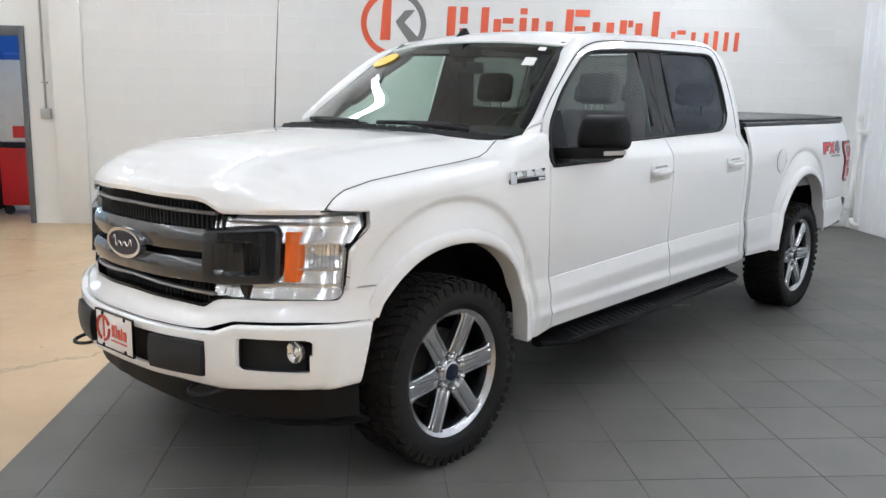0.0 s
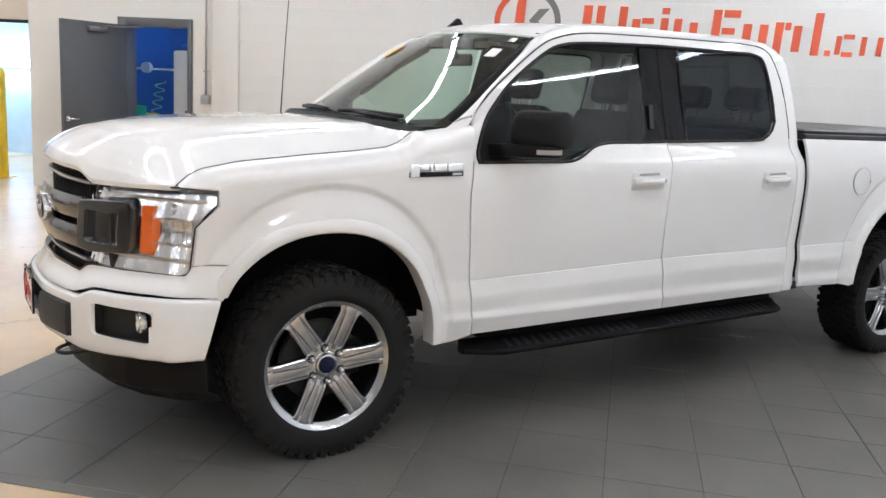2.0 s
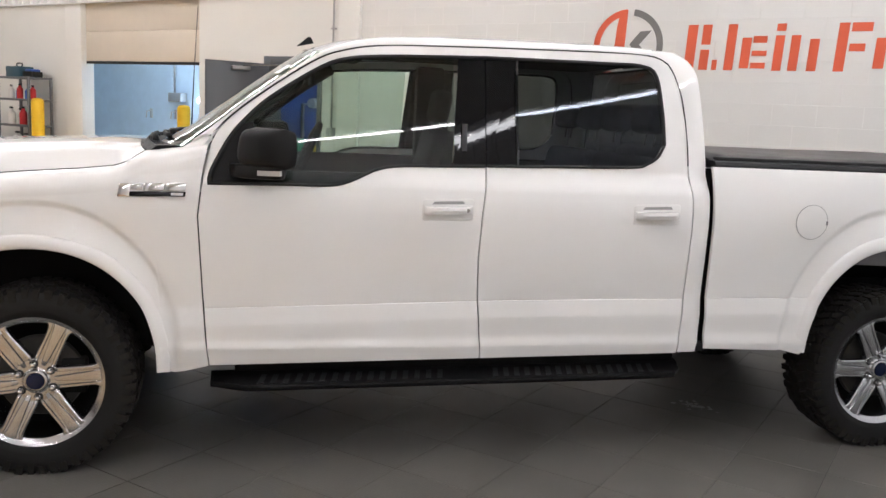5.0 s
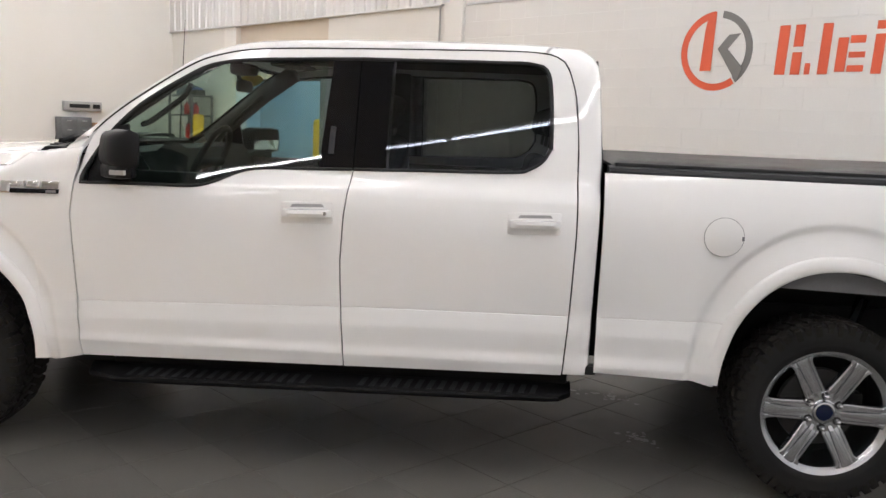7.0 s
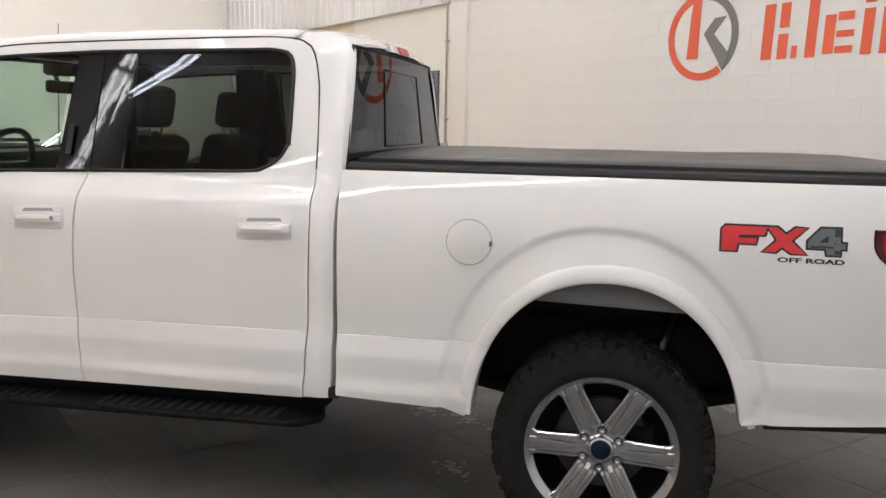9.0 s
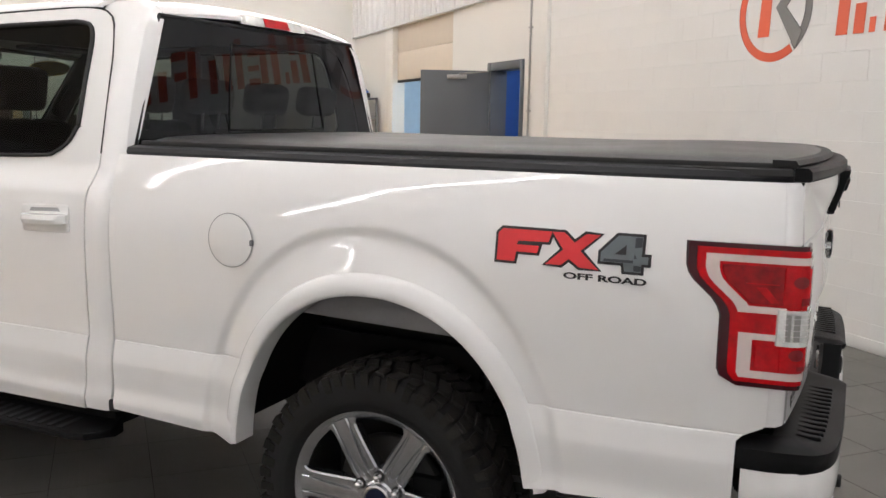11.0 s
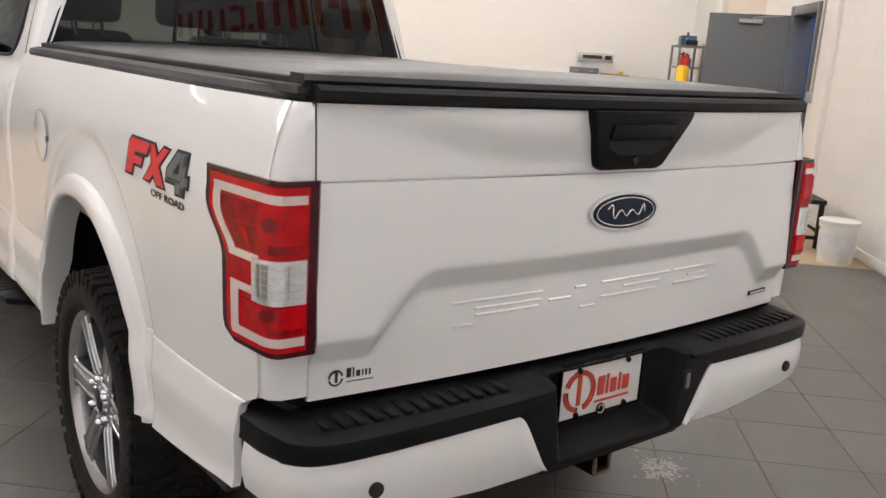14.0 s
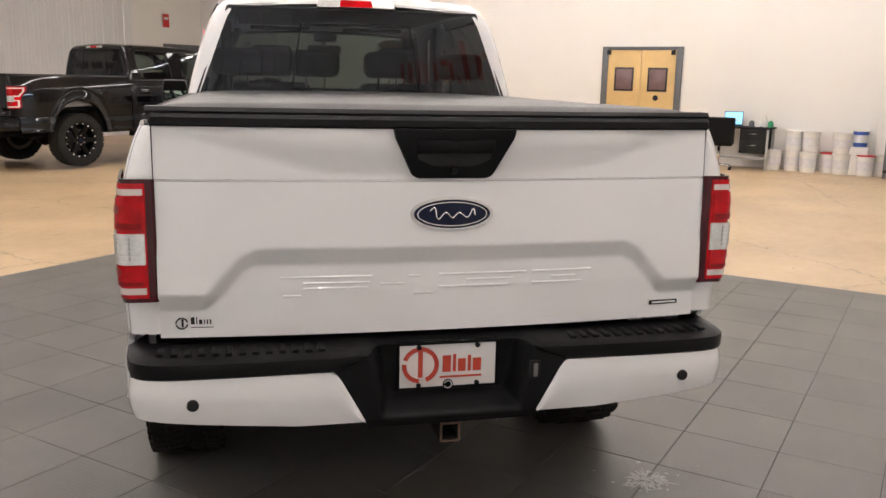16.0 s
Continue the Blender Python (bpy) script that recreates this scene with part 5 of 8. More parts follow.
    P("gate_cap", bowed_bar([(5.03, 1.386), (5.094, 1.384), (5.100, 1.390), (5.099, 1.408), (5.090, 1.417), (5.03, 1.418)], 0.825, 0.076), PLASTIC, par=gate)
    hz = [(-0.176, 1.386), (0.176, 1.386), (0.172, 1.36), (0.118, 1.252), (0.10, 1.243), (-0.10, 1.243), (-0.118, 1.252), (-0.172, 1.36)]

    def leaning(bm):
        for v in bm.verts:
            v.co.y += 0.28 * (v.co.z - 1.262)
        return bm
    P("gate_handle", leaning(prism([(x, 5.108, z) for x, z in hz], (0, 0.046, 0), bevel=0.006)), PLASTIC, "black tailgate handle", par=gate)
    P("handle_slot", leaning(prism([(x, 5.1555, z) for x, z in ((-0.112, 1.356), (0.112, 1.356), (0.105, 1.30), (0.06, 1.280), (-0.06, 1.280), (-0.105, 1.30))], (0, -0.012, 0))), SEAL, par=gate)
    P("handle_pull", leaning(box(-0.112, 0.112, 5.149, 5.163, 1.318, 1.356, bevel=0.005)), PLASTIC, par=gate)
    P("camera_eye", lathe([(0.0, 0.0), (0.012, 0.0), (0.010, 0.004), (0.0, 0.003)], "y", 16, None, (0.0, 5.160, 1.268)), GLOSS_BLACK, par=gate)
    ye = gate_y(1.141, 0.0) - 0.003
    P("emblem_rim", oval(bmesh.new(), 0.0, ye, 1.141, 0.123, 0.048, 0.012), CHROME, "chrome-rimmed dark blue oval emblem", par=gate)
    P("emblem_field", oval(bmesh.new(), 0.0, ye + 0.011, 1.141, 0.113, 0.0415, 0.003), BADGE_BLUE, par=gate)
    P("emblem_band", ring_oval(0.0, ye + 0.0142, 1.141, 0.104, 0.036, 0.003, 0.0008), CHROME, par=gate)
    P("emblem_mark", sweep(spline([(0.068, ye + 0.0145, 1.149), (0.052, ye + 0.0145, 1.160), (0.043, ye + 0.0145, 1.126), (0.02, ye + 0.0145, 1.146), (0.0, ye + 0.0145, 1.130), (-0.02, ye + 0.0145, 1.145), (-0.045, ye + 0.0145, 1.131), (-0.062, ye + 0.0145, 1.157), (-0.068, ye + 0.0145, 1.135)], 40), 0.0026, 6), CHROME, par=gate)
    # pressed thin bars in place of the model mark
    for x0, x1, z in ((0.490, 0.228, 0.954), (0.121, 0.086, 0.952), (0.029, -0.240, 0.954), (-0.261, -0.453, 0.954),
                      (0.426, 0.235, 0.936), (0.206, 0.135, 0.930), (-0.056, -0.198, 0.936), (-0.325, -0.403, 0.936),
                      (0.426, 0.242, 0.921), (0.029, -0.183, 0.917), (-0.261, -0.424, 0.919), (0.483, 0.433, 0.900), (0.103, 0.050, 0.900)):
        P("pressed_bar", gate_strip(x0, x1, z, z + 0.0065, 0.0030), paint, par=gate)
    P("engine_badge", gate_strip(-0.665, -0.765, 0.830, 0.844, 0.004), GLOSS_BLACK, par=gate)
    P("badge_line", gate_strip(-0.672, -0.758, 0.834, 0.840, 0.006), CHROME, par=gate)
    if cover:
        ym = gate_y(0.83, 0.75) + 0.0005
        rp = lambda r0, r1, a0, a1: ring_piece(0.765, ym, 0.830, r0, r1, a0, a1, 0.001, 16)
        P("ring_mark", rp(0.0135, 0.0175, 0, 170), DECAL_BLACK, "small black dealer mark", par=gate)
        P("ring_mark", rp(0.0135, 0.0175, 190, 350), DECAL_BLACK, par=gate)
        P("mark_bar", gate_strip(0.766, 0.760, 0.818, 0.842, 0.001), DECAL_BLACK, par=gate)
        x = 0.740
        for wd, ht in ((0.010, 0.022), (0.003, 0.022), (0.009, 0.015), (0.003, 0.015), (0.004, 0.015), (0.004, 0.015)):
            P("mark_block", gate_strip(x, x - wd, 0.826, 0.826 + ht, 0.001), DECAL_BLACK, par=gate)
            x -= wd + 0.0045
        P("mark_line", gate_strip(0.740, 0.678, 0.816, 0.8195, 0.001), DECAL_BLACK, par=gate)

    for s in (1, -1):
        P("gate_gap", prism([(s * 0.8240, y, z) for y, z in ((5.04, 0.792), (5.079, 0.792), (5.079, 0.89), (5.110, 0.93), (5.084, 1.384), (5.04, 1.384))], (s * 0.005, 0, 0)), SEAL)

    # tail lamps: dark case, red field, pale bent strip, two red chambers, clear reverse lamp
    def lamp_pt(u, z, off=0.0):
        """u runs from the tailgate (0) round the corner (0.42) and along the side (1)."""
        if u < 0.34:
            x, y = lerp(0.828, 0.895, u / 0.34), 5.108 - 0.004 * u
            n = Vector((0, 1, 0))
        elif u < 0.5:
            a = (u - 0.34) / 0.16 * math.pi / 2
            x, y = 0.895 + (side_x(5.071, min(z, 1.2)) + 0.002 - 0.895) * math.sin(a), 5.071 + 0.036 * math.cos(a)
            n = Vector((math.sin(a), math.cos(a), 0))
        else:
            y = lerp(5.071, 4.845, (u - 0.5) / 0.5)
            x = side_x(y, min(z, 1.2)) + 0.002
            n = Vector((1, 0, 0))
        p = Vector((x, y, z)) + n * off
        return p
    EDGE_U = [(0.900, 0.72), (0.915, 0.795), (0.935, 0.815), (1.07, 0.815), (1.10, 0.84), (1.155, 0.975), (1.18, 1.0), (1.242, 1.0)]

    def lamp_sheet(u0, u1, z0, z1, off, nu=22, nz=18, deep=0.01):
        rows = []
        for j in range(nz + 1):
            z = lerp(z0, z1, j / nz)
            a = u0(z) if callable(u0) else u0
            b = u1(z) if callable(u1) else u1
            rows.append([lamp_pt(lerp(a, b, i / nu), z, off) for i in range(nu + 1)])
        bm = grid(rows)
        bmesh.ops.recalc_face_normals(bm, faces=bm.faces)
        face_out(bm, (0.7, 0.7, 0))
        return flange(bm, (-deep * 0.7, -deep * 0.7, 0))
    eu = lambda k: (lambda z: interp(z, EDGE_U) - k)
    tl = P("tail_lamp", lamp_sheet(0.0, eu(0), 0.900, 1.242, 0.004), RED_DARK, "red tail lamp with clear reverse window")
    P("lamp_field", lamp_sheet(0.105, eu(0.050), 0.912, 1.231, 0.007, deep=0.004), RED_LENS, par=tl)
    # pale light guide: an upper and a lower bracket that meet the reverse lamp
    for u0, u1, z0, z1 in ((0.13, eu(0.095), 1.199, 1.216), (eu(0.160), eu(0.095), 1.092, 1.200), (0.50, eu(0.095), 1.082, 1.098), (0.50, eu(0.095), 1.018, 1.033), (eu(0.160), eu(0.095), 0.940, 1.020), (0.13, eu(0.095), 0.924, 0.942)):
        P("light_guide", lamp_sheet(u0, u1, z0, z1, 0.0095, nu=16, nz=8, deep=0.003), PINK_LENS, par=tl)
    for z0, z1 in ((1.104, 1.192), (0.948, 1.004)):
        P("red_chamber", lamp_sheet(0.52, eu(0.18), z0, z1, 0.0100, deep=0.004), RED_MID if z0 > 1.0 else RED_LENS, par=tl)
        P("red_chamber", lamp_sheet(0.14, 0.515, z0, z1, 0.0118, deep=0.004), RED_LENS, par=tl)
        if z0 > 1.0:
            P("chamber_rib", lamp_sheet(0.54, 0.70, 1.150, 1.153, 0.0112, nu=4, nz=1, deep=0.002), RED_LENS, par=tl)
            P("chamber_facet", lamp_sheet(lambda z: lerp(0.535, 0.60, (z - 1.108) / 0.036), lambda z: lerp(0.575, 0.655, (z - 1.108) / 0.036), 1.108, 1.144, 0.0114, nu=2, nz=6, deep=0.002), RED_LENS, par=tl)
        P("chamber_facet", lamp_sheet(0.16, 0.43, z0 + 0.002, lerp(z0, z1, 0.22), 0.0128, nu=8, nz=2, deep=0.001), RED_MID, par=tl)
        zc = lerp(z0, z1, 0.5)
        bm = bmesh.new()
        rows = []
        for k in range(17):
            a = 2 * math.pi * k / 16
            rows.append([lamp_pt(0.435 + 0.042 * r * math.cos(a), zc + 0.012 + 0.014 * r * math.sin(a), 0.0135) for r in (0.02, 0.5, 1.0)])
        grid(rows, bm)
        tidy(bm)
        P("bulb_spot", face_out(bm, (0.7, 0.7, 0)), RED_BULB, par=tl)
    P("reverse_lamp", lamp_sheet(0.135, 0.535, 1.008, 1.094, 0.013, deep=0.006), CLEAR_LENS, par=tl)
    for z in (1.018, 1.032, 1.046, 1.060, 1.074, 1.084):
        P("reverse_rib", lamp_sheet(0.21, 0.50, z, z + 0.0028, 0.0150, nu=8, nz=1, deep=0.003), LAMP_RIB, par=tl)
    for u, w in ((0.32, 0.014), (0.43, 0.030), (0.475, 0.020)):
        P("reverse_rib", lamp_sheet(u, u + w, 1.020, 1.084, 0.0146, nu=1, nz=8, deep=0.003), DULL_METAL, par=tl)
    mirrored(tl)

    # rear bumper: white wings, black top pad, recessed middle
    wing_low = lambda x: interp(abs(x), [(0.262, 0.548), (0.45, 0.548), (0.70, 0.568), (0.84, 0.580), (0.915, 0.582)])
    for s in (1, -1):
        bm = curve_solid("rear", s * 0.260, s * 0.9155, lambda x: wing_low(x), lambda x: max(wing_low(x) + 0.004, interp(abs(x), [(0.260, 0.552), (0.330, 0.680), (0.345, 0.698), (0.37, 0.708), (0.93, 0.702)])), 60, 10, out=0.0, belly=0.010, deep=0.05)
        bw = P("rear_bumper", bm, paint, "white rear bumper wing with black sensor", angle=50)
        bm = lathe([(0.0, 0.0), (0.0165, 0.0), (0.0165, 0.010), (0.014, 0.0125), (0.0, 0.0125)], "y", 20)
        q = on_curve("rear", s * 0.735, 0.006)
        bmesh.ops.translate(bm, verts=bm.verts, vec=(q.x, q.y, 0.631))
        P("parking_sensor", bm, SEAL, par=bw)
    # pad
    rows = []
    ends = (0.9125, 0.9145, 0.9157)
    for x in [-v for v in reversed(ends)] + [lerp(-0.910, 0.910, i / 120) for i in range(121)] + list(ends):
        ax = abs(x)
        inn = Vector((0, -0.075 * smooth01((0.258 - ax) / 0.045), 0))
        q, q2 = on_curve("rear", x, 0.008) + inn, on_curve("rear", x, -0.012) + inn
        zt = interp(ax, [(0.0, 0.762), (0.26, 0.762), (0.36, 0.757), (0.93, 0.754)])
        zl = interp(ax, [(0.0, 0.756), (0.20, 0.756), (0.27, 0.735), (0.36, 0.706), (0.93, 0.699)])
        xin = x * 0.955
        rows.append([(q.x, q.y - 0.010, zl - 0.004), (q.x, q.y, zl + 0.004), (q.x, q.y + 0.002, lerp(zl, zt, 0.5)), (q.x, q.y, zt - 0.010), (q2.x, q2.y, zt), (xin, min(5.105, q2.y - 0.04), zt + 0.012), (xin, min(5.06, q2.y - 0.06), zt + 0.012), (xin, min(5.05, q2.y - 0.07), zt - 0.05)])
    bm = grid(rows)
    bmesh.ops.recalc_face_normals(bm, faces=bm.faces)
    face_out(bm, (0, 1, 0.6))
    pad = P("bumper_step", flange(bm, (0, -0.01, -0.004)), PLASTIC, "black ribbed bumper step pad", angle=40)
    for s in (1, -1):
        for k in range(13):
            x = s * lerp(0.38, 0.82, k / 12)
            q = on_curve("rear", x, -0.026)
            P("step_rib", box(x - 0.010, x + 0.010, 5.110, q.y, 0.757, 0.7665, bevel=0.003), PLASTIC, par=pad)
    side_of = lambda z: interp(z, [(0.50, 0.236), (0.530, 0.252), (0.548, 0.262), (0.682, 0.331), (0.700, 0.346), (0.712, 0.36), (0.76, 0.36)])
    rows = []
    for j in range(33):
        z = lerp(0.522, 0.752, j / 32)
        row = []
        for i in range(81):
            x = (2 * i / 80 - 1) * side_of(z)
            q = on_curve("rear", x, -0.004).y - 0.016 * smooth01((0.55 - z) / 0.03)
            e = min(lerp(0.212, 0.245, (z - 0.55) / 0.2) - abs(x), z - 0.552)
            row.append((x, lerp(q, 5.120, smooth01(e / 0.045)), z))
        rows.append(row)
    rows.insert(0, [(x * 0.98, y - 0.09, z + 0.012) for x, y, z in rows[0]])
    mid = grid(rows)
    bmesh.ops.recalc_face_normals(mid, faces=mid.faces)
    face_out(mid, (0, 1, 0))
    flange(mid, (0, -0.006, 0))
    P("bumper_middle", mid, PLASTIC, angle=50)
    sock = P("tow_socket", box(-0.268, -0.232, 5.180, 5.216, 0.648, 0.706, bevel=0.005), SEAL, "black tow socket with metal flap")
    P("socket_flap", box(-0.258, -0.244, 5.214, 5.219, 0.656, 0.697, bevel=0.002), DULL_METAL, par=sock)
    dealer_plate(truck, 5.134, 0.612, 0.748, 0.000, 1)
    P("plate_lamp_bar", box(-0.16, 0.16, 5.108, 5.126, 0.752, 0.757, bevel=0.002), SEAL)
    rec = bmesh.new()
    for a in (dict(x0=-0.037, x1=0.027, y0=4.95, y1=5.16, z0=0.500, z1=0.508), dict(x0=-0.037, x1=0.027, y0=4.95, y1=5.16, z0=0.445, z1=0.462), dict(x0=-0.037, x1=-0.029, y0=4.95, y1=5.16, z0=0.445, z1=0.508), dict(x0=0.019, x1=0.027, y0=4.95, y1=5.16, z0=0.445, z1=0.508)):
        add_box(rec, *a.values(), bevel=0.002, seg=1)
    tow = P("tow_receiver", rec, UNDER, "black square tow receiver with rusty mouth")
    P("receiver_mouth", ring_frame(-0.005, 5.163, 0.4765, 0.031, 0.031, 0.006, 0.010), RUST, par=tow)
    P("tow_beam", sweep([(-0.55, 4.98, 0.50), (0.55, 4.98, 0.50)], 0.035, 10), UNDER)
    P("exhaust_tip", sweep([(-0.62, 4.2, 0.48), (-0.62, 4.6, 0.475), (-0.64, 4.78, 0.47)], [0.03, 0.03, 0.032], 14), UNDER)

    # bed rail caps and soft cover
    for s in (1, -1):
        rail = []
        for i in range(31):
            y = lerp(3.00, 5.060, i / 30)
            e = smooth01((y - 4.90) / 0.17)
            xo = side_x(min(y, 4.98), 1.384) - 0.008 - 0.022 * e
            rail.append([(s * (xo - 0.005), y, 1.378 + 0.006 * e), (s * xo, y, 1.392), (s * (xo - 0.006), y, 1.406), (s * (xo - 0.03), y, 1.412), (s * (xo - 0.10), y, 1.412), (s * (xo - 0.10), y, 1.375)])
        bm = grid(rail, closed=True)
        bmesh.ops.contextual_create(bm, geom=[e for e in bm.edges if len(e.link_faces) == 1])
        bmesh.ops.recalc_face_normals(bm, faces=bm.faces)
        P("bed_rail_cap", bm, PLASTIC_GREY)
    if cover:
        rows = []
        for i in range(49):
            v = i / 48
            y = lerp(3.02, 5.085, v)
            ridge = 0.004 * math.sin(v * math.pi * 3) + 0.003 * math.sin(v * 17)
            row = []
            for j in range(37):
                u = 2 * j / 36 - 1
                z = 1.434 + 0.012 * (1 - u ** 4) + 0.004 * v + ridge * (1 - u * u) - max(0.026 * max(0, abs(u) - 0.93) / 0.07, 0.022 * smooth01((y - 5.03) / 0.055)) - 0.02 * smooth01((3.06 - y) / 0.04)
                row.append((u * 0.850, y - 0.028 * v ** 8 + 0.062 * (1 - u * u) * v ** 8, z))
            rows.append(row)
        bm = grid(rows)
        bmesh.ops.recalc_face_normals(bm, faces=bm.faces)
        face_out(bm, (0, 0, 1))
        cv = P("bed_cover", flange(bm, (0, 0, -0.014)), VINYL, "black vinyl roll-up bed cover", angle=50)
        for s in (1, -1):
            P("cover_rail", box(s * 0.79, s * 0.842, 3.03, 5.06, 1.408, 1.428, bevel=0.004), SEAL, par=cv)
        P("cover_bar", bowed_bar([(5.01, 1.417), (5.064, 1.417), (5.069, 1.424), (5.062, 1.435), (5.01, 1.436)], 0.842, 0.062), SEAL, par=cv)
    else:
        P("bed_floor", box(-0.80, 0.80, 3.0, 5.08, 0.85, 0.88), UNDER)

    # front: fascia band, grille, headlamps, bumper, air dam
    fas_low = lambda x: interp(abs(x), [(0, 0.674), (0.39, 0.670), (0.45, 0.675), (0.547, 0.711), (0.77, 0.718), (0.9, 0.712)])
    fas_hi = lambda x: interp(abs(x), [(0, 0.760), (0.30, 0.753), (0.425, 0.744), (0.47, 0.776), (0.505, 0.786), (0.84, 0.791), (0.852, 0.836), (0.9, 0.834)])
    rows = []
    for i in range(121):
        x = lerp(-0.8945, 0.8945, i / 120)
        row = []
        for j in range(9):
            t = j / 8
            o = lerp(0.050, 0.012, smooth01(t * 1.1)) * smooth01((0.93 - abs(x)) / 0.12) + 0.004
            q = on_curve("nose", x, o)
            row.append((q.x, q.y, lerp(fas_low(x), fas_hi(x), t)))
        rows.append(row)
    for s in (-1, 1):
        last = rows[0] if s < 0 else rows[-1]
        extra = [(s * (abs(p[0]) + 0.012), -0.985 * ARCHES[0][1] * (1 - ((p[2] - 0.45) / ARCHES[0][2]) ** 2.15) ** 0.465, p[2]) for p in last]
        rows = [extra] + rows if s < 0 else rows + [extra]
    bm = grid(rows)
    bmesh.ops.recalc_face_normals(bm, faces=bm.faces)
    P("front_fascia", turn_in(face_out(bm, (0, -1, 0)), "nose", 0.05), paint, angle=45)
    P("grille_back", curve_sheet("nose", -0.60, 0.60, lambda x: 0.72, lambda x: 1.150, 40, 4, out=-0.055, lean=0.06), SEAL)
    gr = P("grille_surround", curve_solid("nose", -0.52, 0.52, lambda x: lip_z(x) - 0.030, lambda x: lip_z(x) - 0.014, 60, 2, out=-0.004, lean=0.06, deep=0.05), GLOSS_BLACK, "dark grey grille with two bars and black mesh")
    P("grille_lower_edge", curve_solid("nose", -0.50, 0.50, lambda x: fas_hi(x) - 0.002, lambda x: fas_hi(x) + 0.012, 60, 2, out=0.0, lean=0.06, deep=0.05), GLOSS_BLACK, par=gr)
    for z0, z1 in ((0.957, 1.046), (0.843, 0.929)):
        P("grille_bar", curve_solid("nose", -0.43, 0.43, lambda x, z0=z0: z0, lambda x, z1=z1: z1, 44, 6, out=0.010, lean=0.06, belly=0.012, deep=0.045), DARK_GREY, par=gr, angle=50)
    for z0, z1 in ((1.111, 1.104), (0.820, 0.796)):
        P("grille_strip", curve_solid("nose", -0.46, 0.46, lambda x: lerp(z0, z1, abs(x) / 0.45) - 0.006, lambda x: lerp(z0, z1, abs(x) / 0.45) + 0.006, 44, 3, out=-0.006, lean=0.06, belly=0.004, deep=0.02), DULL_METAL, "satin chrome grille strip", par=gr)
    for z0, z1 in ((1.046, 1.150), (0.75, 0.842)):
        for k in range(44):
            x = lerp(-0.475, 0.475, k / 43)
            q = on_curve("nose", x, -0.03)
            P("grille_fin", box(x - 0.004, x + 0.004, q.y, q.y + 0.02, z0, z1), SEAL, par=gr)
    for s in (1, -1):
        lo = lambda x: interp(x, [(0.418, 0.839), (0.50, 0.832), (0.67, 0.846), (0.694, 0.862)])
        hi = lambda x: interp(x, [(0.418, 1.048), (0.53, 1.060), (0.665, 1.071), (0.694, 1.060)])
        inset = lambda dx, dz, r: r - math.hypot(max(r - dx, 0), max(r - dz, 0)) if dx < r and dz < r else min(dx, dz)
        rows = []
        for i in range(71):
            x = lerp(0.416, 0.696, i / 70)
            row = []
            for j in range(57):
                z = lerp(lo(x) - 0.002, hi(x) + 0.002, j / 56)
                d = inset(min(x - 0.416, 0.696 - x), min(z - lo(x) + 0.002, hi(x) + 0.002 - z), 0.030)
                e = inset(min(x - 0.474, 0.632 - x), min(z - 0.884, 1.006 - z), 0.012)
                o = 0.026 - 0.062 * (1 - smooth01(d / 0.014)) - interp(x, [(0.474, 0.006), (0.60, 0.052), (0.64, 0.054)]) * smooth01(e / 0.009)
                q = on_curve("nose", s * x, o)
                row.append((q.x, q.y + 0.06 * (z - 0.95), z))
            rows.append(row)
        bm = grid(rows)
        bmesh.ops.recalc_face_normals(bm, faces=bm.faces)
        P("grille_clamp", face_out(bm, (0, -1, 0)), CLAMP_BLACK, par=gr, angle=50)
        for k in range(5):
            P("clamp_slot", curve_solid("nose", s * (0.568 + 0.010 * k), s * (0.574 + 0.010 * k), lambda x: 0.902, lambda x: 0.990, 2, 3, out=-0.004 - 0.004 * k, lean=0.06, deep=0.012), SEAL, par=gr)
    P("emblem_rim", oval(bmesh.new(), 0.0, -0.968, 0.952, 0.132, 0.062, 0.03), CHROME, "chrome-rimmed dark oval emblem", par=gr)
    P("emblem_field", oval(bmesh.new(), 0.0, -0.971, 0.952, 0.112, 0.049, 0.004), BADGE_BLUE, par=gr)
    P("emblem_mark", sweep(spline([(-0.075, -0.972, 0.962), (-0.055, -0.972, 0.975), (-0.045, -0.972, 0.935), (-0.02, -0.972, 0.958), (0.0, -0.972, 0.940), (0.02, -0.972, 0.957), (0.045, -0.972, 0.942), (0.07, -0.972, 0.972), (0.078, -0.972, 0.945)], 40), 0.0035, 6), CHROME, par=gr)
    # headlamp
    rear_e = [(0.79, 0.838), (0.822, 0.846), (0.98, 0.852), (1.065, 0.887), (1.125, 0.887)]
    hl_rows = lambda off, xi, z0=0.790, z1=1.124: [[(lambda p: (p.x, p.y + 0.06 * (z - 0.95), z))(on_curve("nose", min(lerp(xi, interp(z, rear_e), i / 26), 0.8945), off)) for i in range(27)] for z in (lerp(z0, z1, j / 16) for j in range(17))]
    ref = []
    for j in range(49):
        z = lerp(0.790, 1.124, j / 48)
        ref.append([(lambda p: (p.x, p.y, z))(on_curve("nose", min(lerp(0.455, interp(z, rear_e), i / 30), 0.8945), -0.010 - 0.34 * (z - (0.79 if z < 0.846 else 0.846 if z < 1.004 else 1.004)) - 0.003 * math.sin(i * 1.05))) for i in range(31)])
    bm = grid(ref)
    bmesh.ops.recalc_face_normals(bm, faces=bm.faces)
    face_out(bm, (0.5, -1, 0))
    hl = P("headlamp", bm, LAMP_CHROME, angle=50, lab= "clear headlamp with chrome reflector and amber strip")
    bm = grid(hl_rows(0.006, 0.503))
    bmesh.ops.recalc_face_normals(bm, faces=bm.faces)
    face_out(bm, (0.5, -1, 0))
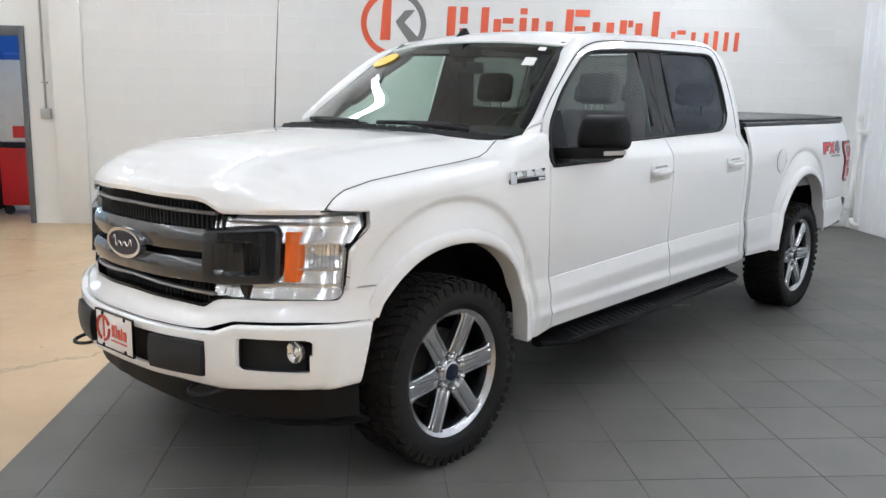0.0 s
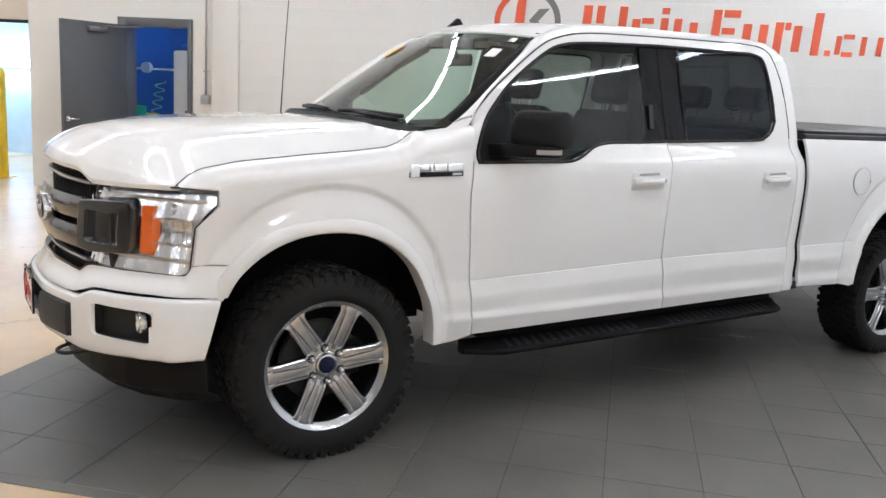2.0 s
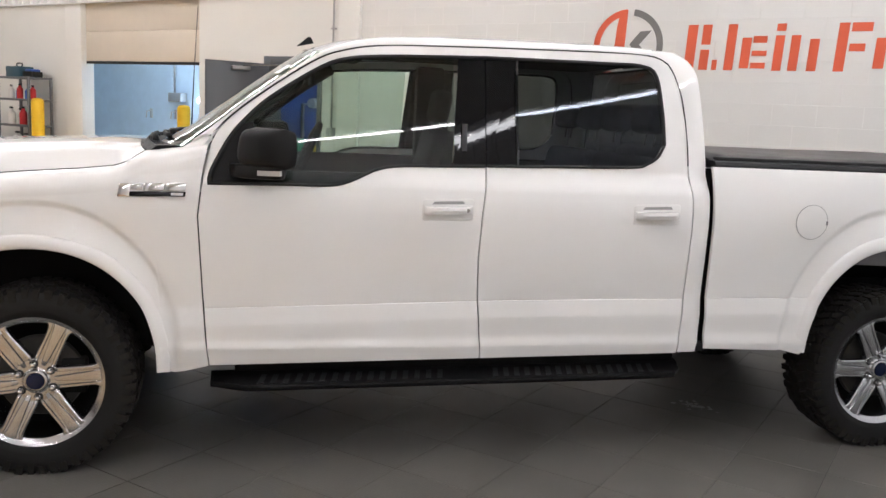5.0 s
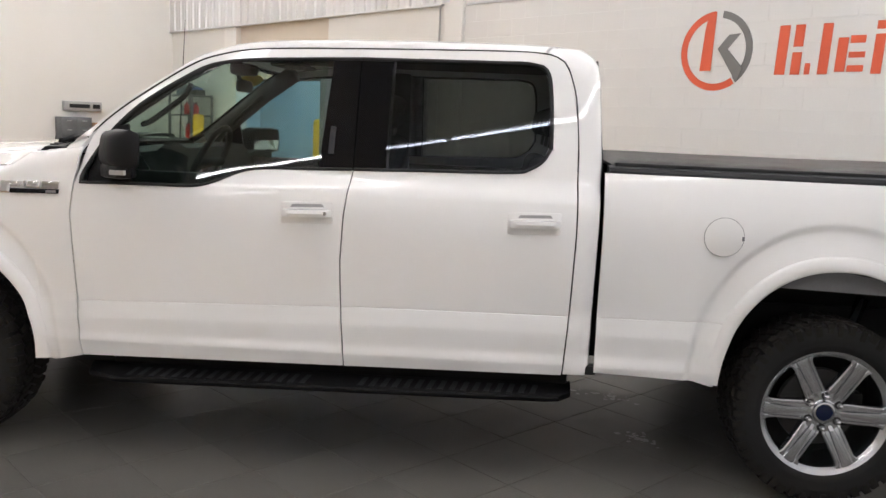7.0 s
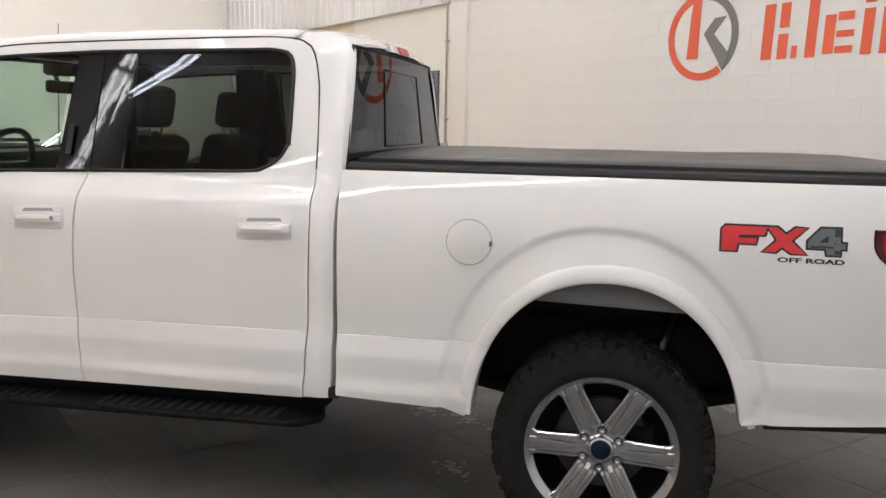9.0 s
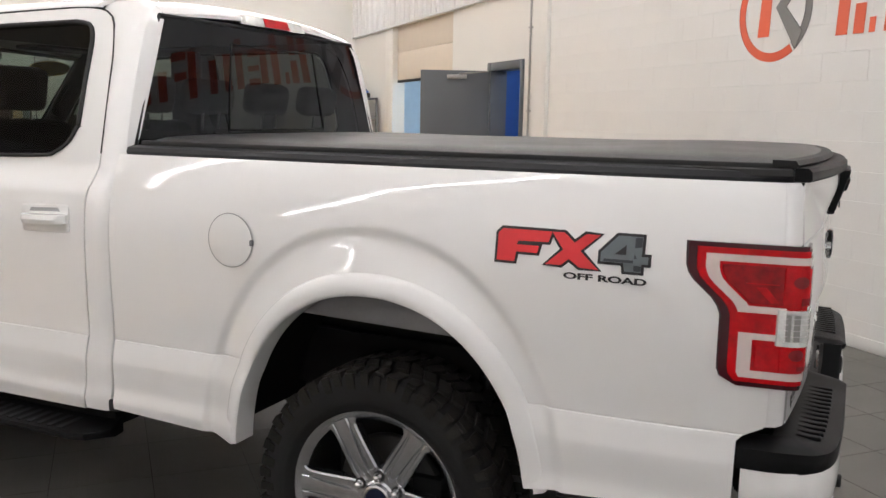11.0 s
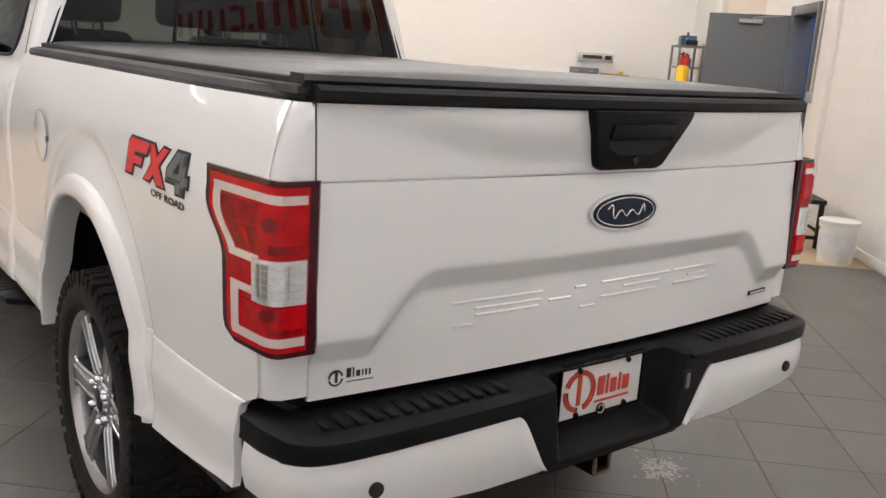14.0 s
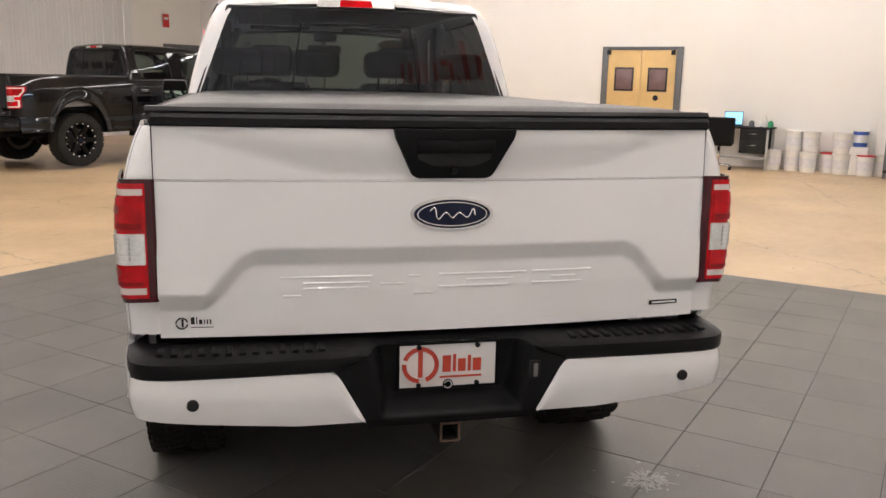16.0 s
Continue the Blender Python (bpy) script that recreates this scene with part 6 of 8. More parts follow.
    ln = P("headlamp_lens", bm, LAMP_GLASS, par=hl)
    ln.visible_shadow = False
    P("amber_strip", curve_solid("nose", 0.699, 0.738, lambda x: 0.860, lambda x: 1.047, 4, 8, out=-0.006, lean=0.06, deep=0.03), AMBER, "amber side reflector", par=hl)
    for x0, x1, z, th in ((0.74, 0.850, 1.002, 0.008), (0.505, 0.845, 0.842, 0.008), (0.505, 0.87, 1.076, 0.006), (0.74, 0.85, 0.905, 0.005)):
        P("chrome_shelf", curve_solid("nose", x0, x1, lambda x: z, lambda x: z + th, 16, 2, out=-0.008, lean=0.06, deep=0.05), LAMP_CHROME, par=hl)
    for k in range(9):
        x = lerp(0.752, 0.836, k / 8)
        P("reflector_flute", curve_solid("nose", x - 0.004, x + 0.004, lambda x: 0.912, lambda x: 0.998, 2, 4, out=-0.024, lean=0.06, belly=-0.012, deep=0.012), LAMP_CHROME, par=hl)
    P("lamp_divider", curve_solid("nose", 0.846, 0.853, lambda x: 0.80, lambda x: 0.985, 3, 6, out=-0.014, lean=0.06, deep=0.03), LAMP_CHROME, par=hl)
    for x, z, r in ((0.775, 0.95, 0.030), (0.80, 1.040, 0.026)):
        q = on_curve("nose", x, -0.040)
        bm = lathe([(r, -0.022), (r * 0.8, -0.004), (r * 0.5, 0.008), (0.0, 0.012)], "y", 24)
        bmesh.ops.translate(bm, verts=bm.verts, vec=(q.x, q.y, z))
        P("lamp_bowl", bm, CHROME, par=hl)
    P("lamp_seal", sweep([(lambda p: (p.x, p.y + 0.06 * (z - 0.95), z))(on_curve("nose", x, 0.007)) for x, z in ((0.505, 1.124), (0.65, 1.125), (0.80, 1.127), (0.888, 1.127), (0.889, 1.065), (0.853, 0.98), (0.848, 0.815), (0.842, 0.798), (0.825, 0.7895), (0.65, 0.789), (0.503, 0.787), (0.515, 0.825))], 0.0032, 6), SEAL, par=hl)
    mirrored(hl)
    # bumper
    b_low = lambda x: interp(abs(x), [(0, 0.460), (0.35, 0.462), (0.55, 0.450), (0.78, 0.466), (0.912, 0.464)])
    b_hi = lambda x: interp(abs(x), [(0, 0.664), (0.458, 0.664), (0.518, 0.668), (0.60, 0.703), (0.834, 0.712), (0.912, 0.706)])
    xs = sorted({round(lerp(-0.9115, 0.9115, k / 150), 4) for k in range(151)} | {s * v for s in (1, -1) for v in (0.492, 0.615, 0.630, 0.833, 0.845, 0.0, 0.25)})
    rows = []
    for x in xs:
        a, b = b_low(x), b_hi(x)
        row = []
        for z, o in ((a, -0.014), (a + 0.006, -0.004), (a + 0.014, 0.0), (0.497, 0.003), (0.535, 0.004), (0.547, 0.004), (0.60, 0.004), (0.632, 0.003), (0.648, 0.002), (0.660, 0.001), (b - 0.014, 0.0), (b - 0.005, -0.004), (b, -0.014)):
            q = on_curve("front", x, o)
            row.append((q.x, q.y - 0.07 * (0.71 - z) / 0.25 * smooth01((abs(x) - 0.85) / 0.06), min(z, b)))
        rows.append(row)
    bm = grid(rows)
    hole = lambda c: (abs(c.x) < 0.492 and 0.498 < c.z < 0.631) or (0.615 < abs(c.x) < 0.845 and 0.536 < c.z < 0.659)
    bmesh.ops.delete(bm, geom=[f for f in bm.faces if hole(f.calc_center_median())], context="FACES")
    tidy(bm)
    bp = P("front_bumper", turn_in(face_out(bm, (0, -1, 0)), "front", 0.016), paint, "white front bumper", angle=40)
    for s in (1, -1):
        P("lamp_pocket", curve_solid("front", s * 0.610, s * 0.8455, lambda x: 0.530, lambda x: 0.665, 12, 4, out=-0.050, deep=-0.030), SEAL, par=bp)
        fl = bmesh.new()
        q = on_curve("front", s * 0.798, -0.030)
        for cx, sx in ((0.615, 1), (0.845, -1)):
            for cz, sz in ((0.536, 1), (0.6595, -1)):
                rr = 0.026 if sx > 0 else 0.018
                arc = [on_curve("front", s * (cx + sx * rr * (1 - math.cos(a))), 0.0042) + Vector((0, 0, cz + sz * rr * (1 - math.sin(a)))) for a in (math.pi / 2 * k / 7 for k in range(8))]
                tip = on_curve("front", s * (cx - sx * 0.002), 0.0042) + Vector((0, 0, cz - sz * 0.002))
                cb = bmesh.new()
                add_prism(cb, [tip] + arc, (0, 0.012, 0))
                bmesh.ops.recalc_face_normals(cb, faces=cb.faces)
                P("pocket_corner", cb, paint, par=bp)
        lathe([(0.0, 0.02), (0.038, 0.02), (0.043, 0.0), (0.040, -0.006), (0.020, 0.004), (0.0, -0.002)], "y", 24, fl, (q.x, q.y, 0.606))
        P("fog_lamp", fl, LAMP_CHROME, "small round fog lamp", par=bp)
        P("bumper_block", curve_solid("front", s * 0.235, s * 0.488, lambda x: 0.497, lambda x: 0.627, 14, 6, out=0.018, belly=0.008, deep=0.06), PLASTIC_GREY, "dark bumper pad", par=bp, angle=50)
        hook = sweep(spline([(s * 0.40, -0.86, 0.448), (s * 0.425, -0.945, 0.436), (s * 0.475, -0.972, 0.434), (s * 0.525, -0.945, 0.436), (s * 0.55, -0.86, 0.448)], 20), 0.008, 8)
        P("tow_hook", hook, SEAL, "black tow hook")
    P("bumper_middle", curve_solid("front", -0.60, 0.60, lambda x: 0.48, lambda x: 0.65, 40, 3, out=-0.045, deep=0.03), PLASTIC, par=bp)
    dealer_plate(truck, -1.022, 0.512, 0.662, 0.0, -1)
    rows = []
    for i in range(61):
        x = lerp(-0.88, 0.88, i / 60)
        yb = interp(abs(x), [(0, -0.89), (0.26, -0.885), (0.45, -0.85), (0.56, -0.815), (0.70, -0.745), (0.82, -0.63), (0.88, -0.52)])
        rows.append([(x, yb + (0.05 if z < 0.31 else 0) + 0.06 * (0.46 - z), z) for z in (0.285, 0.300, 0.33, 0.38, 0.43, 0.475)])
    bm = grid(rows)
    bmesh.ops.recalc_face_normals(bm, faces=bm.faces)
    P("air_dam", flange(face_out(bm, (0, -1, 0)), (0, 0.03, 0)), PLASTIC, "black plastic air dam")

    # underside
    P("frame_rail", box(0.36, 0.46, -0.7, 5.0, 0.46, 0.60, bevel=0.01), UNDER)
    P("frame_rail", box(-0.46, -0.36, -0.7, 5.0, 0.46, 0.60, bevel=0.01), UNDER)
    P("floor_pan", box(-0.88, 0.88, 0.62, 2.95, 0.52, 0.60), UNDER)
    P("bed_pan", box(-0.60, 0.60, 3.0, 5.05, 0.60, 0.80), UNDER)
    P("engine_bay", box(-0.58, 0.58, -0.78, 0.62, 0.46, 1.05), UNDER)
    P("bed_liner", prism([(x, 3.0, z) for x, z in ((-0.84, 0.58), (-0.84, 1.37), (-0.78, 1.37), (-0.78, 0.8), (0.78, 0.8), (0.78, 1.37), (0.84, 1.37), (0.84, 0.58))], (0, 0.40, 0)), UNDER)
    for y in (0.0, WHEELBASE):
        P("axle", sweep([(-0.75, y, 0.395), (0.75, y, 0.395)], 0.045, 12), UNDER)
    P("diff_case", lathe([(0.0, -0.14), (0.10, -0.11), (0.14, 0.0), (0.10, 0.11), (0.0, 0.14)], "y", 20, None, (0.02, WHEELBASE, 0.395)), UNDER)
    for s in (1, -1):
        P("shock_absorber", sweep([(s * 0.55, WHEELBASE + 0.12, 0.38), (s * 0.60, WHEELBASE + 0.25, 0.85)], 0.03, 10), DARK_GREY)
        P("leaf_spring", sweep([(s * 0.52, 3.35, 0.52), (s * 0.52, 3.99, 0.40), (s * 0.52, 4.65, 0.55)], 0.03, 8), UNDER)

    # cabin
    cab = P("cabin_tub", box(-0.84, 0.84, 0.66, 2.93, 0.60, 0.66), DASH)
    for s in (1, -1):
        P("door_card", box(s * 0.83, s * 0.86, 0.72, 2.84, 0.62, 1.30, bevel=0.01), DASH, par=cab)
    P("back_panel", box(-0.83, 0.83, 2.88, 2.93, 0.62, 1.36), DASH, par=cab)
    rows = []
    for i in range(17):
        u = 2 * i / 16 - 1
        rows.append([(u * 0.80, 0.52 - 0.10 * (1 - u * u), 1.33), (u * 0.80, 0.75, 1.385), (u * 0.80, 0.90, 1.375 + 0.03 * (abs(u - 0.5) < 0.2)), (u * 0.80, 0.97, 1.27), (u * 0.80, 0.99, 1.0), (u * 0.8, 0.9, 0.7)])
    bm = grid(rows)
    bmesh.ops.recalc_face_normals(bm, faces=bm.faces)
    face_out(bm, (0, 1, 1))
    P("dashboard", bm, DASH, "dark grey dashboard", par=cab)
    P("centre_console", box(-0.15, 0.15, 1.05, 1.9, 0.66, 1.0, bevel=0.03), DASH, par=cab)
    sw = bmesh.new()
    ringp = [Vector((0.40 + 0.19 * math.cos(a), 0, 0.19 * math.sin(a))) for a in (2 * math.pi * k / 32 for k in range(33))]
    tilt = Matrix.Translation((0, 1.09, 1.32)) @ Matrix.Rotation(radians(-25), 4, "X")
    sweep([tilt @ p for p in ringp], 0.016, 8, sw, caps=False)
    sweep([tilt @ Vector((0.22, 0, 0)), tilt @ Vector((0.58, 0, 0))], 0.022, 8, sw)
    sweep([tilt @ Vector((0.40, 0, 0)), tilt @ Vector((0.40, 0, -0.18))], 0.020, 8, sw)
    P("steering_wheel", sw, DASH, "dark steering wheel")

    def seat(xc, y0, w, head=True, rear=False):
        s = P("seat", box(xc - w, xc + w, y0 - 0.50, y0 + 0.02, 0.80, 0.98, bevel=0.05, seg=3), CLOTH, "dark cloth seat with headrest")
        bk = bmesh.new()
        add_box(bk, xc - w * 0.95, xc + w * 0.95, -0.07, 0.07, 0.0, 0.52 if rear else 0.60, bevel=0.055, seg=3, turn=Matrix.Translation((0, y0 + 0.02, 0.90)) @ Matrix.Rotation(radians(-14), 4, "X"))
        P("backrest", bk, CLOTH, par=s)
        for hx in ((xc,) if w < 0.35 else (xc - w * 0.55, xc + w * 0.55)):
            hr = bmesh.new()
            add_box(hr, hx - 0.13, hx + 0.13, -0.05, 0.05, 0.63, 0.82 if not rear else 0.77, bevel=0.04, seg=3, turn=Matrix.Translation((0, y0 + 0.03, 0.90)) @ Matrix.Rotation(radians(-10), 4, "X"))
            P("headrest", hr, CLOTH, par=s)
            for dx in (-0.05, 0.05):
                P("headrest_post", sweep([(hx + dx, y0 + 0.16, 1.46), (hx + dx, y0 + 0.17, 1.56)], 0.006, 6), DULL_METAL, par=s)
    seat(0.40, 1.75, 0.26)
    seat(-0.40, 1.75, 0.26)
    seat(0.40, 2.62, 0.37, rear=True)
    seat(-0.40, 2.62, 0.37, rear=True)
    P("inside_mirror", box(-0.12, 0.12, 1.13, 1.16, 1.68, 1.745, bevel=0.015), DASH, "dark inside mirror")
    P("mirror_stalk", sweep([(0.0, 1.13, 1.72), (0.0, 1.10, 1.79)], 0.012, 8), DASH)
    for s in (1, -1):
        P("sun_visor", box(s * 0.12, s * 0.52, 1.25, 1.42, 1.835, 1.855, bevel=0.008), CABIN_LINER)
        P("grab_handle", sweep(spline([(s * 0.70, 0.88, 1.50), (s * 0.64, 0.90, 1.52), (s * 0.60, 1.03, 1.63), (s * 0.63, 1.08, 1.69)], 14), 0.014, 8), DASH)
        # far lining painted paler as if lit through the windscreen, near one dark
        P("pillar_lining", sweep([(s * (0.785 if s > 0 else 0.765), 0.64 if s > 0 else 0.70, 1.40), (s * (0.672 if s > 0 else 0.655), 1.03 if s > 0 else 1.085, 1.70), (s * 0.605, 1.22 if s > 0 else 1.27, 1.82)], 0.055 if s < 0 else 0.03, 8), PILLAR_LIT if s < 0 else DASH)
        P("middle_pillar_lining", box(s * 0.64, s * 0.70, 1.80, 1.98, 0.9, 1.85, bevel=0.02), DASH)
    P("headlining", box(-0.60, 0.60, 1.30, 2.85, 1.868, 1.876), CABIN_LINER)

    # wheels
    for s in (1, -1):
        build_wheel(truck, 0.0, s, 36, rim_mat, wheel_r, studs=0 if cover else 16)
        build_wheel(truck, WHEELBASE, s, 28, rim_mat, wheel_r, studs=0 if cover else 16)
    return truck


build_truck("pickup_truck", pose(0.005, -0.022, 0, 0, 0, -46.5), WHITE_PAINT, "white crew-cab pickup truck with black bed cover and polished wheels", RIM_CHROME)


# ---- the room ----
NORTH, WEST, EAST, SOUTH, TOP = 6.12, -11.3, 6.28, -13.0, 4.7
FLOOR_Z = -0.012
DOOR_X0, DOOR_X1, DOOR_H = -4.585, -3.725, 2.145        # walk-through door
BAY_X0, BAY_X1, BAY_H = -8.76, -6.02, 3.075             # overhead door


def structure(name, bm, material, label, **k):
    ob = part(name, bm, material, None, label, **k)
    return tagged(ob, label, "structure", "", "structure")


structure("floor", box(WEST - 3, EAST + 0.3, SOUTH - 0.3, 10.5, FLOOR_Z - 0.2, FLOOR_Z), EPOXY, "tan sealed concrete floor with fine cracks")
structure("ceiling", box(WEST - 0.3, EAST + 0.3, SOUTH - 0.3, NORTH + 0.2, TOP, TOP + 0.2), CEIL, "white ceiling")
bm = bmesh.new()
for x0, x1, z0, z1 in ((WEST, BAY_X0, FLOOR_Z, TOP), (BAY_X0, BAY_X1, BAY_H, TOP), (BAY_X1, DOOR_X0, FLOOR_Z, TOP), (DOOR_X0, DOOR_X1, DOOR_H, TOP), (DOOR_X1, -3.0, FLOOR_Z, TOP)):
    add_box(bm, x0, x1, NORTH + 0.004, NORTH + 0.2, z0, z1)
structure("wall_north", bm, PLASTER, "white painted wall with two doorways", flat=True)
core = structure("wall_north_blocks", box(-3.0, EAST, NORTH + 0.003, NORTH + 0.2, FLOOR_Z, TOP), JOINT_PAINT, "white painted concrete block wall", flat=True)
structure("wall_west", box(WEST - 0.2, WEST, SOUTH, NORTH + 0.2, FLOOR_Z, TOP), PLASTER, "plain white painted wall", flat=True)


def ribbed(x0, y0, x1, y1, z0, z1, out, pitch=0.305):
    """White profiled steel sheet with upright ribs."""
    n = int(math.hypot(x1 - x0, y1 - y0) / pitch)
    d = Vector((x1 - x0, y1 - y0, 0)).normalized()
    o = Vector((*out, 0))
    pts = []
    for k in range(n + 1):
        s = k * pitch
        for ds, h in ((0.0, 0.0), (0.10, 0.0), (0.112, 0.008), (0.128, 0.008), (0.14, 0.0), (0.205, 0.0), (0.222, 0.026), (0.258, 0.026), (0.275, 0.0)):
            p = Vector((x0, y0, 0)) + d * (s + ds) + o * h
            pts.append(p)
    bm = grid([[p + Vector((0, 0, z)) for p in pts] for z in (z0, z1)])
    bmesh.ops.recalc_face_normals(bm, faces=bm.faces)
    return face_out(bm, (*out, 0))


structure("wall_east", box(EAST + 0.002, EAST + 0.2, SOUTH, NORTH + 0.2, FLOOR_Z, TOP), PLASTER, "wall behind the steel sheeting", flat=True)
structure("wall_east_sheeting", ribbed(EAST - 0.004, SOUTH, EAST - 0.004, NORTH, FLOOR_Z, TOP, (-1, 0)), METAL_WHITE, "white ribbed steel sheeting", flat=True)
structure("wall_south", box(WEST, EAST, SOUTH - 0.2, SOUTH - 0.002, FLOOR_Z, TOP), PLASTER, "wall behind the steel sheeting", flat=True)
structure("wall_south_sheeting", ribbed(WEST + 2.3, SOUTH + 0.004, EAST, SOUTH + 0.004, FLOOR_Z, TOP, (0, 1)), METAL_WHITE, "white ribbed steel sheeting", flat=True)
structure("wall_north_sheeting", ribbed(WEST, NORTH - 0.055, -3.42, NORTH - 0.055, 3.085, TOP, (0, -1), 0.25), METAL_WHITE, "white ribbed steel band above the doors", flat=True)
structure("trim", box(WEST, -3.42, NORTH - 0.062, NORTH + 0.004, 3.062, 3.086, bevel=0.003), METAL_WHITE, "white steel edge trim")
structure("trim_ledge", box(-3.0, EAST, NORTH - 0.02, NORTH + 0.004, 3.04, 3.07, bevel=0.003), METAL_WHITE, "white steel edge trim")
structure("pillar", box(-3.375, -3.035, NORTH - 0.05, NORTH + 0.01, FLOOR_Z, TOP, bevel=0.006), PLASTER, "white painted pilaster")
structure("pillar_bay", box(-9.17, BAY_X0, NORTH - 0.03, NORTH + 0.01, FLOOR_Z, 3.062, bevel=0.004), PLASTER, "white painted pilaster beside the overhead door")
structure("baseboard", box(-3.03, EAST - 0.03, NORTH - 0.012, NORTH + 0.001, 0.0, 0.085, bevel=0.002), WALL_PAINT, "white wall base")

# walk-through door: frame and open leaf
fr = bmesh.new()
add_box(fr, -4.70, DOOR_X0 + 0.004, NORTH - 0.03, NORTH + 0.205, FLOOR_Z, 2.247, bevel=0.004)
add_box(fr, DOOR_X1 - 0.004, -3.672, NORTH - 0.03, NORTH + 0.205, FLOOR_Z, 2.247, bevel=0.004)
add_box(fr, DOOR_X0, DOOR_X1, NORTH - 0.029, NORTH + 0.204, DOOR_H - 0.004, 2.246, bevel=0.004)
structure("door_frame", fr, FRAME_GREY, "grey steel door frame")
leaf = thing("door", pose(-4.592, 6.075, 0, 0, 0, math.degrees(math.atan2(5.215 - 6.075, -4.896 + 4.592))), "grey steel door standing open with closer", "door", kind="structure")
part("door_leaf", box(0.0, 0.905, -0.022, 0.022, 0.012, 2.140, bevel=0.003), DOOR_GREY, leaf)
for s in (1, -1):
    part("lever", sweep([(0.845, s * 0.02, 0.965), (0.845, s * 0.065, 0.965), (0.83, s * 0.072, 0.965), (0.73, s * 0.072, 0.962)], [0.014, 0.012, 0.011, 0.010], 10), CHROME, leaf, "chrome lever handle")
    part("lever_rose", lathe([(0.0, 0.0), (0.032, 0.0), (0.03, 0.008), (0.0, 0.009)], "y", 20, None, (0.845, s * 0.022 - (0.009 if s < 0 else 0), 0.965)), CHROME, leaf)
part("door_closer", box(0.30, 0.56, 0.022, 0.075, 2.03, 2.085, bevel=0.008), DULL_METAL, leaf, "grey door closer")
part("closer_arm", sweep([(0.40, 0.06, 2.095), (0.22, 0.30, 2.10), (0.05, 0.42, 2.11)], 0.010, 6), DULL_METAL, leaf)
part("door_stop", box(0.77, 0.90, -0.045, 0.05, 0.0, 0.10, bevel=0.01), SEAL, leaf, "black rubber foot")
for z in (0.25, 1.07, 1.90):
    part("hinge", sweep([(-0.004, -0.02, z - 0.06), (-0.004, -0.02, z + 0.06)], 0.009, 8), DULL_METAL, leaf)

# overhead door, lowered part way
od = thing("overhead_door", pose((BAY_X0 + BAY_X1) / 2, NORTH + 0.09, 2.15), "beige sectional overhead door, part raised", "garage door", kind="structure")
half = (BAY_X1 - BAY_X0) / 2
for k in range(2):
    part("panel", box(-half, half, -0.022, 0.022, 0.012 + k * 0.47, 0.478 + k * 0.47, bevel=0.004), BEIGE_PANEL, od)
part("bottom_seal", box(-half, half, -0.026, 0.026, -0.03, 0.012, bevel=0.006), SEAL, od)

# conduit with its box on the wall
cd = thing("conduit", pose(-3.47, NORTH - 0.02, 0), "grey electrical conduit with switch box", "conduit")
part("pipe", sweep([(0, -0.012, 1.32), (0, -0.012, 4.6)], 0.013, 10), CONDUIT, cd)
part("switch_box", box(-0.055, 0.055, -0.05, 0.02, 1.215, 1.325, bevel=0.005), CONDUIT, cd, "grey metal switch box")
part("box_cover", box(-0.05, 0.05, -0.054, -0.049, 1.22, 1.32, bevel=0.002), CONDUIT, cd)
for z in (1.62, 2.6, 3.4):
    part("pipe_clip", box(-0.03, 0.03, -0.03, 0.02, z - 0.01, z + 0.01, bevel=0.003), CONDUIT, cd)

# water pipes in the corner
wp = thing("water_pipe", pose(EAST - 0.10, 5.85, 0), "white plastic water pipe on the wall", "pipe")
part("pipe", sweep([(0.0, 0.0, 0.10), (0.0, 0.0, 1.34)], 0.024, 12), PIPE_WHITE, wp)
part("elbow", sweep([(0.0, 0.0, 1.20), (-0.0, -0.10, 1.20), (0.04, -0.13, 1.20)], 0.028, 12), PIPE_WHITE, wp)
part("pipe", sweep([(0.0, 0.0, 0.26), (-0.12, 0.04, 0.26), (-0.16, 0.08, 0.26)], 0.022, 12), PIPE_WHITE, wp)
part("cap", sweep([(0.0, 0.0, 1.33), (0.0, 0.0, 1.40)], 0.031, 12), PIPE_WHITE, wp)
part("foot_elbow", sweep([(0.0, 0.0, 0.14), (0.0, -0.03, 0.08), (0.02, -0.12, 0.06)], 0.028, 12), PIPE_WHITE, wp)

# sign on the wall: ring mark and a row of plain slanted blocks
sy = NORTH - 0.001
ring = thing("ring_sign", pose(0.52, sy, 2.37), "orange-red and grey ring sign painted on wall", "sign")


def wall_ring(a0, a1, r0, r1):
    bm = ring_piece(0, 0, 0, r0, r1, a0, a1, -0.004, 40)
    bmesh.ops.recalc_face_normals(bm, faces=bm.faces)
    return bm


part("ring_half", wall_ring(95, 305, 0.315, 0.382), ORANGE_RED, ring)
part("ring_half", wall_ring(-52, 82, 0.315, 0.382), SIGN_GREY, ring)
part("upright_bar", prism([(x, 0, z) for x, z in ((-0.16, -0.19), (-0.04, -0.19), (-0.02, 0.375), (-0.10, 0.365), (-0.13, 0.20))], (0, -0.005, 0)), ORANGE_RED, ring)
part("chevron", prism([(x, 0, z) for x, z in ((0.02, 0.02), (0.13, 0.15), (0.25, 0.16), (0.125, 0.015), (0.30, -0.17), (0.24, -0.30))], (0, -0.006, 0)), SIGN_GREY, ring)
row = thing("wall_sign", pose(0, sy, 2.135), "row of orange-red slanted bars painted on wall", "sign")
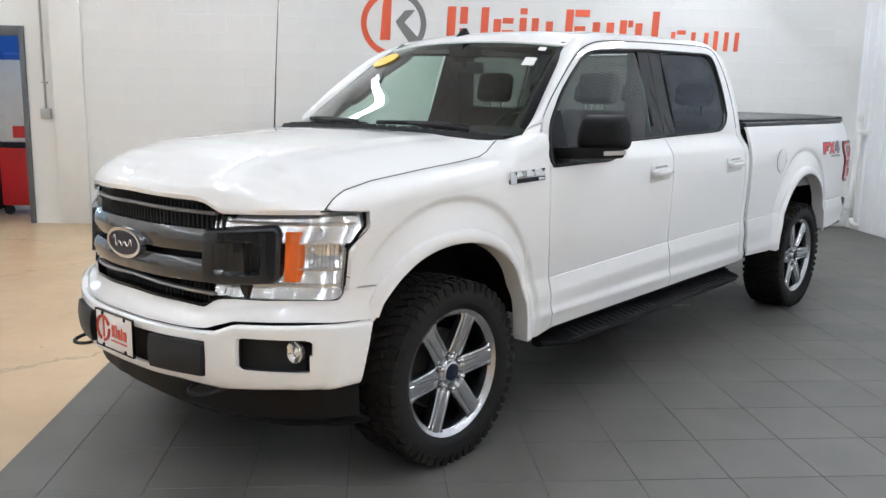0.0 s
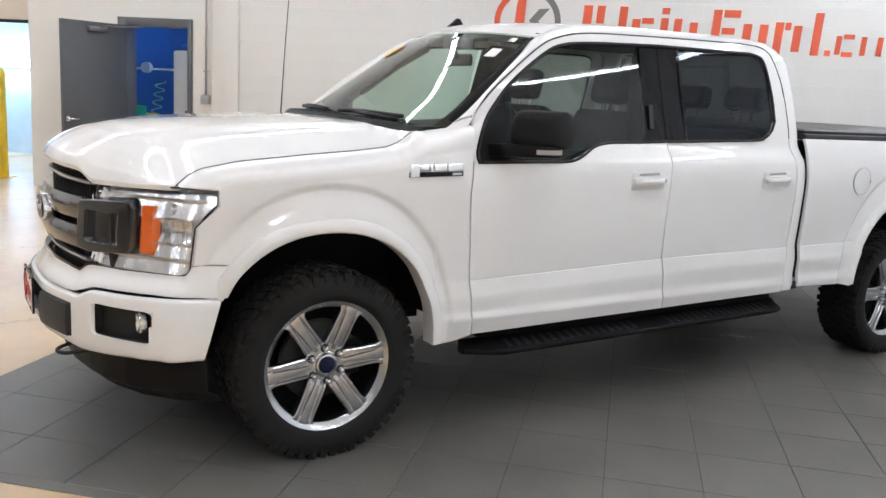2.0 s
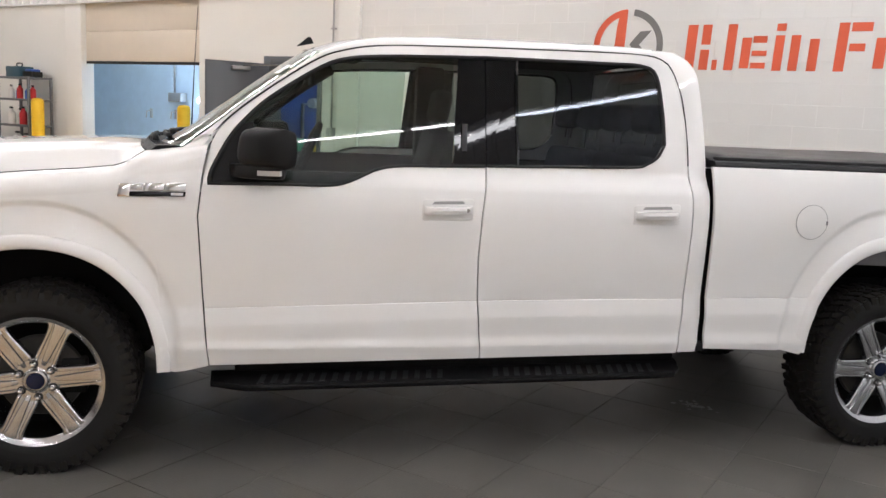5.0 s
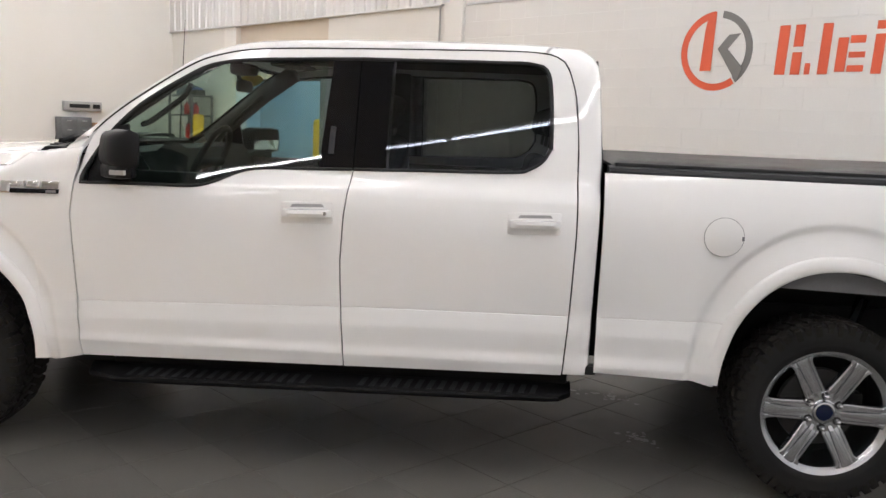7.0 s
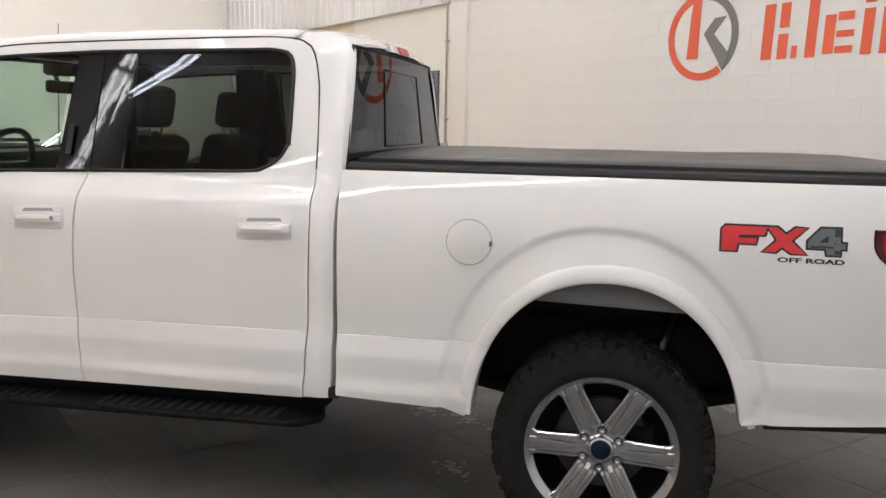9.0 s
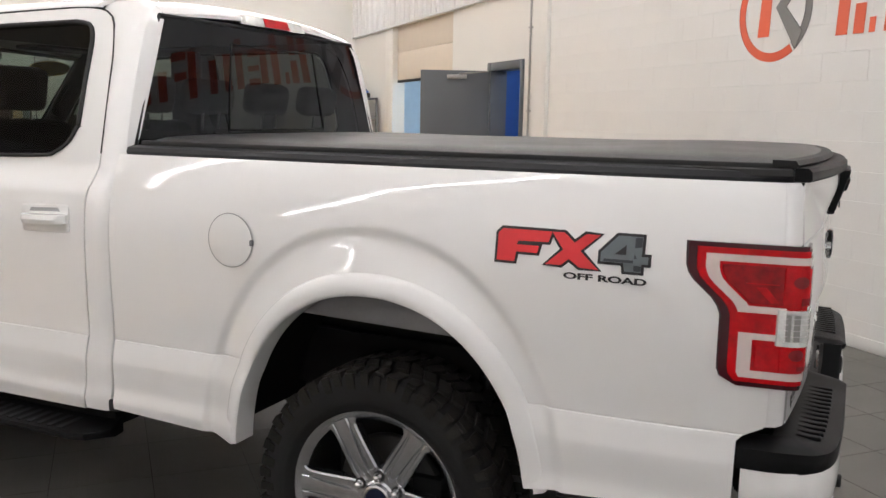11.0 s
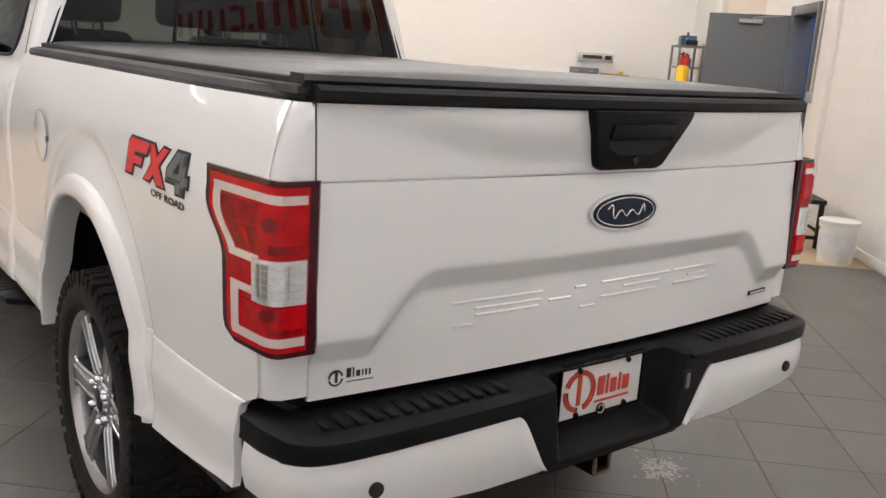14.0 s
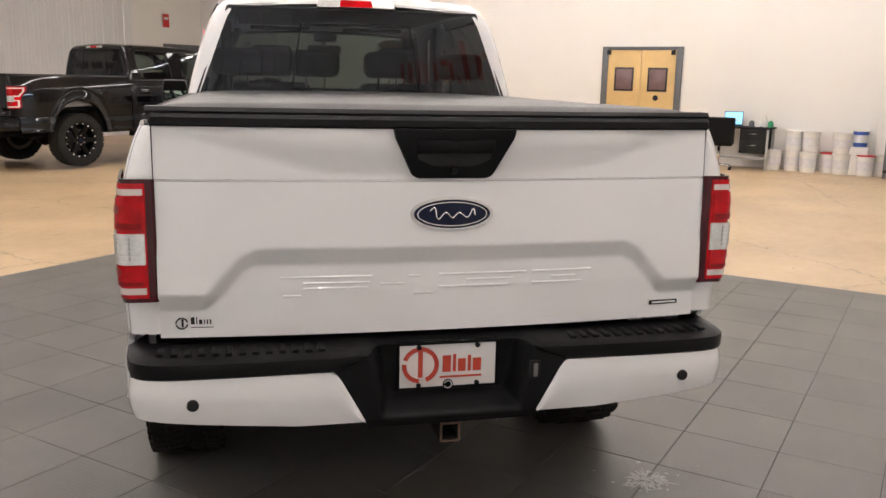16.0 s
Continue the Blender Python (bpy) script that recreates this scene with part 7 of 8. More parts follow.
# (start, end, foot, top) of each bar; tall bars and short bars alternate as the strokes of the sign do
SIGN_BARS = ((1.135, 1.235, 0, 0.445), (1.285, 1.375, 0, 0.20), (1.285, 1.375, 0.25, 0.445), (1.415, 1.465, 0, 0.10), (1.535, 1.625, 0, 0.445), (1.685, 1.775, 0.02, 0.315), (1.79, 1.93, 0.02, 0.075), (1.79, 1.93, 0.14, 0.19), (1.79, 1.92, 0.265, 0.33),
             (1.995, 2.08, 0, 0.335), (1.995, 2.08, 0.375, 0.445), (2.14, 2.225, 0, 0.335), (2.31, 2.395, 0, 0.30), (2.545, 2.635, 0, 0.445), (2.655, 2.83, 0.365, 0.445), (2.655, 2.79, 0.185, 0.255), (2.875, 2.965, 0.03, 0.305), (3.045, 3.135, 0.03, 0.305),
             (3.205, 3.29, 0, 0.335), (3.305, 3.365, 0.255, 0.335), (3.395, 3.48, 0.03, 0.305), (3.595, 3.68, 0, 0.445), (3.74, 3.80, 0, 0.06), (3.84, 3.895, 0.02, 0.215), (3.91, 4.02, 0.0, 0.05), (3.91, 4.02, 0.185, 0.235), (4.09, 4.145, 0.02, 0.215), (4.25, 4.305, 0.02, 0.215),
             (4.37, 4.425, 0, 0.235), (4.50, 4.555, 0, 0.225), (4.63, 4.685, 0, 0.225))
for x0, x1, z0, z1 in SIGN_BARS:
    part("sign_bar", prism([(x0 + 0.045 * z0, 0, z0), (x1 + 0.045 * z0, 0, z0), (x1 + 0.045 * z1, 0, z1), (x0 + 0.045 * z1, 0, z1)], (0, -0.004, 0), bevel=0.0012, seg=1), ORANGE_RED, row)

LOW_X, LOW_Z = 4.34, 3.17
# ceiling lights in rows that run towards the sign wall
fx = thing("ceiling_light", pose(0, 0, 0), "white twin-tube strip light on ceiling", "ceiling light", "ceiling lights")
part("housing", box(-0.07, 0.07, -1.2, 1.2, TOP - 0.09, TOP - 0.03, bevel=0.008), METAL_WHITE, fx)
for s in (1, -1):
    part("tube", sweep([(s * 0.04, -1.17, TOP - 0.115), (s * 0.04, 1.17, TOP - 0.115)], 0.019, 8), TUBE, fx)
spots = [(x, y) for x in (-9.0, -5.2, -1.4, 2.4) for y in (-7.8, -5.3, -2.8, -0.3, 2.2, 4.7) if not (x == -9.0 and y < -6) and not (y < -7 and x not in (-5.2, -1.4, 2.4))]
for k, (x, y) in enumerate(spots):
    if k == 0:
        fx.matrix_world = pose(x, y, 0)
    else:
        copy_thing(fx, pose(x, y, 0))

# one run of the same lights hangs lower, on rods
hf = thing("hanging_light", pose(LOW_X, -5.3, LOW_Z), "white single-tube strip light hung on rods", "ceiling light", "hanging lights")
part("housing", box(-0.05, 0.05, -1.2, 1.2, 0.032, 0.085, bevel=0.008), METAL_WHITE, hf)
part("tube", sweep([(0, -1.19, 0), (0, 1.19, 0)], 0.026, 10), LOW_TUBE, hf)
for s in (1, -1):
    part("rod", sweep([(0, s * 0.9, 0.08), (0, s * 0.9, TOP - LOW_Z)], 0.006, 6), CONDUIT, hf)
for y in (-2.8, -0.3, 2.2, 4.7):
    copy_thing(hf, pose(LOW_X, y, LOW_Z))

# wash bay behind the doors
structure("bay_wall_back", box(WEST - 3, -1.5, 9.9, 10.1, FLOOR_Z, 4.0), BAY_WALL, "pale blue-lit bay wall", flat=True)
structure("bay_wall_side", box(-5.95, -5.80, NORTH + 0.2, 9.9, FLOOR_Z, 4.0), BAY_WALL, "pale bay side wall", flat=True)
structure("bay_wall_end", box(WEST - 3.1, WEST - 3, NORTH + 0.2, 9.9, FLOOR_Z, 4.0), BAY_WALL, "pale bay end wall", flat=True)
structure("bay_ceiling", box(WEST - 3, -1.5, NORTH + 0.2, 10.1, 4.0, 4.1), CEIL, "white bay ceiling", flat=True)
structure("blue_wall", box(-5.79, -1.7, 9.2, 9.35, FLOOR_Z, 4.0), BLUE_WALL, "dark blue painted room wall", flat=True)
structure("blue_wall_end", box(-1.7, -1.5, NORTH + 0.2, 9.35, FLOOR_Z, 4.0), BLUE_WALL, "dark blue painted room wall", flat=True)
structure("blue_wall_side", box(-5.79, -5.70, NORTH + 0.2, 9.2, FLOOR_Z, 4.0), BLUE_WALL, "dark blue painted room wall", flat=True)
bt = thing("bay_light", pose(-9.15, 9.82, 1.62), "bright fluorescent wall light in wash bay", "light")
part("tube", sweep([(-0.95, -0.05, 0), (0.95, -0.05, 0)], 0.06, 10), BAY_TUBE, bt)
part("backplate", box(-1.0, 1.0, 0.02, 0.06, -0.09, 0.09, bevel=0.01), METAL_WHITE, bt)
# two ceiling tubes out of view, added to light the bay and blue room
bt2 = thing("bay_light", pose(-8.5, 8.2, 3.9), "bright fluorescent ceiling light in wash bay", "light")
part("tube", sweep([(-2.2, 0, 0), (2.2, 0, 0)], 0.05, 10), BAY_TUBE, bt2)
part("housing", box(-2.25, 2.25, -0.08, 0.08, 0.04, 0.095, bevel=0.01), METAL_WHITE, bt2)
bt3 = thing("bay_light", pose(-3.6, 8.0, 3.9), "fluorescent ceiling light in blue room", "light")
part("tube", sweep([(-1.2, 0, 0), (1.2, 0, 0)], 0.06, 8), BAY_TUBE, bt3)
part("housing", box(-1.25, 1.25, -0.08, 0.08, 0.065, 0.1, bevel=0.01), METAL_WHITE, bt3)


# ---- things along the walls ----
def bollard(x, y):
    b = thing("bollard", pose(x, y, FLOOR_Z), "yellow steel guard post beside overhead door", "bollard", "guard posts")
    part("post", lathe([(0.0, 0.0), (0.10, 0.0), (0.10, 1.46), (0.095, 1.50), (0.07, 1.53), (0.0, 1.54)], "z", 28), YELLOW, b)
    part("foot_plate", box(-0.14, 0.14, -0.14, 0.14, 0.0, 0.012, bevel=0.003), YELLOW, b)


bollard(-9.38, 5.70)
bollard(-6.93, 6.62)

# tan double doors with rubber-edged windows
dd = thing("double_door", pose(WEST + 0.004, -0.725, FLOOR_Z), "tan swinging double doors in dark steel frame", "door", kind="structure")
for y0, y1, z0, z1 in ((-0.822, -0.70, 0, 2.25), (0.70, 0.822, 0, 2.25), (-0.70, 0.70, 2.185, 2.25)):
    part("frame", box(0.0, 0.06, y0, y1, z0, z1, bevel=0.004), FRAME_GREY, dd)
for s in (1, -1):
    part("door_leaf", box(0.012, 0.045, s * 0.004, s * 0.696, 0.01, 2.18, bevel=0.006), TAN_DOOR, dd)
    wl = bmesh.new()
    add_box(wl, 0.043, 0.052, s * 0.345 - 0.20, s * 0.345 + 0.20, 1.37, 1.84, bevel=0.004)
    part("window_gasket", wl, SEAL, dd)
    part("window_pane", box(0.050, 0.055, s * 0.345 - 0.165, s * 0.345 + 0.165, 1.405, 1.805, bevel=0.002), surface("window_reflecting", (0.16, 0.10, 0.10), 0.12, var=0.3, scale=5), dd, "dark reflecting window")
    part("hinge_cover", box(0.045, 0.075, s * 0.66 - 0.06, s * 0.66 + 0.02, 2.09, 2.18, bevel=0.005), SEAL, dd)
part("round_label", lathe([(0.0, 0.0), (0.055, 0.0), (0.055, 0.003), (0.0, 0.003)], "x", 24, None, (0.046, 0.33, 1.245)), SEAL, dd)


def bucket(x, y, z, lid, r=0.15, h=0.37, body=BUCKET_WHITE, label="white plastic bucket with lid"):
    b = thing("bucket", pose(x, y, z), label, "bucket", "buckets by the wall")
    part("body", lathe([(0.0, 0.0), (r * 0.86, 0.0), (r * 0.88, 0.01), (r * 0.97, h - 0.06), (r * 1.03, h - 0.06), (r * 1.03, h - 0.045), (r * 0.98, h - 0.045), (r, h - 0.015), (0.0, h - 0.015)], "z", 28), body, b)
    part("lid", lathe([(0.0, h - 0.015), (r * 1.04, h - 0.028), (r * 1.05, h - 0.005), (r * 1.0, h), (r * 0.92, h - 0.006), (0.0, h - 0.006)], "z", 28), lid, b)
    part("bail", sweep(spline([(0, -r * 1.03, h - 0.07), (r * 0.95, 0.0, h * 0.45), (0, r * 1.03, h - 0.07)], 16), 0.004, 6), DULL_METAL, b)
    part("paper_label", lathe([(r * 0.935, h * 0.25), (r * 0.955, h * 0.25 + 0.001), (r * 0.972, h * 0.7), (r * 0.95, h * 0.7)], "z", 28), surface("bucket_label", (0.70, 0.69, 0.70), 0.5, var=0.12, scale=14), b)


gz = FLOOR_Z
bx = WEST + 0.25
for y, z, lid, dx in ((1.99, 0, BUCKET_WHITE, 0.10), (2.32, 0, BUCKET_WHITE, 0.0), (2.32, 0.37, BUCKET_WHITE, 0.0), (2.60, 0, BUCKET_WHITE, 0.12), (2.62, 0.37, BUCKET_WHITE, 0.06), (2.93, 0, BUCKET_RED, -0.02), (3.15, 0, BUCKET_WHITE, 0.12), (3.14, 0.37, BUCKET_WHITE, 0.12), (3.55, 0, BUCKET_RED, 0.12), (3.80, 0, BUCKET_WHITE, -0.04)):
    red = lid is BUCKET_RED
    bucket(bx + dx, y, gz + z, lid, label="white plastic bucket with red lid" if red else "white plastic bucket with white lid")
bucket(bx - 0.02, 3.42, gz + 0.50, BUCKET_WHITE, 0.13, 0.30, BUCKET_BLUE, "blue plastic jug with white cap standing on crate")
cr = thing("crate", pose(bx - 0.02, 3.42, gz), "white plastic crate under the blue jug", "crate")
part("body", box(-0.15, 0.15, -0.15, 0.15, 0.0, 0.50, bevel=0.012), BUCKET_WHITE, cr)
part("rim", box(-0.16, 0.16, -0.16, 0.16, 0.455, 0.475, bevel=0.004), BUCKET_WHITE, cr)
bd = thing("board", pose(WEST + 0.10, 3.79, gz), "white board leaning on the wall", "board")
part("sheet", box(-0.01, 0.01, -0.14, 0.14, 0.0, 1.0, bevel=0.003, turn=Matrix.Rotation(radians(-6), 4, "Y")), BUCKET_WHITE, bd)
part("edge", box(-0.013, 0.013, 0.13, 0.145, 0.0, 1.0, bevel=0.002, turn=Matrix.Rotation(radians(-6), 4, "Y")), LINER, bd)
bucket(-1.42, 5.86, gz, BUCKET_WHITE, 0.155, 0.36, label="white plastic bucket beside the bench")

# desk with laptop and office chair
dk = thing("desk", pose(WEST + 0.38, 1.41, gz), "black and steel desk with two drawers", "desk")
part("top", box(-0.33, 0.33, -0.62, 0.55, 0.745, 0.775, bevel=0.006), DASH, dk)
for y in (-0.58, 0.51):
    for x in (-0.29, 0.29):
        part("leg", box(x - 0.02, x + 0.02, y - 0.02, y + 0.02, 0.0, 0.745, bevel=0.004), CONDUIT, dk)
part("drawer_unit", box(-0.30, 0.30, 0.02, 0.48, 0.30, 0.744, bevel=0.006), SEAL, dk)
for z in (0.33, 0.54):
    d = part("drawer", box(0.300, 0.316, 0.03, 0.47, z, z + 0.19, bevel=0.004), SEAL, dk)
    part("drawer_pull", sweep([(0.33, 0.18, z + 0.12), (0.33, 0.32, z + 0.12)], 0.008, 8), CHROME, dk)
part("stretcher", box(0.27, 0.31, -0.58, 0.51, 0.20, 0.235, bevel=0.004), CONDUIT, dk)
lp = thing("laptop", pose(WEST + 0.36, 1.22, gz + 0.775, 0, 0, 8), "open laptop with bright blue screen", "laptop")
part("base", box(-0.12, 0.12, -0.17, 0.17, 0.0, 0.018, bevel=0.004), SEAL, lp)
sc = part("lid", box(-0.13, -0.12, -0.17, 0.17, 0.015, 0.27, bevel=0.003), SEAL, lp)
part("screen", box(-0.1195, -0.1185, -0.158, 0.158, 0.03, 0.255), SCREEN, lp)
for z, y1 in ((0.19, 0.12), (0.13, 0.10), (0.09, 0.14)):
    part("screen_line", box(-0.1184, -0.1180, -0.14, y1, z, z + 0.02), PLATE_WHITE, lp)
oc = thing("office_chair", pose(WEST + 0.95, 1.13, gz, 0, 0, -80), "black upholstered office chair", "chair")
part("seat", box(-0.24, 0.24, -0.24, 0.24, 0.44, 0.53, bevel=0.035, seg=3), CLOTH, oc)
part("backrest", box(-0.26, 0.26, 0.19, 0.27, 0.46, 0.96, bevel=0.045, seg=3), CLOTH, oc)
part("column", sweep([(0, 0, 0.09), (0, 0, 0.45)], 0.025, 10), CHROME, oc)
for k in range(5):
    a = 2 * math.pi * k / 5
    part("foot", sweep([(0, 0, 0.10), (0.27 * math.cos(a), 0.27 * math.sin(a), 0.07)], [0.02, 0.014], 8), CHROME, oc)
    part("caster", lathe([(0.0, -0.02), (0.028, -0.02), (0.028, 0.02), (0.0, 0.02)], "y", 12, None, (0.27 * math.cos(a), 0.27 * math.sin(a), 0.028)), SEAL, oc)
for y, r, h, mt, lab in ((0.60, 0.05, 0.10, YELLOW, "yellow plastic tub on desk"), (1.50, 0.05, 0.16, BUCKET_WHITE, "white spray bottle on desk"), (1.62, 0.045, 0.20, BUCKET_WHITE, "white spray bottle on desk"), (1.72, 0.05, 0.13, GREEN, "green bottle on desk"), (1.38, 0.05, 0.12, STEEL_GREY, "grey tin on desk")):
    bo = thing("bottle", pose(WEST + 0.30, y + 0.17, gz + 0.775), lab, "bottle", "bottles on the desk")
    part("body", lathe([(0.0, 0.0), (r, 0.0), (r, h * 0.7), (r * 0.4, h * 0.88), (r * 0.3, h)], "z", 18), mt, bo)
    part("cap", lathe([(0.0, h - 0.004), (r * 0.36, h - 0.004), (r * 0.36, h + 0.04), (0.0, h + 0.045)], "z", 14), BUCKET_WHITE, bo)

# workbench with drawers on top and boxes below
wb = thing("workbench", pose(WEST + 0.34, 4.40, gz), "dark steel workbench with lower shelf", "workbench")
part("top", box(-0.32, 0.32, -0.55, 0.52, 0.86, 0.90, bevel=0.006), STEEL_GREY, wb)
part("back_shelf", box(-0.32, 0.0, -0.55, 0.52, 1.00, 1.03, bevel=0.004), STEEL_GREY, wb)
part("lower_shelf", box(-0.32, 0.32, -0.55, 0.52, 0.10, 0.14, bevel=0.006), SEAL, wb)
part("back_sheet", box(-0.325, -0.315, -0.54, 0.51, 0.10, 1.0), SEAL, wb)
for x in (-0.29, 0.29):
    for y in (-0.53, 0.50):
        part("leg", box(x - 0.025, x + 0.025, y - 0.025, y + 0.025, 0.0, 1.0 if x < 0 else 0.86, bevel=0.004), STEEL_GREY, wb)
ch = thing("drawer_cabinet", pose(WEST + 0.20, 4.12, gz + 1.03), "grey steel drawer cabinet on workbench shelf", "cabinet")
part("case", box(-0.16, 0.16, -0.27, 0.27, 0.0, 0.35, bevel=0.006), STEEL_GREY, ch)
for y in (-0.135, 0.135):
    for z in (0.02, 0.185):
        part("drawer", box(0.158, 0.168, y - 0.125, y + 0.125, z, z + 0.15, bevel=0.004), STEEL_GREY, ch)
        part("drawer_pull", sweep([(0.176, y - 0.04, z + 0.10), (0.176, y + 0.04, z + 0.10)], 0.006, 6), CONDUIT, ch)
for x, y, z, w, h, lab in ((0.0, 4.70, 1.03, 0.26, 0.26, "brown cardboard box on workbench shelf"), (0.10, 4.12, 0.14, 0.24, 0.46, "tall brown cardboard box under workbench"), (0.10, 4.66, 0.14, 0.24, 0.30, "open brown cardboard box under workbench")):
    cb = thing("cardboard_box", pose(WEST + 0.22 + x, y, gz + z), lab, "box", "boxes at the bench")
    part("carton", box(-0.17, 0.17, -w, w, 0.0, h, bevel=0.004), CARDBOARD, cb)
    part("tape", box(-0.03, 0.03, -w, w, h, h + 0.002), surface("tape", (0.5, 0.34, 0.2), 0.3, var=0.1), cb)
yt = thing("tape_roll", pose(WEST + 0.25, 4.84, gz + 1.292), "yellow tape roll on cardboard box", "tape")
part("roll", lathe([(0.03, 0.0), (0.05, 0.0), (0.05, 0.05), (0.03, 0.05), (0.03, 0.0)], "z", 20), YELLOW, yt)
tt = thing("tool_tray", pose(WEST + 0.42, 4.35, gz + 0.90), "dark tray of tools on workbench", "tray")
part("tray", box(-0.14, 0.14, -0.35, 0.10, 0.0, 0.05, bevel=0.008), SEAL, tt)
part("lid", box(-0.10, 0.10, 0.12, 0.40, 0.0, 0.06, bevel=0.01), STEEL_GREY, tt)

# wall heater
wh = thing("wall_heater", pose(WEST + 0.004, 4.33, 1.57), "long white electric wall heater", "heater")
part("case", box(0.0, 0.12, -0.34, 0.34, -0.085, 0.085, bevel=0.012), CONDUIT, wh)
part("grille_opening", box(0.118, 0.124, -0.25, 0.12, -0.035, 0.035, bevel=0.004), SEAL, wh)
part("knob_plate", box(0.118, 0.124, 0.17, 0.30, -0.04, 0.04, bevel=0.012), SEAL, wh)

# big white drum, shelf with gear
dr = thing("drum", pose(WEST + 0.42, 5.22, gz), "large off-white plastic drum", "drum")
part("body", lathe([(0.0, 0.0), (0.27, 0.0), (0.30, 0.04), (0.31, 0.30), (0.30, 0.32), (0.31, 0.34), (0.31, 0.60), (0.30, 0.62), (0.305, 0.64), (0.29, 0.86), (0.27, 0.89), (0.0, 0.89)], "z", 36), surface("drum_plastic", (0.66, 0.58, 0.46), 0.45, var=0.12, scale=4), dr)
part("lid_ring", lathe([(0.26, 0.885), (0.285, 0.885), (0.285, 0.905), (0.26, 0.905), (0.26, 0.885)], "z", 36), BUCKET_WHITE, dr)
part("paper_label", lathe([(0.3125, 0.36), (0.3135, 0.36), (0.3135, 0.52), (0.3125, 0.52)], "z", 36), surface("drum_label", (0.62, 0.50, 0.46), 0.5, var=0.2, scale=12), dr)
bn = thing("waste_bin", pose(WEST + 0.32, 5.72, gz), "white waste bin with dark liner", "bin")
part("body", box(-0.18, 0.18, -0.13, 0.13, 0.0, 0.86, bevel=0.03), BUCKET_WHITE, bn)
part("liner", box(-0.19, 0.19, -0.14, 0.14, 0.82, 0.90, bevel=0.03), SEAL, bn)
sh = thing("steel_shelf", pose(WEST + 1.35, NORTH - 0.29, gz), "grey steel shelving rack with bottles and tools", "shelf")
for x in (-0.44, 0.44):
    for y in (-0.20, 0.20):
        part("post", box(x - 0.02, x + 0.02, y - 0.02, y + 0.02, 0.0, 1.88, bevel=0.003), STEEL_GREY, sh)
for z in (0.15, 0.60, 1.05, 1.48, 1.84):
    part("shelf_board", box(-0.45, 0.45, -0.21, 0.21, z, z + 0.035, bevel=0.004), STEEL_GREY, sh)
sx, sy2 = WEST + 1.35, NORTH - 0.29
for k, (x, z, r, h, mt, lab) in enumerate(((-0.30, 1.515, 0.05, 0.20, BUCKET_WHITE, "white bottle on shelf"), (-0.17, 1.515, 0.05, 0.17, BUCKET_BLUE, "blue bottle on shelf"), (-0.05, 1.515, 0.05, 0.22, RED_PLASTIC, "red bottle on shelf"), (0.10, 1.515, 0.06, 0.18, BUCKET_BLUE, "blue bottle on shelf"),
                                           (-0.32, 1.085, 0.07, 0.26, BUCKET_WHITE, "white jug on shelf"), (-0.15, 1.085, 0.07, 0.24, BUCKET_WHITE, "white jug on shelf"), (0.03, 1.085, 0.06, 0.27, RED_PLASTIC, "red jug on shelf"), (0.20, 1.085, 0.07, 0.22, STEEL_GREY, "grey tin on shelf"), (0.32, 1.515, 0.05, 0.2, RED_PLASTIC, "red bottle on shelf"),
                                           (-0.25, 0.635, 0.10, 0.30, BUCKET_WHITE, "white tub on shelf"), (0.10, 0.635, 0.10, 0.28, BUCKET_WHITE, "white tub on shelf"))):
    bo = thing("bottle", pose(sx + x, sy2 - 0.05 + 0.06 * (k % 2), gz + z), lab, "bottle", "bottles on the shelf")
    part("body", lathe([(0.0, 0.0), (r, 0.0), (r, h * 0.72), (r * 0.45, h * 0.9), (r * 0.35, h)], "z", 18), mt, bo)
    part("cap", lathe([(0.0, h - 0.004), (r * 0.4, h - 0.004), (r * 0.4, h + 0.025), (0.0, h + 0.028)], "z", 14), SEAL, bo)
tb = thing("tool_case", pose(sx - 0.12, sy2, gz + 1.875), "dark teal tool case with handle", "tool case")
part("case", box(-0.20, 0.20, -0.13, 0.13, 0.0, 0.17, bevel=0.012), surface("teal_plastic", (0.03, 0.08, 0.11), 0.5, var=0.1), tb)
part("handle", sweep(spline([(-0.07, 0, 0.165), (-0.07, 0, 0.22), (0.07, 0, 0.22), (0.07, 0, 0.165)], 14), 0.011, 8), SEAL, tb)
tb2 = thing("tool_case", pose(sx + 0.25, sy2, gz + 1.875), "blue power tool on shelf", "tool case")
part("case", box(-0.14, 0.14, -0.10, 0.10, 0.0, 0.09, bevel=0.02), SEAL, tb2)
part("cover", box(-0.10, 0.10, -0.08, 0.08, 0.09, 0.13, bevel=0.015), BUCKET_BLUE, tb2)

# low bench in front of the open doorway
lb = thing("step_bench", pose(-2.33, 5.70, gz), "low black steel step bench with dark top", "bench")
part("top", box(-0.42, 0.42, -0.20, 0.20, 0.40, 0.44, bevel=0.006), SEAL, lb)
for x in (-0.38, 0.38):
    for y in (-0.17, 0.17):
        part("leg", box(x - 0.02, x + 0.02, y - 0.02, y + 0.02, 0.0, 0.40, bevel=0.003), SEAL, lb)
    part("side_rail", box(x - 0.015, x + 0.015, -0.17, 0.17, 0.08, 0.11, bevel=0.003), SEAL, lb)
for y in (-0.17, 0.17):
    part("long_rail", box(-0.38, 0.38, y - 0.012, y + 0.012, 0.14, 0.165, bevel=0.003), SEAL, lb)

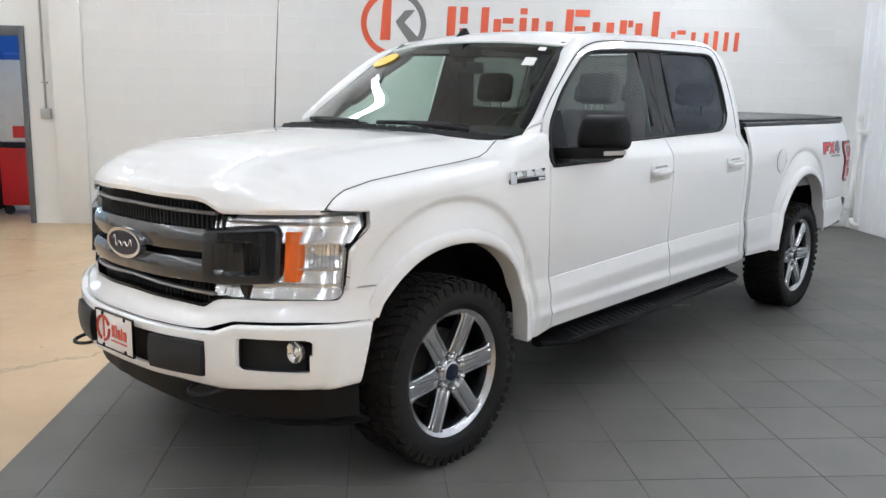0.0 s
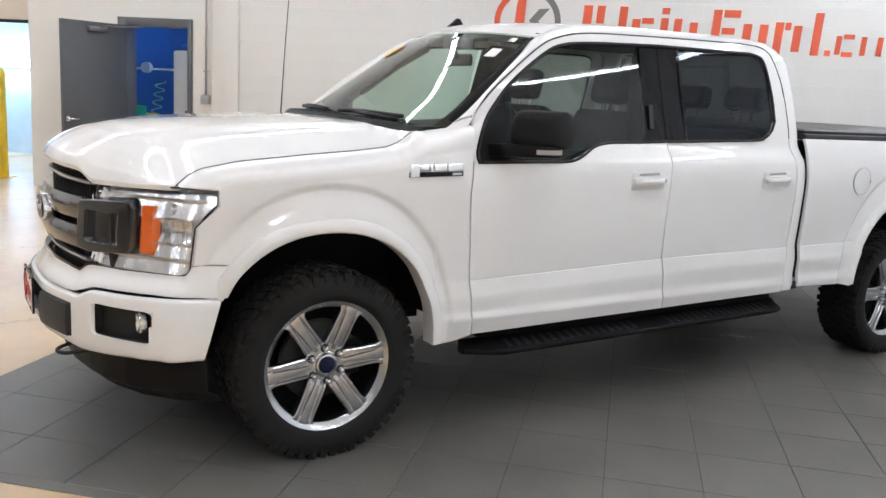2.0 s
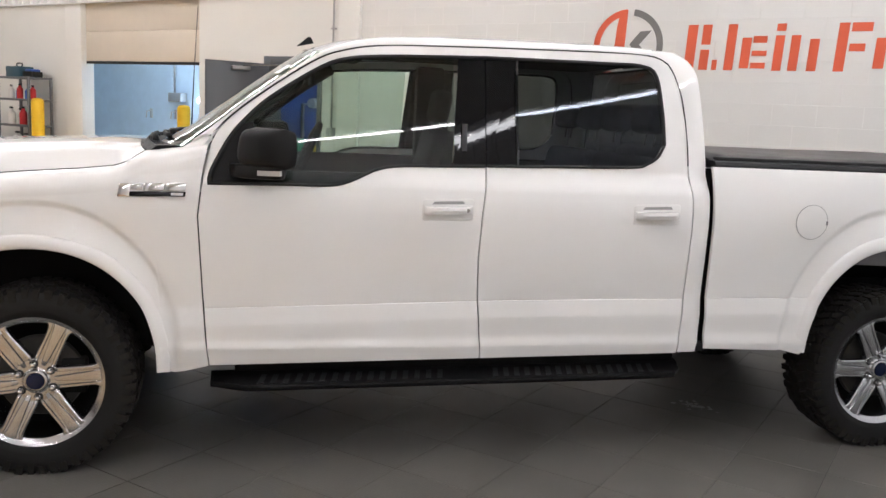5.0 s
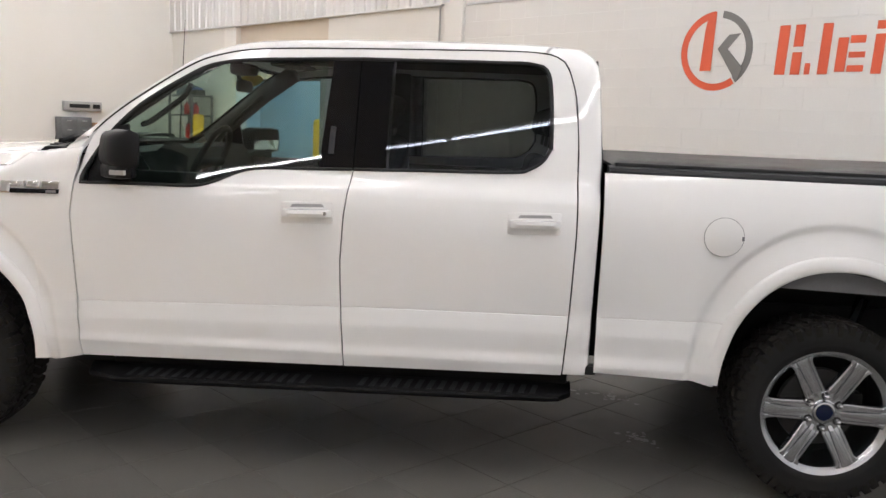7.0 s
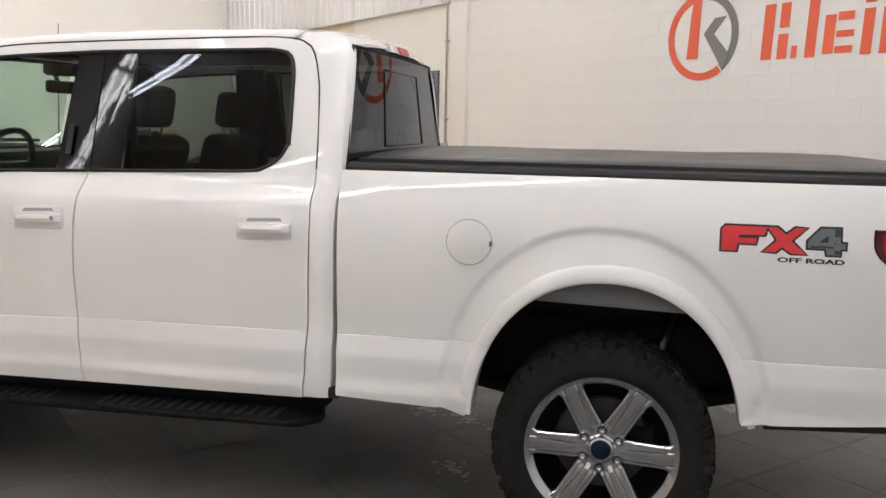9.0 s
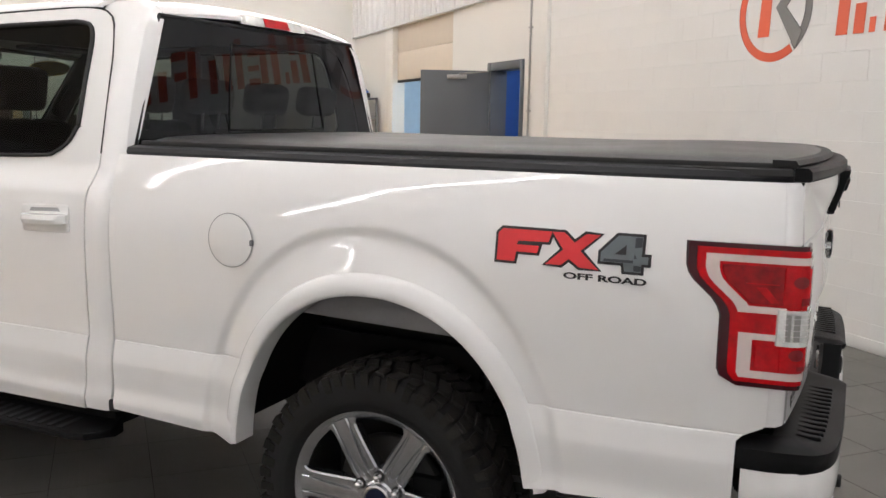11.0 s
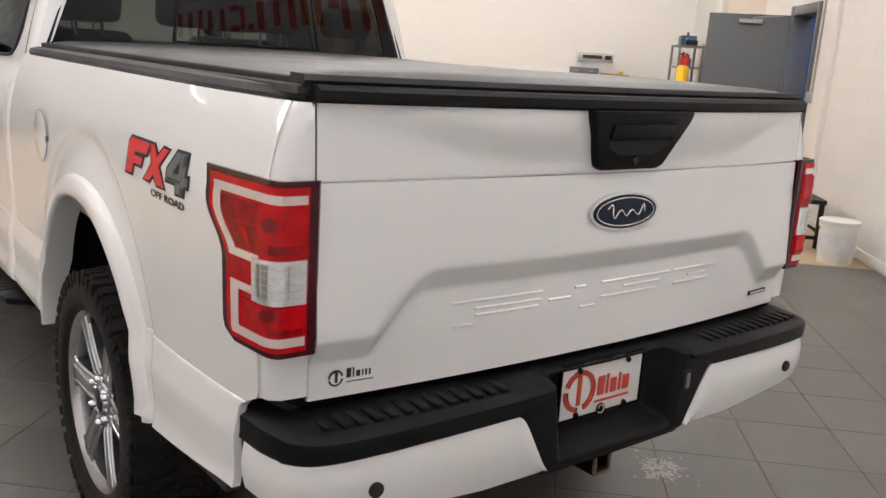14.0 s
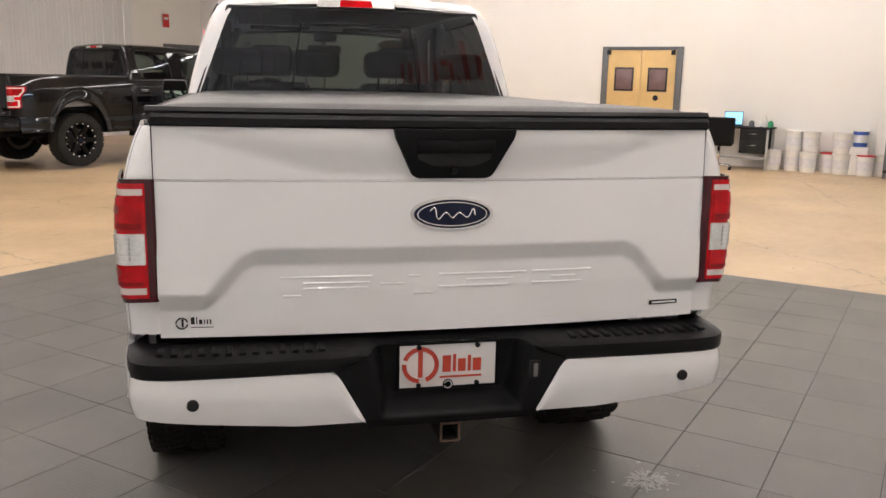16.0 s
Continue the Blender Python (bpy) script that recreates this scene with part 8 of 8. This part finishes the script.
# blue room: hose rack, cabinet, tubs
hr = thing("hose_rail", pose(-5.30, 8.0, gz), "steel rail with coiled yellow-green hose", "hose rail")
part("rail", sweep([(-0.38, 0, 1.64), (0.38, 0, 1.64)], 0.016, 8), BUCKET_WHITE, hr)
for x in (-0.37, 0.37):
    part("post", box(x - 0.018, x + 0.018, -0.02, 0.02, 0.0, 1.66, bevel=0.003), CONDUIT, hr)
coil = [(0.12 + 0.07 * math.cos(a) - 0.012 * a * 0.3, -0.06 + 0.07 * math.sin(a), 1.47 - 0.020 * a) for a in (0.35 * k for k in range(90))]
part("hose", sweep(coil, 0.008, 6), surface("hose_green", (0.25, 0.45, 0.18), 0.4, var=0.1), hr)
part("reel", lathe([(0.0, -0.04), (0.08, -0.04), (0.08, 0.04), (0.0, 0.04)], "y", 18, None, (-0.12, -0.05, 1.66)), BUCKET_WHITE, hr)
cn = thing("cabinet", pose(-4.02, 7.0, gz + 0.90), "tall pale plastic dispenser standing on red cart", "cabinet")
part("body", box(-0.30, 0.30, -0.22, 0.22, 0.0, 1.0, bevel=0.03), BUCKET_WHITE, cn)
part("top_tray", box(-0.20, 0.26, -0.18, 0.18, 1.0, 1.08, bevel=0.02), BUCKET_BLUE, cn)
part("label_panel", box(-0.12, 0.10, -0.226, -0.219, 0.06, 0.20), RED_PLASTIC, cn)
tc = thing("tool_cart", pose(-4.02, 7.0, gz), "red and black tool cart in blue room", "tool cart")
part("body", box(-0.30, 0.32, -0.24, 0.24, 0.12, 0.84, bevel=0.02), RED_PLASTIC, tc)
part("top", box(-0.33, 0.34, -0.26, 0.26, 0.84, 0.90, bevel=0.012), SEAL, tc)
part("side_bin", box(-0.58, -0.335, -0.20, 0.20, 0.06, 0.80, bevel=0.03), SEAL, tc)
for x in (-0.24, 0.24):
    part("caster", lathe([(0.0, -0.02), (0.06, -0.02), (0.06, 0.02), (0.0, 0.02)], "y", 14, None, (x, -0.18, 0.06)), SEAL, tc)
for x, z, mt, lab in ((-5.46, 7.95, YELLOW, "yellow plastic tub"), (-5.42, 7.55, GREEN, "green plastic tub")):
    tu = thing("tub", pose(x, z, gz), lab + " on stand in blue room", "tub")
    part("stand", box(-0.13, 0.13, -0.13, 0.13, 0.0, 0.78, bevel=0.02), BUCKET_WHITE, tu)
    part("bin", box(-0.15, 0.15, -0.15, 0.15, 0.78, 0.98 if mt is YELLOW else 1.10, bevel=0.02), mt, tu)

# fittings on the bay wall
for x in (-11.75, -10.95, -10.1):
    hk = thing("wall_hook", pose(x, 9.86, 1.30), "small dark metal hook on bay wall", "hook", "bay hooks")
    part("plate", box(-0.03, 0.03, 0.0, 0.04, -0.10, 0.10, bevel=0.006), CONDUIT, hk)
    part("prong", sweep([(0, 0, 0.06), (0, -0.10, 0.04), (0, -0.12, -0.10)], 0.014, 8), CONDUIT, hk)
fm = thing("water_valve", pose(-10.70, 9.8, 1.66), "grey wall valve with pipe", "valve")
part("body", box(-0.30, 0.10, -0.10, 0.08, -0.09, 0.10, bevel=0.02), CONDUIT, fm)
part("pipe", sweep([(-0.2, 0.0, 0.1), (-0.2, 0.0, 1.8)], 0.02, 8), CONDUIT, fm)
hs = thing("hanging_hose", pose(-8.15, 9.84, gz), "bunch of hanging blue and red hoses", "hose")
for k, mt in enumerate((BUCKET_BLUE, RED_PLASTIC, SEAL)):
    part("hose", sweep(spline([(0.05 * k, 0, 1.75), (0.08 - 0.06 * k, -0.05, 1.3), (0.02 + 0.05 * k, 0, 0.3), (0.1, 0, 0.02)], 20), 0.02, 6), mt, hs)

# exit door, sign and red plate on the south wall
ed = thing("exit_door", pose(-11.0 + 0.45, SOUTH + 0.01, gz), "dark grey exit door in steel frame", "door", kind="structure")
part("frame", box(-0.60, 0.60, 0.0, 0.05, 0.0, 2.28, bevel=0.004), FRAME_GREY, ed)
part("door_leaf", box(-0.50, 0.50, 0.045, 0.075, 0.01, 2.18, bevel=0.004), DOOR_GREY, ed)
part("push_bar", box(-0.42, 0.42, 0.08, 0.12, 1.0, 1.06, bevel=0.01), CONDUIT, ed)
part("window_pane", box(-0.10, 0.30, 0.073, 0.08, 1.5, 2.0, bevel=0.003), GLOSS_BLACK, ed)
es = thing("exit_sign", pose(-11.45, SOUTH + 0.03, 2.63), "red lit exit sign above door", "exit sign")
part("case", box(-0.20, 0.20, 0.0, 0.06, -0.10, 0.10, bevel=0.01), METAL_WHITE, es)
part("face", box(-0.17, 0.17, 0.06, 0.064, -0.075, 0.075), EXIT_RED, es)
fe = thing("wall_plate", pose(-10.05, SOUTH + 0.035, 2.85), "small red plate on white wall", "sign")
part("plate", box(-0.10, 0.10, 0.0, 0.01, -0.17, 0.17, bevel=0.003), RED_PLASTIC, fe)
part("print_bar", box(-0.07, 0.07, 0.010, 0.012, 0.02, 0.08), PLATE_WHITE, fe)

# puddle stain of dried white residue on the mat
st = bmesh.new()
random.seed(4)
for k in range(240):
    a, r = random.uniform(0, 2 * math.pi), abs(random.gauss(0, 0.07))
    px, py = ((2.77, 3.87), (2.77, 3.87), (1.87, 2.37), (2.13, 2.48), (2.64, 2.03))[k % 5]
    cx, cy, rr = px + r * math.cos(a) * 1.2, py + r * math.sin(a) * (1.0 if k % 5 < 2 else 0.6), random.uniform(0.002, 0.011 if k % 5 < 2 else 0.018)
    lp2 = [(cx + rr * random.uniform(0.5, 1.2) * math.cos(b), cy + rr * random.uniform(0.5, 1.2) * math.sin(b), 0.0012 + 0.00008 * (k % 13)) for b in (2 * math.pi * j / 9 for j in range(9))]
    st.faces.new([st.verts.new(p) for p in lp2])
for k in range(90):
    a = random.uniform(0, 2 * math.pi)
    r0 = random.uniform(0.028, 0.055)
    r1, wd = r0 + abs(random.gauss(0.02, 0.025)), random.uniform(0.002, 0.007)
    ca, sa, z = math.cos(a), math.sin(a), 0.0024 + 0.00002 * k
    lp2 = [(2.77 + r * ca - w * sa, 3.87 + r * sa + w * ca, z) for r, w in ((r0, -wd), (lerp(r0, r1, 0.6), -wd * random.uniform(0.3, 1.2)), (r1, 0.0), (lerp(r0, r1, 0.5), wd * random.uniform(0.3, 1.2)), (r0 * 0.95, wd))]
    st.faces.new([st.verts.new(p) for p in lp2])
bmesh.ops.recalc_face_normals(st, faces=st.faces)
face_out(st, (0, 0, 1))
tagged(part("floor_stain", st, surface("chalky_residue", (0.34, 0.34, 0.32), 0.6, var=0.3, scale=60), None, "dried white residue on dark floor tiles"), "dried white residue on dark floor tiles", "stain", "", "stuff")

# second truck, black, parked across the room
build_truck("pickup_truck", pose(-7.029, -8.021, 0.05, 0, 0, 268.4), BLACK_PAINT, "black crew-cab pickup truck parked by the wall", GLOSS_BLACK, cover=False, wheel_r=0.425)


# ---- pieces: wall blocks and floor tiles, last ----
def piece(name, me, material_parent, loc):
    ob = bpy.data.objects.new(name, me)
    scene.collection.objects.link(ob)
    ob.parent = material_parent
    ob.location = loc
    return ob


def block_mesh(w, h, d, ch=0.004):
    bm = bmesh.new()
    o = [(-w / 2, 0, -h / 2), (w / 2, 0, -h / 2), (w / 2, 0, h / 2), (-w / 2, 0, h / 2)]
    f = [(-w / 2 + ch, -d, -h / 2 + ch), (w / 2 - ch, -d, -h / 2 + ch), (w / 2 - ch, -d, h / 2 - ch), (-w / 2 + ch, -d, h / 2 - ch)]
    a, b = [bm.verts.new(p) for p in o], [bm.verts.new(p) for p in f]
    bm.faces.new(b)
    for k in range(4):
        bm.faces.new((a[k], a[(k + 1) % 4], b[(k + 1) % 4], b[k]))
    bmesh.ops.recalc_face_normals(bm, faces=bm.faces)
    face_out(bm, (0, -1, 0))
    me = bpy.data.meshes.new("block")
    bm.to_mesh(me)
    bm.free()
    me.materials.append(WALL_PAINT)
    return me


COURSE, LONG = 0.2032, 0.406
full, halfb = block_mesh(LONG - 0.0008, COURSE - 0.002, 0.0022, 0.0018), block_mesh(LONG / 2 - 0.0008, COURSE - 0.002, 0.0022, 0.0018)
rest = bmesh.new()
for r in range(15):
    z = FLOOR_Z + COURSE * (r + 0.5)
    x = -3.03 + (0 if r % 2 else LONG / 2)
    if r % 2 == 0:
        piece("block", halfb, core, (-3.03 + LONG / 4, NORTH + 0.003, z)) if z > 1.0 else None
    while x + LONG < EAST:
        if z > 1.0 or x > -1.5:
            piece("block", full, core, (x + LONG / 2, NORTH + 0.003, z))
        else:
            add_box(rest, x + 0.0015, x + LONG - 0.0015, NORTH, NORTH + 0.003, z - COURSE / 2 + 0.0015, z + COURSE / 2 - 0.0015)
        x += LONG
    if EAST - x > 0.02:
        add_box(rest, x + 0.0015, EAST, NORTH, NORTH + 0.003, z - COURSE / 2 + 0.0015, z + COURSE / 2 - 0.0015)
tagged(part("block_rest", rest, WALL_PAINT, core, flat=True), kind="stuff")
up = bmesh.new()
add_box(up, -3.03, EAST, NORTH + 0.001, NORTH + 0.003, FLOOR_Z + COURSE * 15 + 0.002, TOP)
part("upper_blocks", up, WALL_PAINT, core, flat=True)

# floor tiles
PITCH = 0.40
MX0, MX1, MY0, MY1 = -1.18, EAST - 0.03, -1.265, NORTH - 0.02
matbase = structure("mat_floor", box(MX0 + 0.004, MX1 - 0.004, MY0 + 0.004, MY1 - 0.004, FLOOR_Z + 0.0005, FLOOR_Z + 0.008), surface("dusty_joint", (0.034, 0.033, 0.031), 0.8, var=0.3, scale=3), "dark grey interlocking floor tiles", flat=True)


def tile_mesh(w, h):
    bm = bmesh.new()
    add_box(bm, -w / 2 + 0.0016, w / 2 - 0.0016, -h / 2 + 0.0016, h / 2 - 0.0016, FLOOR_Z + 0.002, 0.0)
    es = [e for e in bm.edges if all(v.co.z > -0.001 for v in e.verts)]
    bmesh.ops.bevel(bm, geom=es, offset=0.0012, segments=1, affect="EDGES")
    me = bpy.data.meshes.new("tile")
    bm.to_mesh(me)
    bm.free()
    me.materials.append(TILE)
    return me


cache = {}
xs = [MX0] + [x for x in (1.41 + PITCH * k for k in range(-8, 14)) if MX0 + 0.03 < x < MX1 - 0.03] + [MX1]
ys = [MY0] + [y for y in (-1.33 + PITCH * k for k in range(1, 20)) if y < MY1 - 0.03] + [MY1]
far_tiles = bmesh.new()
for x0, x1 in zip(xs, xs[1:]):
    for y0, y1 in zip(ys, ys[1:]):
        cx, cy = (x0 + x1) / 2, (y0 + y1) / 2
        if cy > 4.9 and cx < 2.3 or (x1 - x0) < 0.2:
            add_box(far_tiles, x0 + 0.001, x1 - 0.001, y0 + 0.001, y1 - 0.001, FLOOR_Z + 0.002, 0.0)
            continue
        key = (round(x1 - x0, 3), round(y1 - y0, 3))
        if key not in cache:
            cache[key] = tile_mesh(*key)
        piece("tile", cache[key], matbase, (cx, cy, 0.0))
tagged(part("tile_rest", far_tiles, TILE, matbase, flat=True), kind="stuff")
# sloped edge strips
for x0, x1, y0, y1 in ((MX0 - 0.05, MX0, MY0 - 0.05, MY1), (MX0, MX1, MY0 - 0.05, MY0)):
    bm = box(x0, x1, y0, y1, FLOOR_Z + 0.001, -0.001)
    for v in bm.verts:
        if v.co.z > -0.005 and (v.co.x < MX0 - 0.02 or v.co.y < MY0 - 0.02):
            v.co.z = FLOOR_Z + 0.003
    part("edge_strip", bm, TILE, matbase, flat=True)
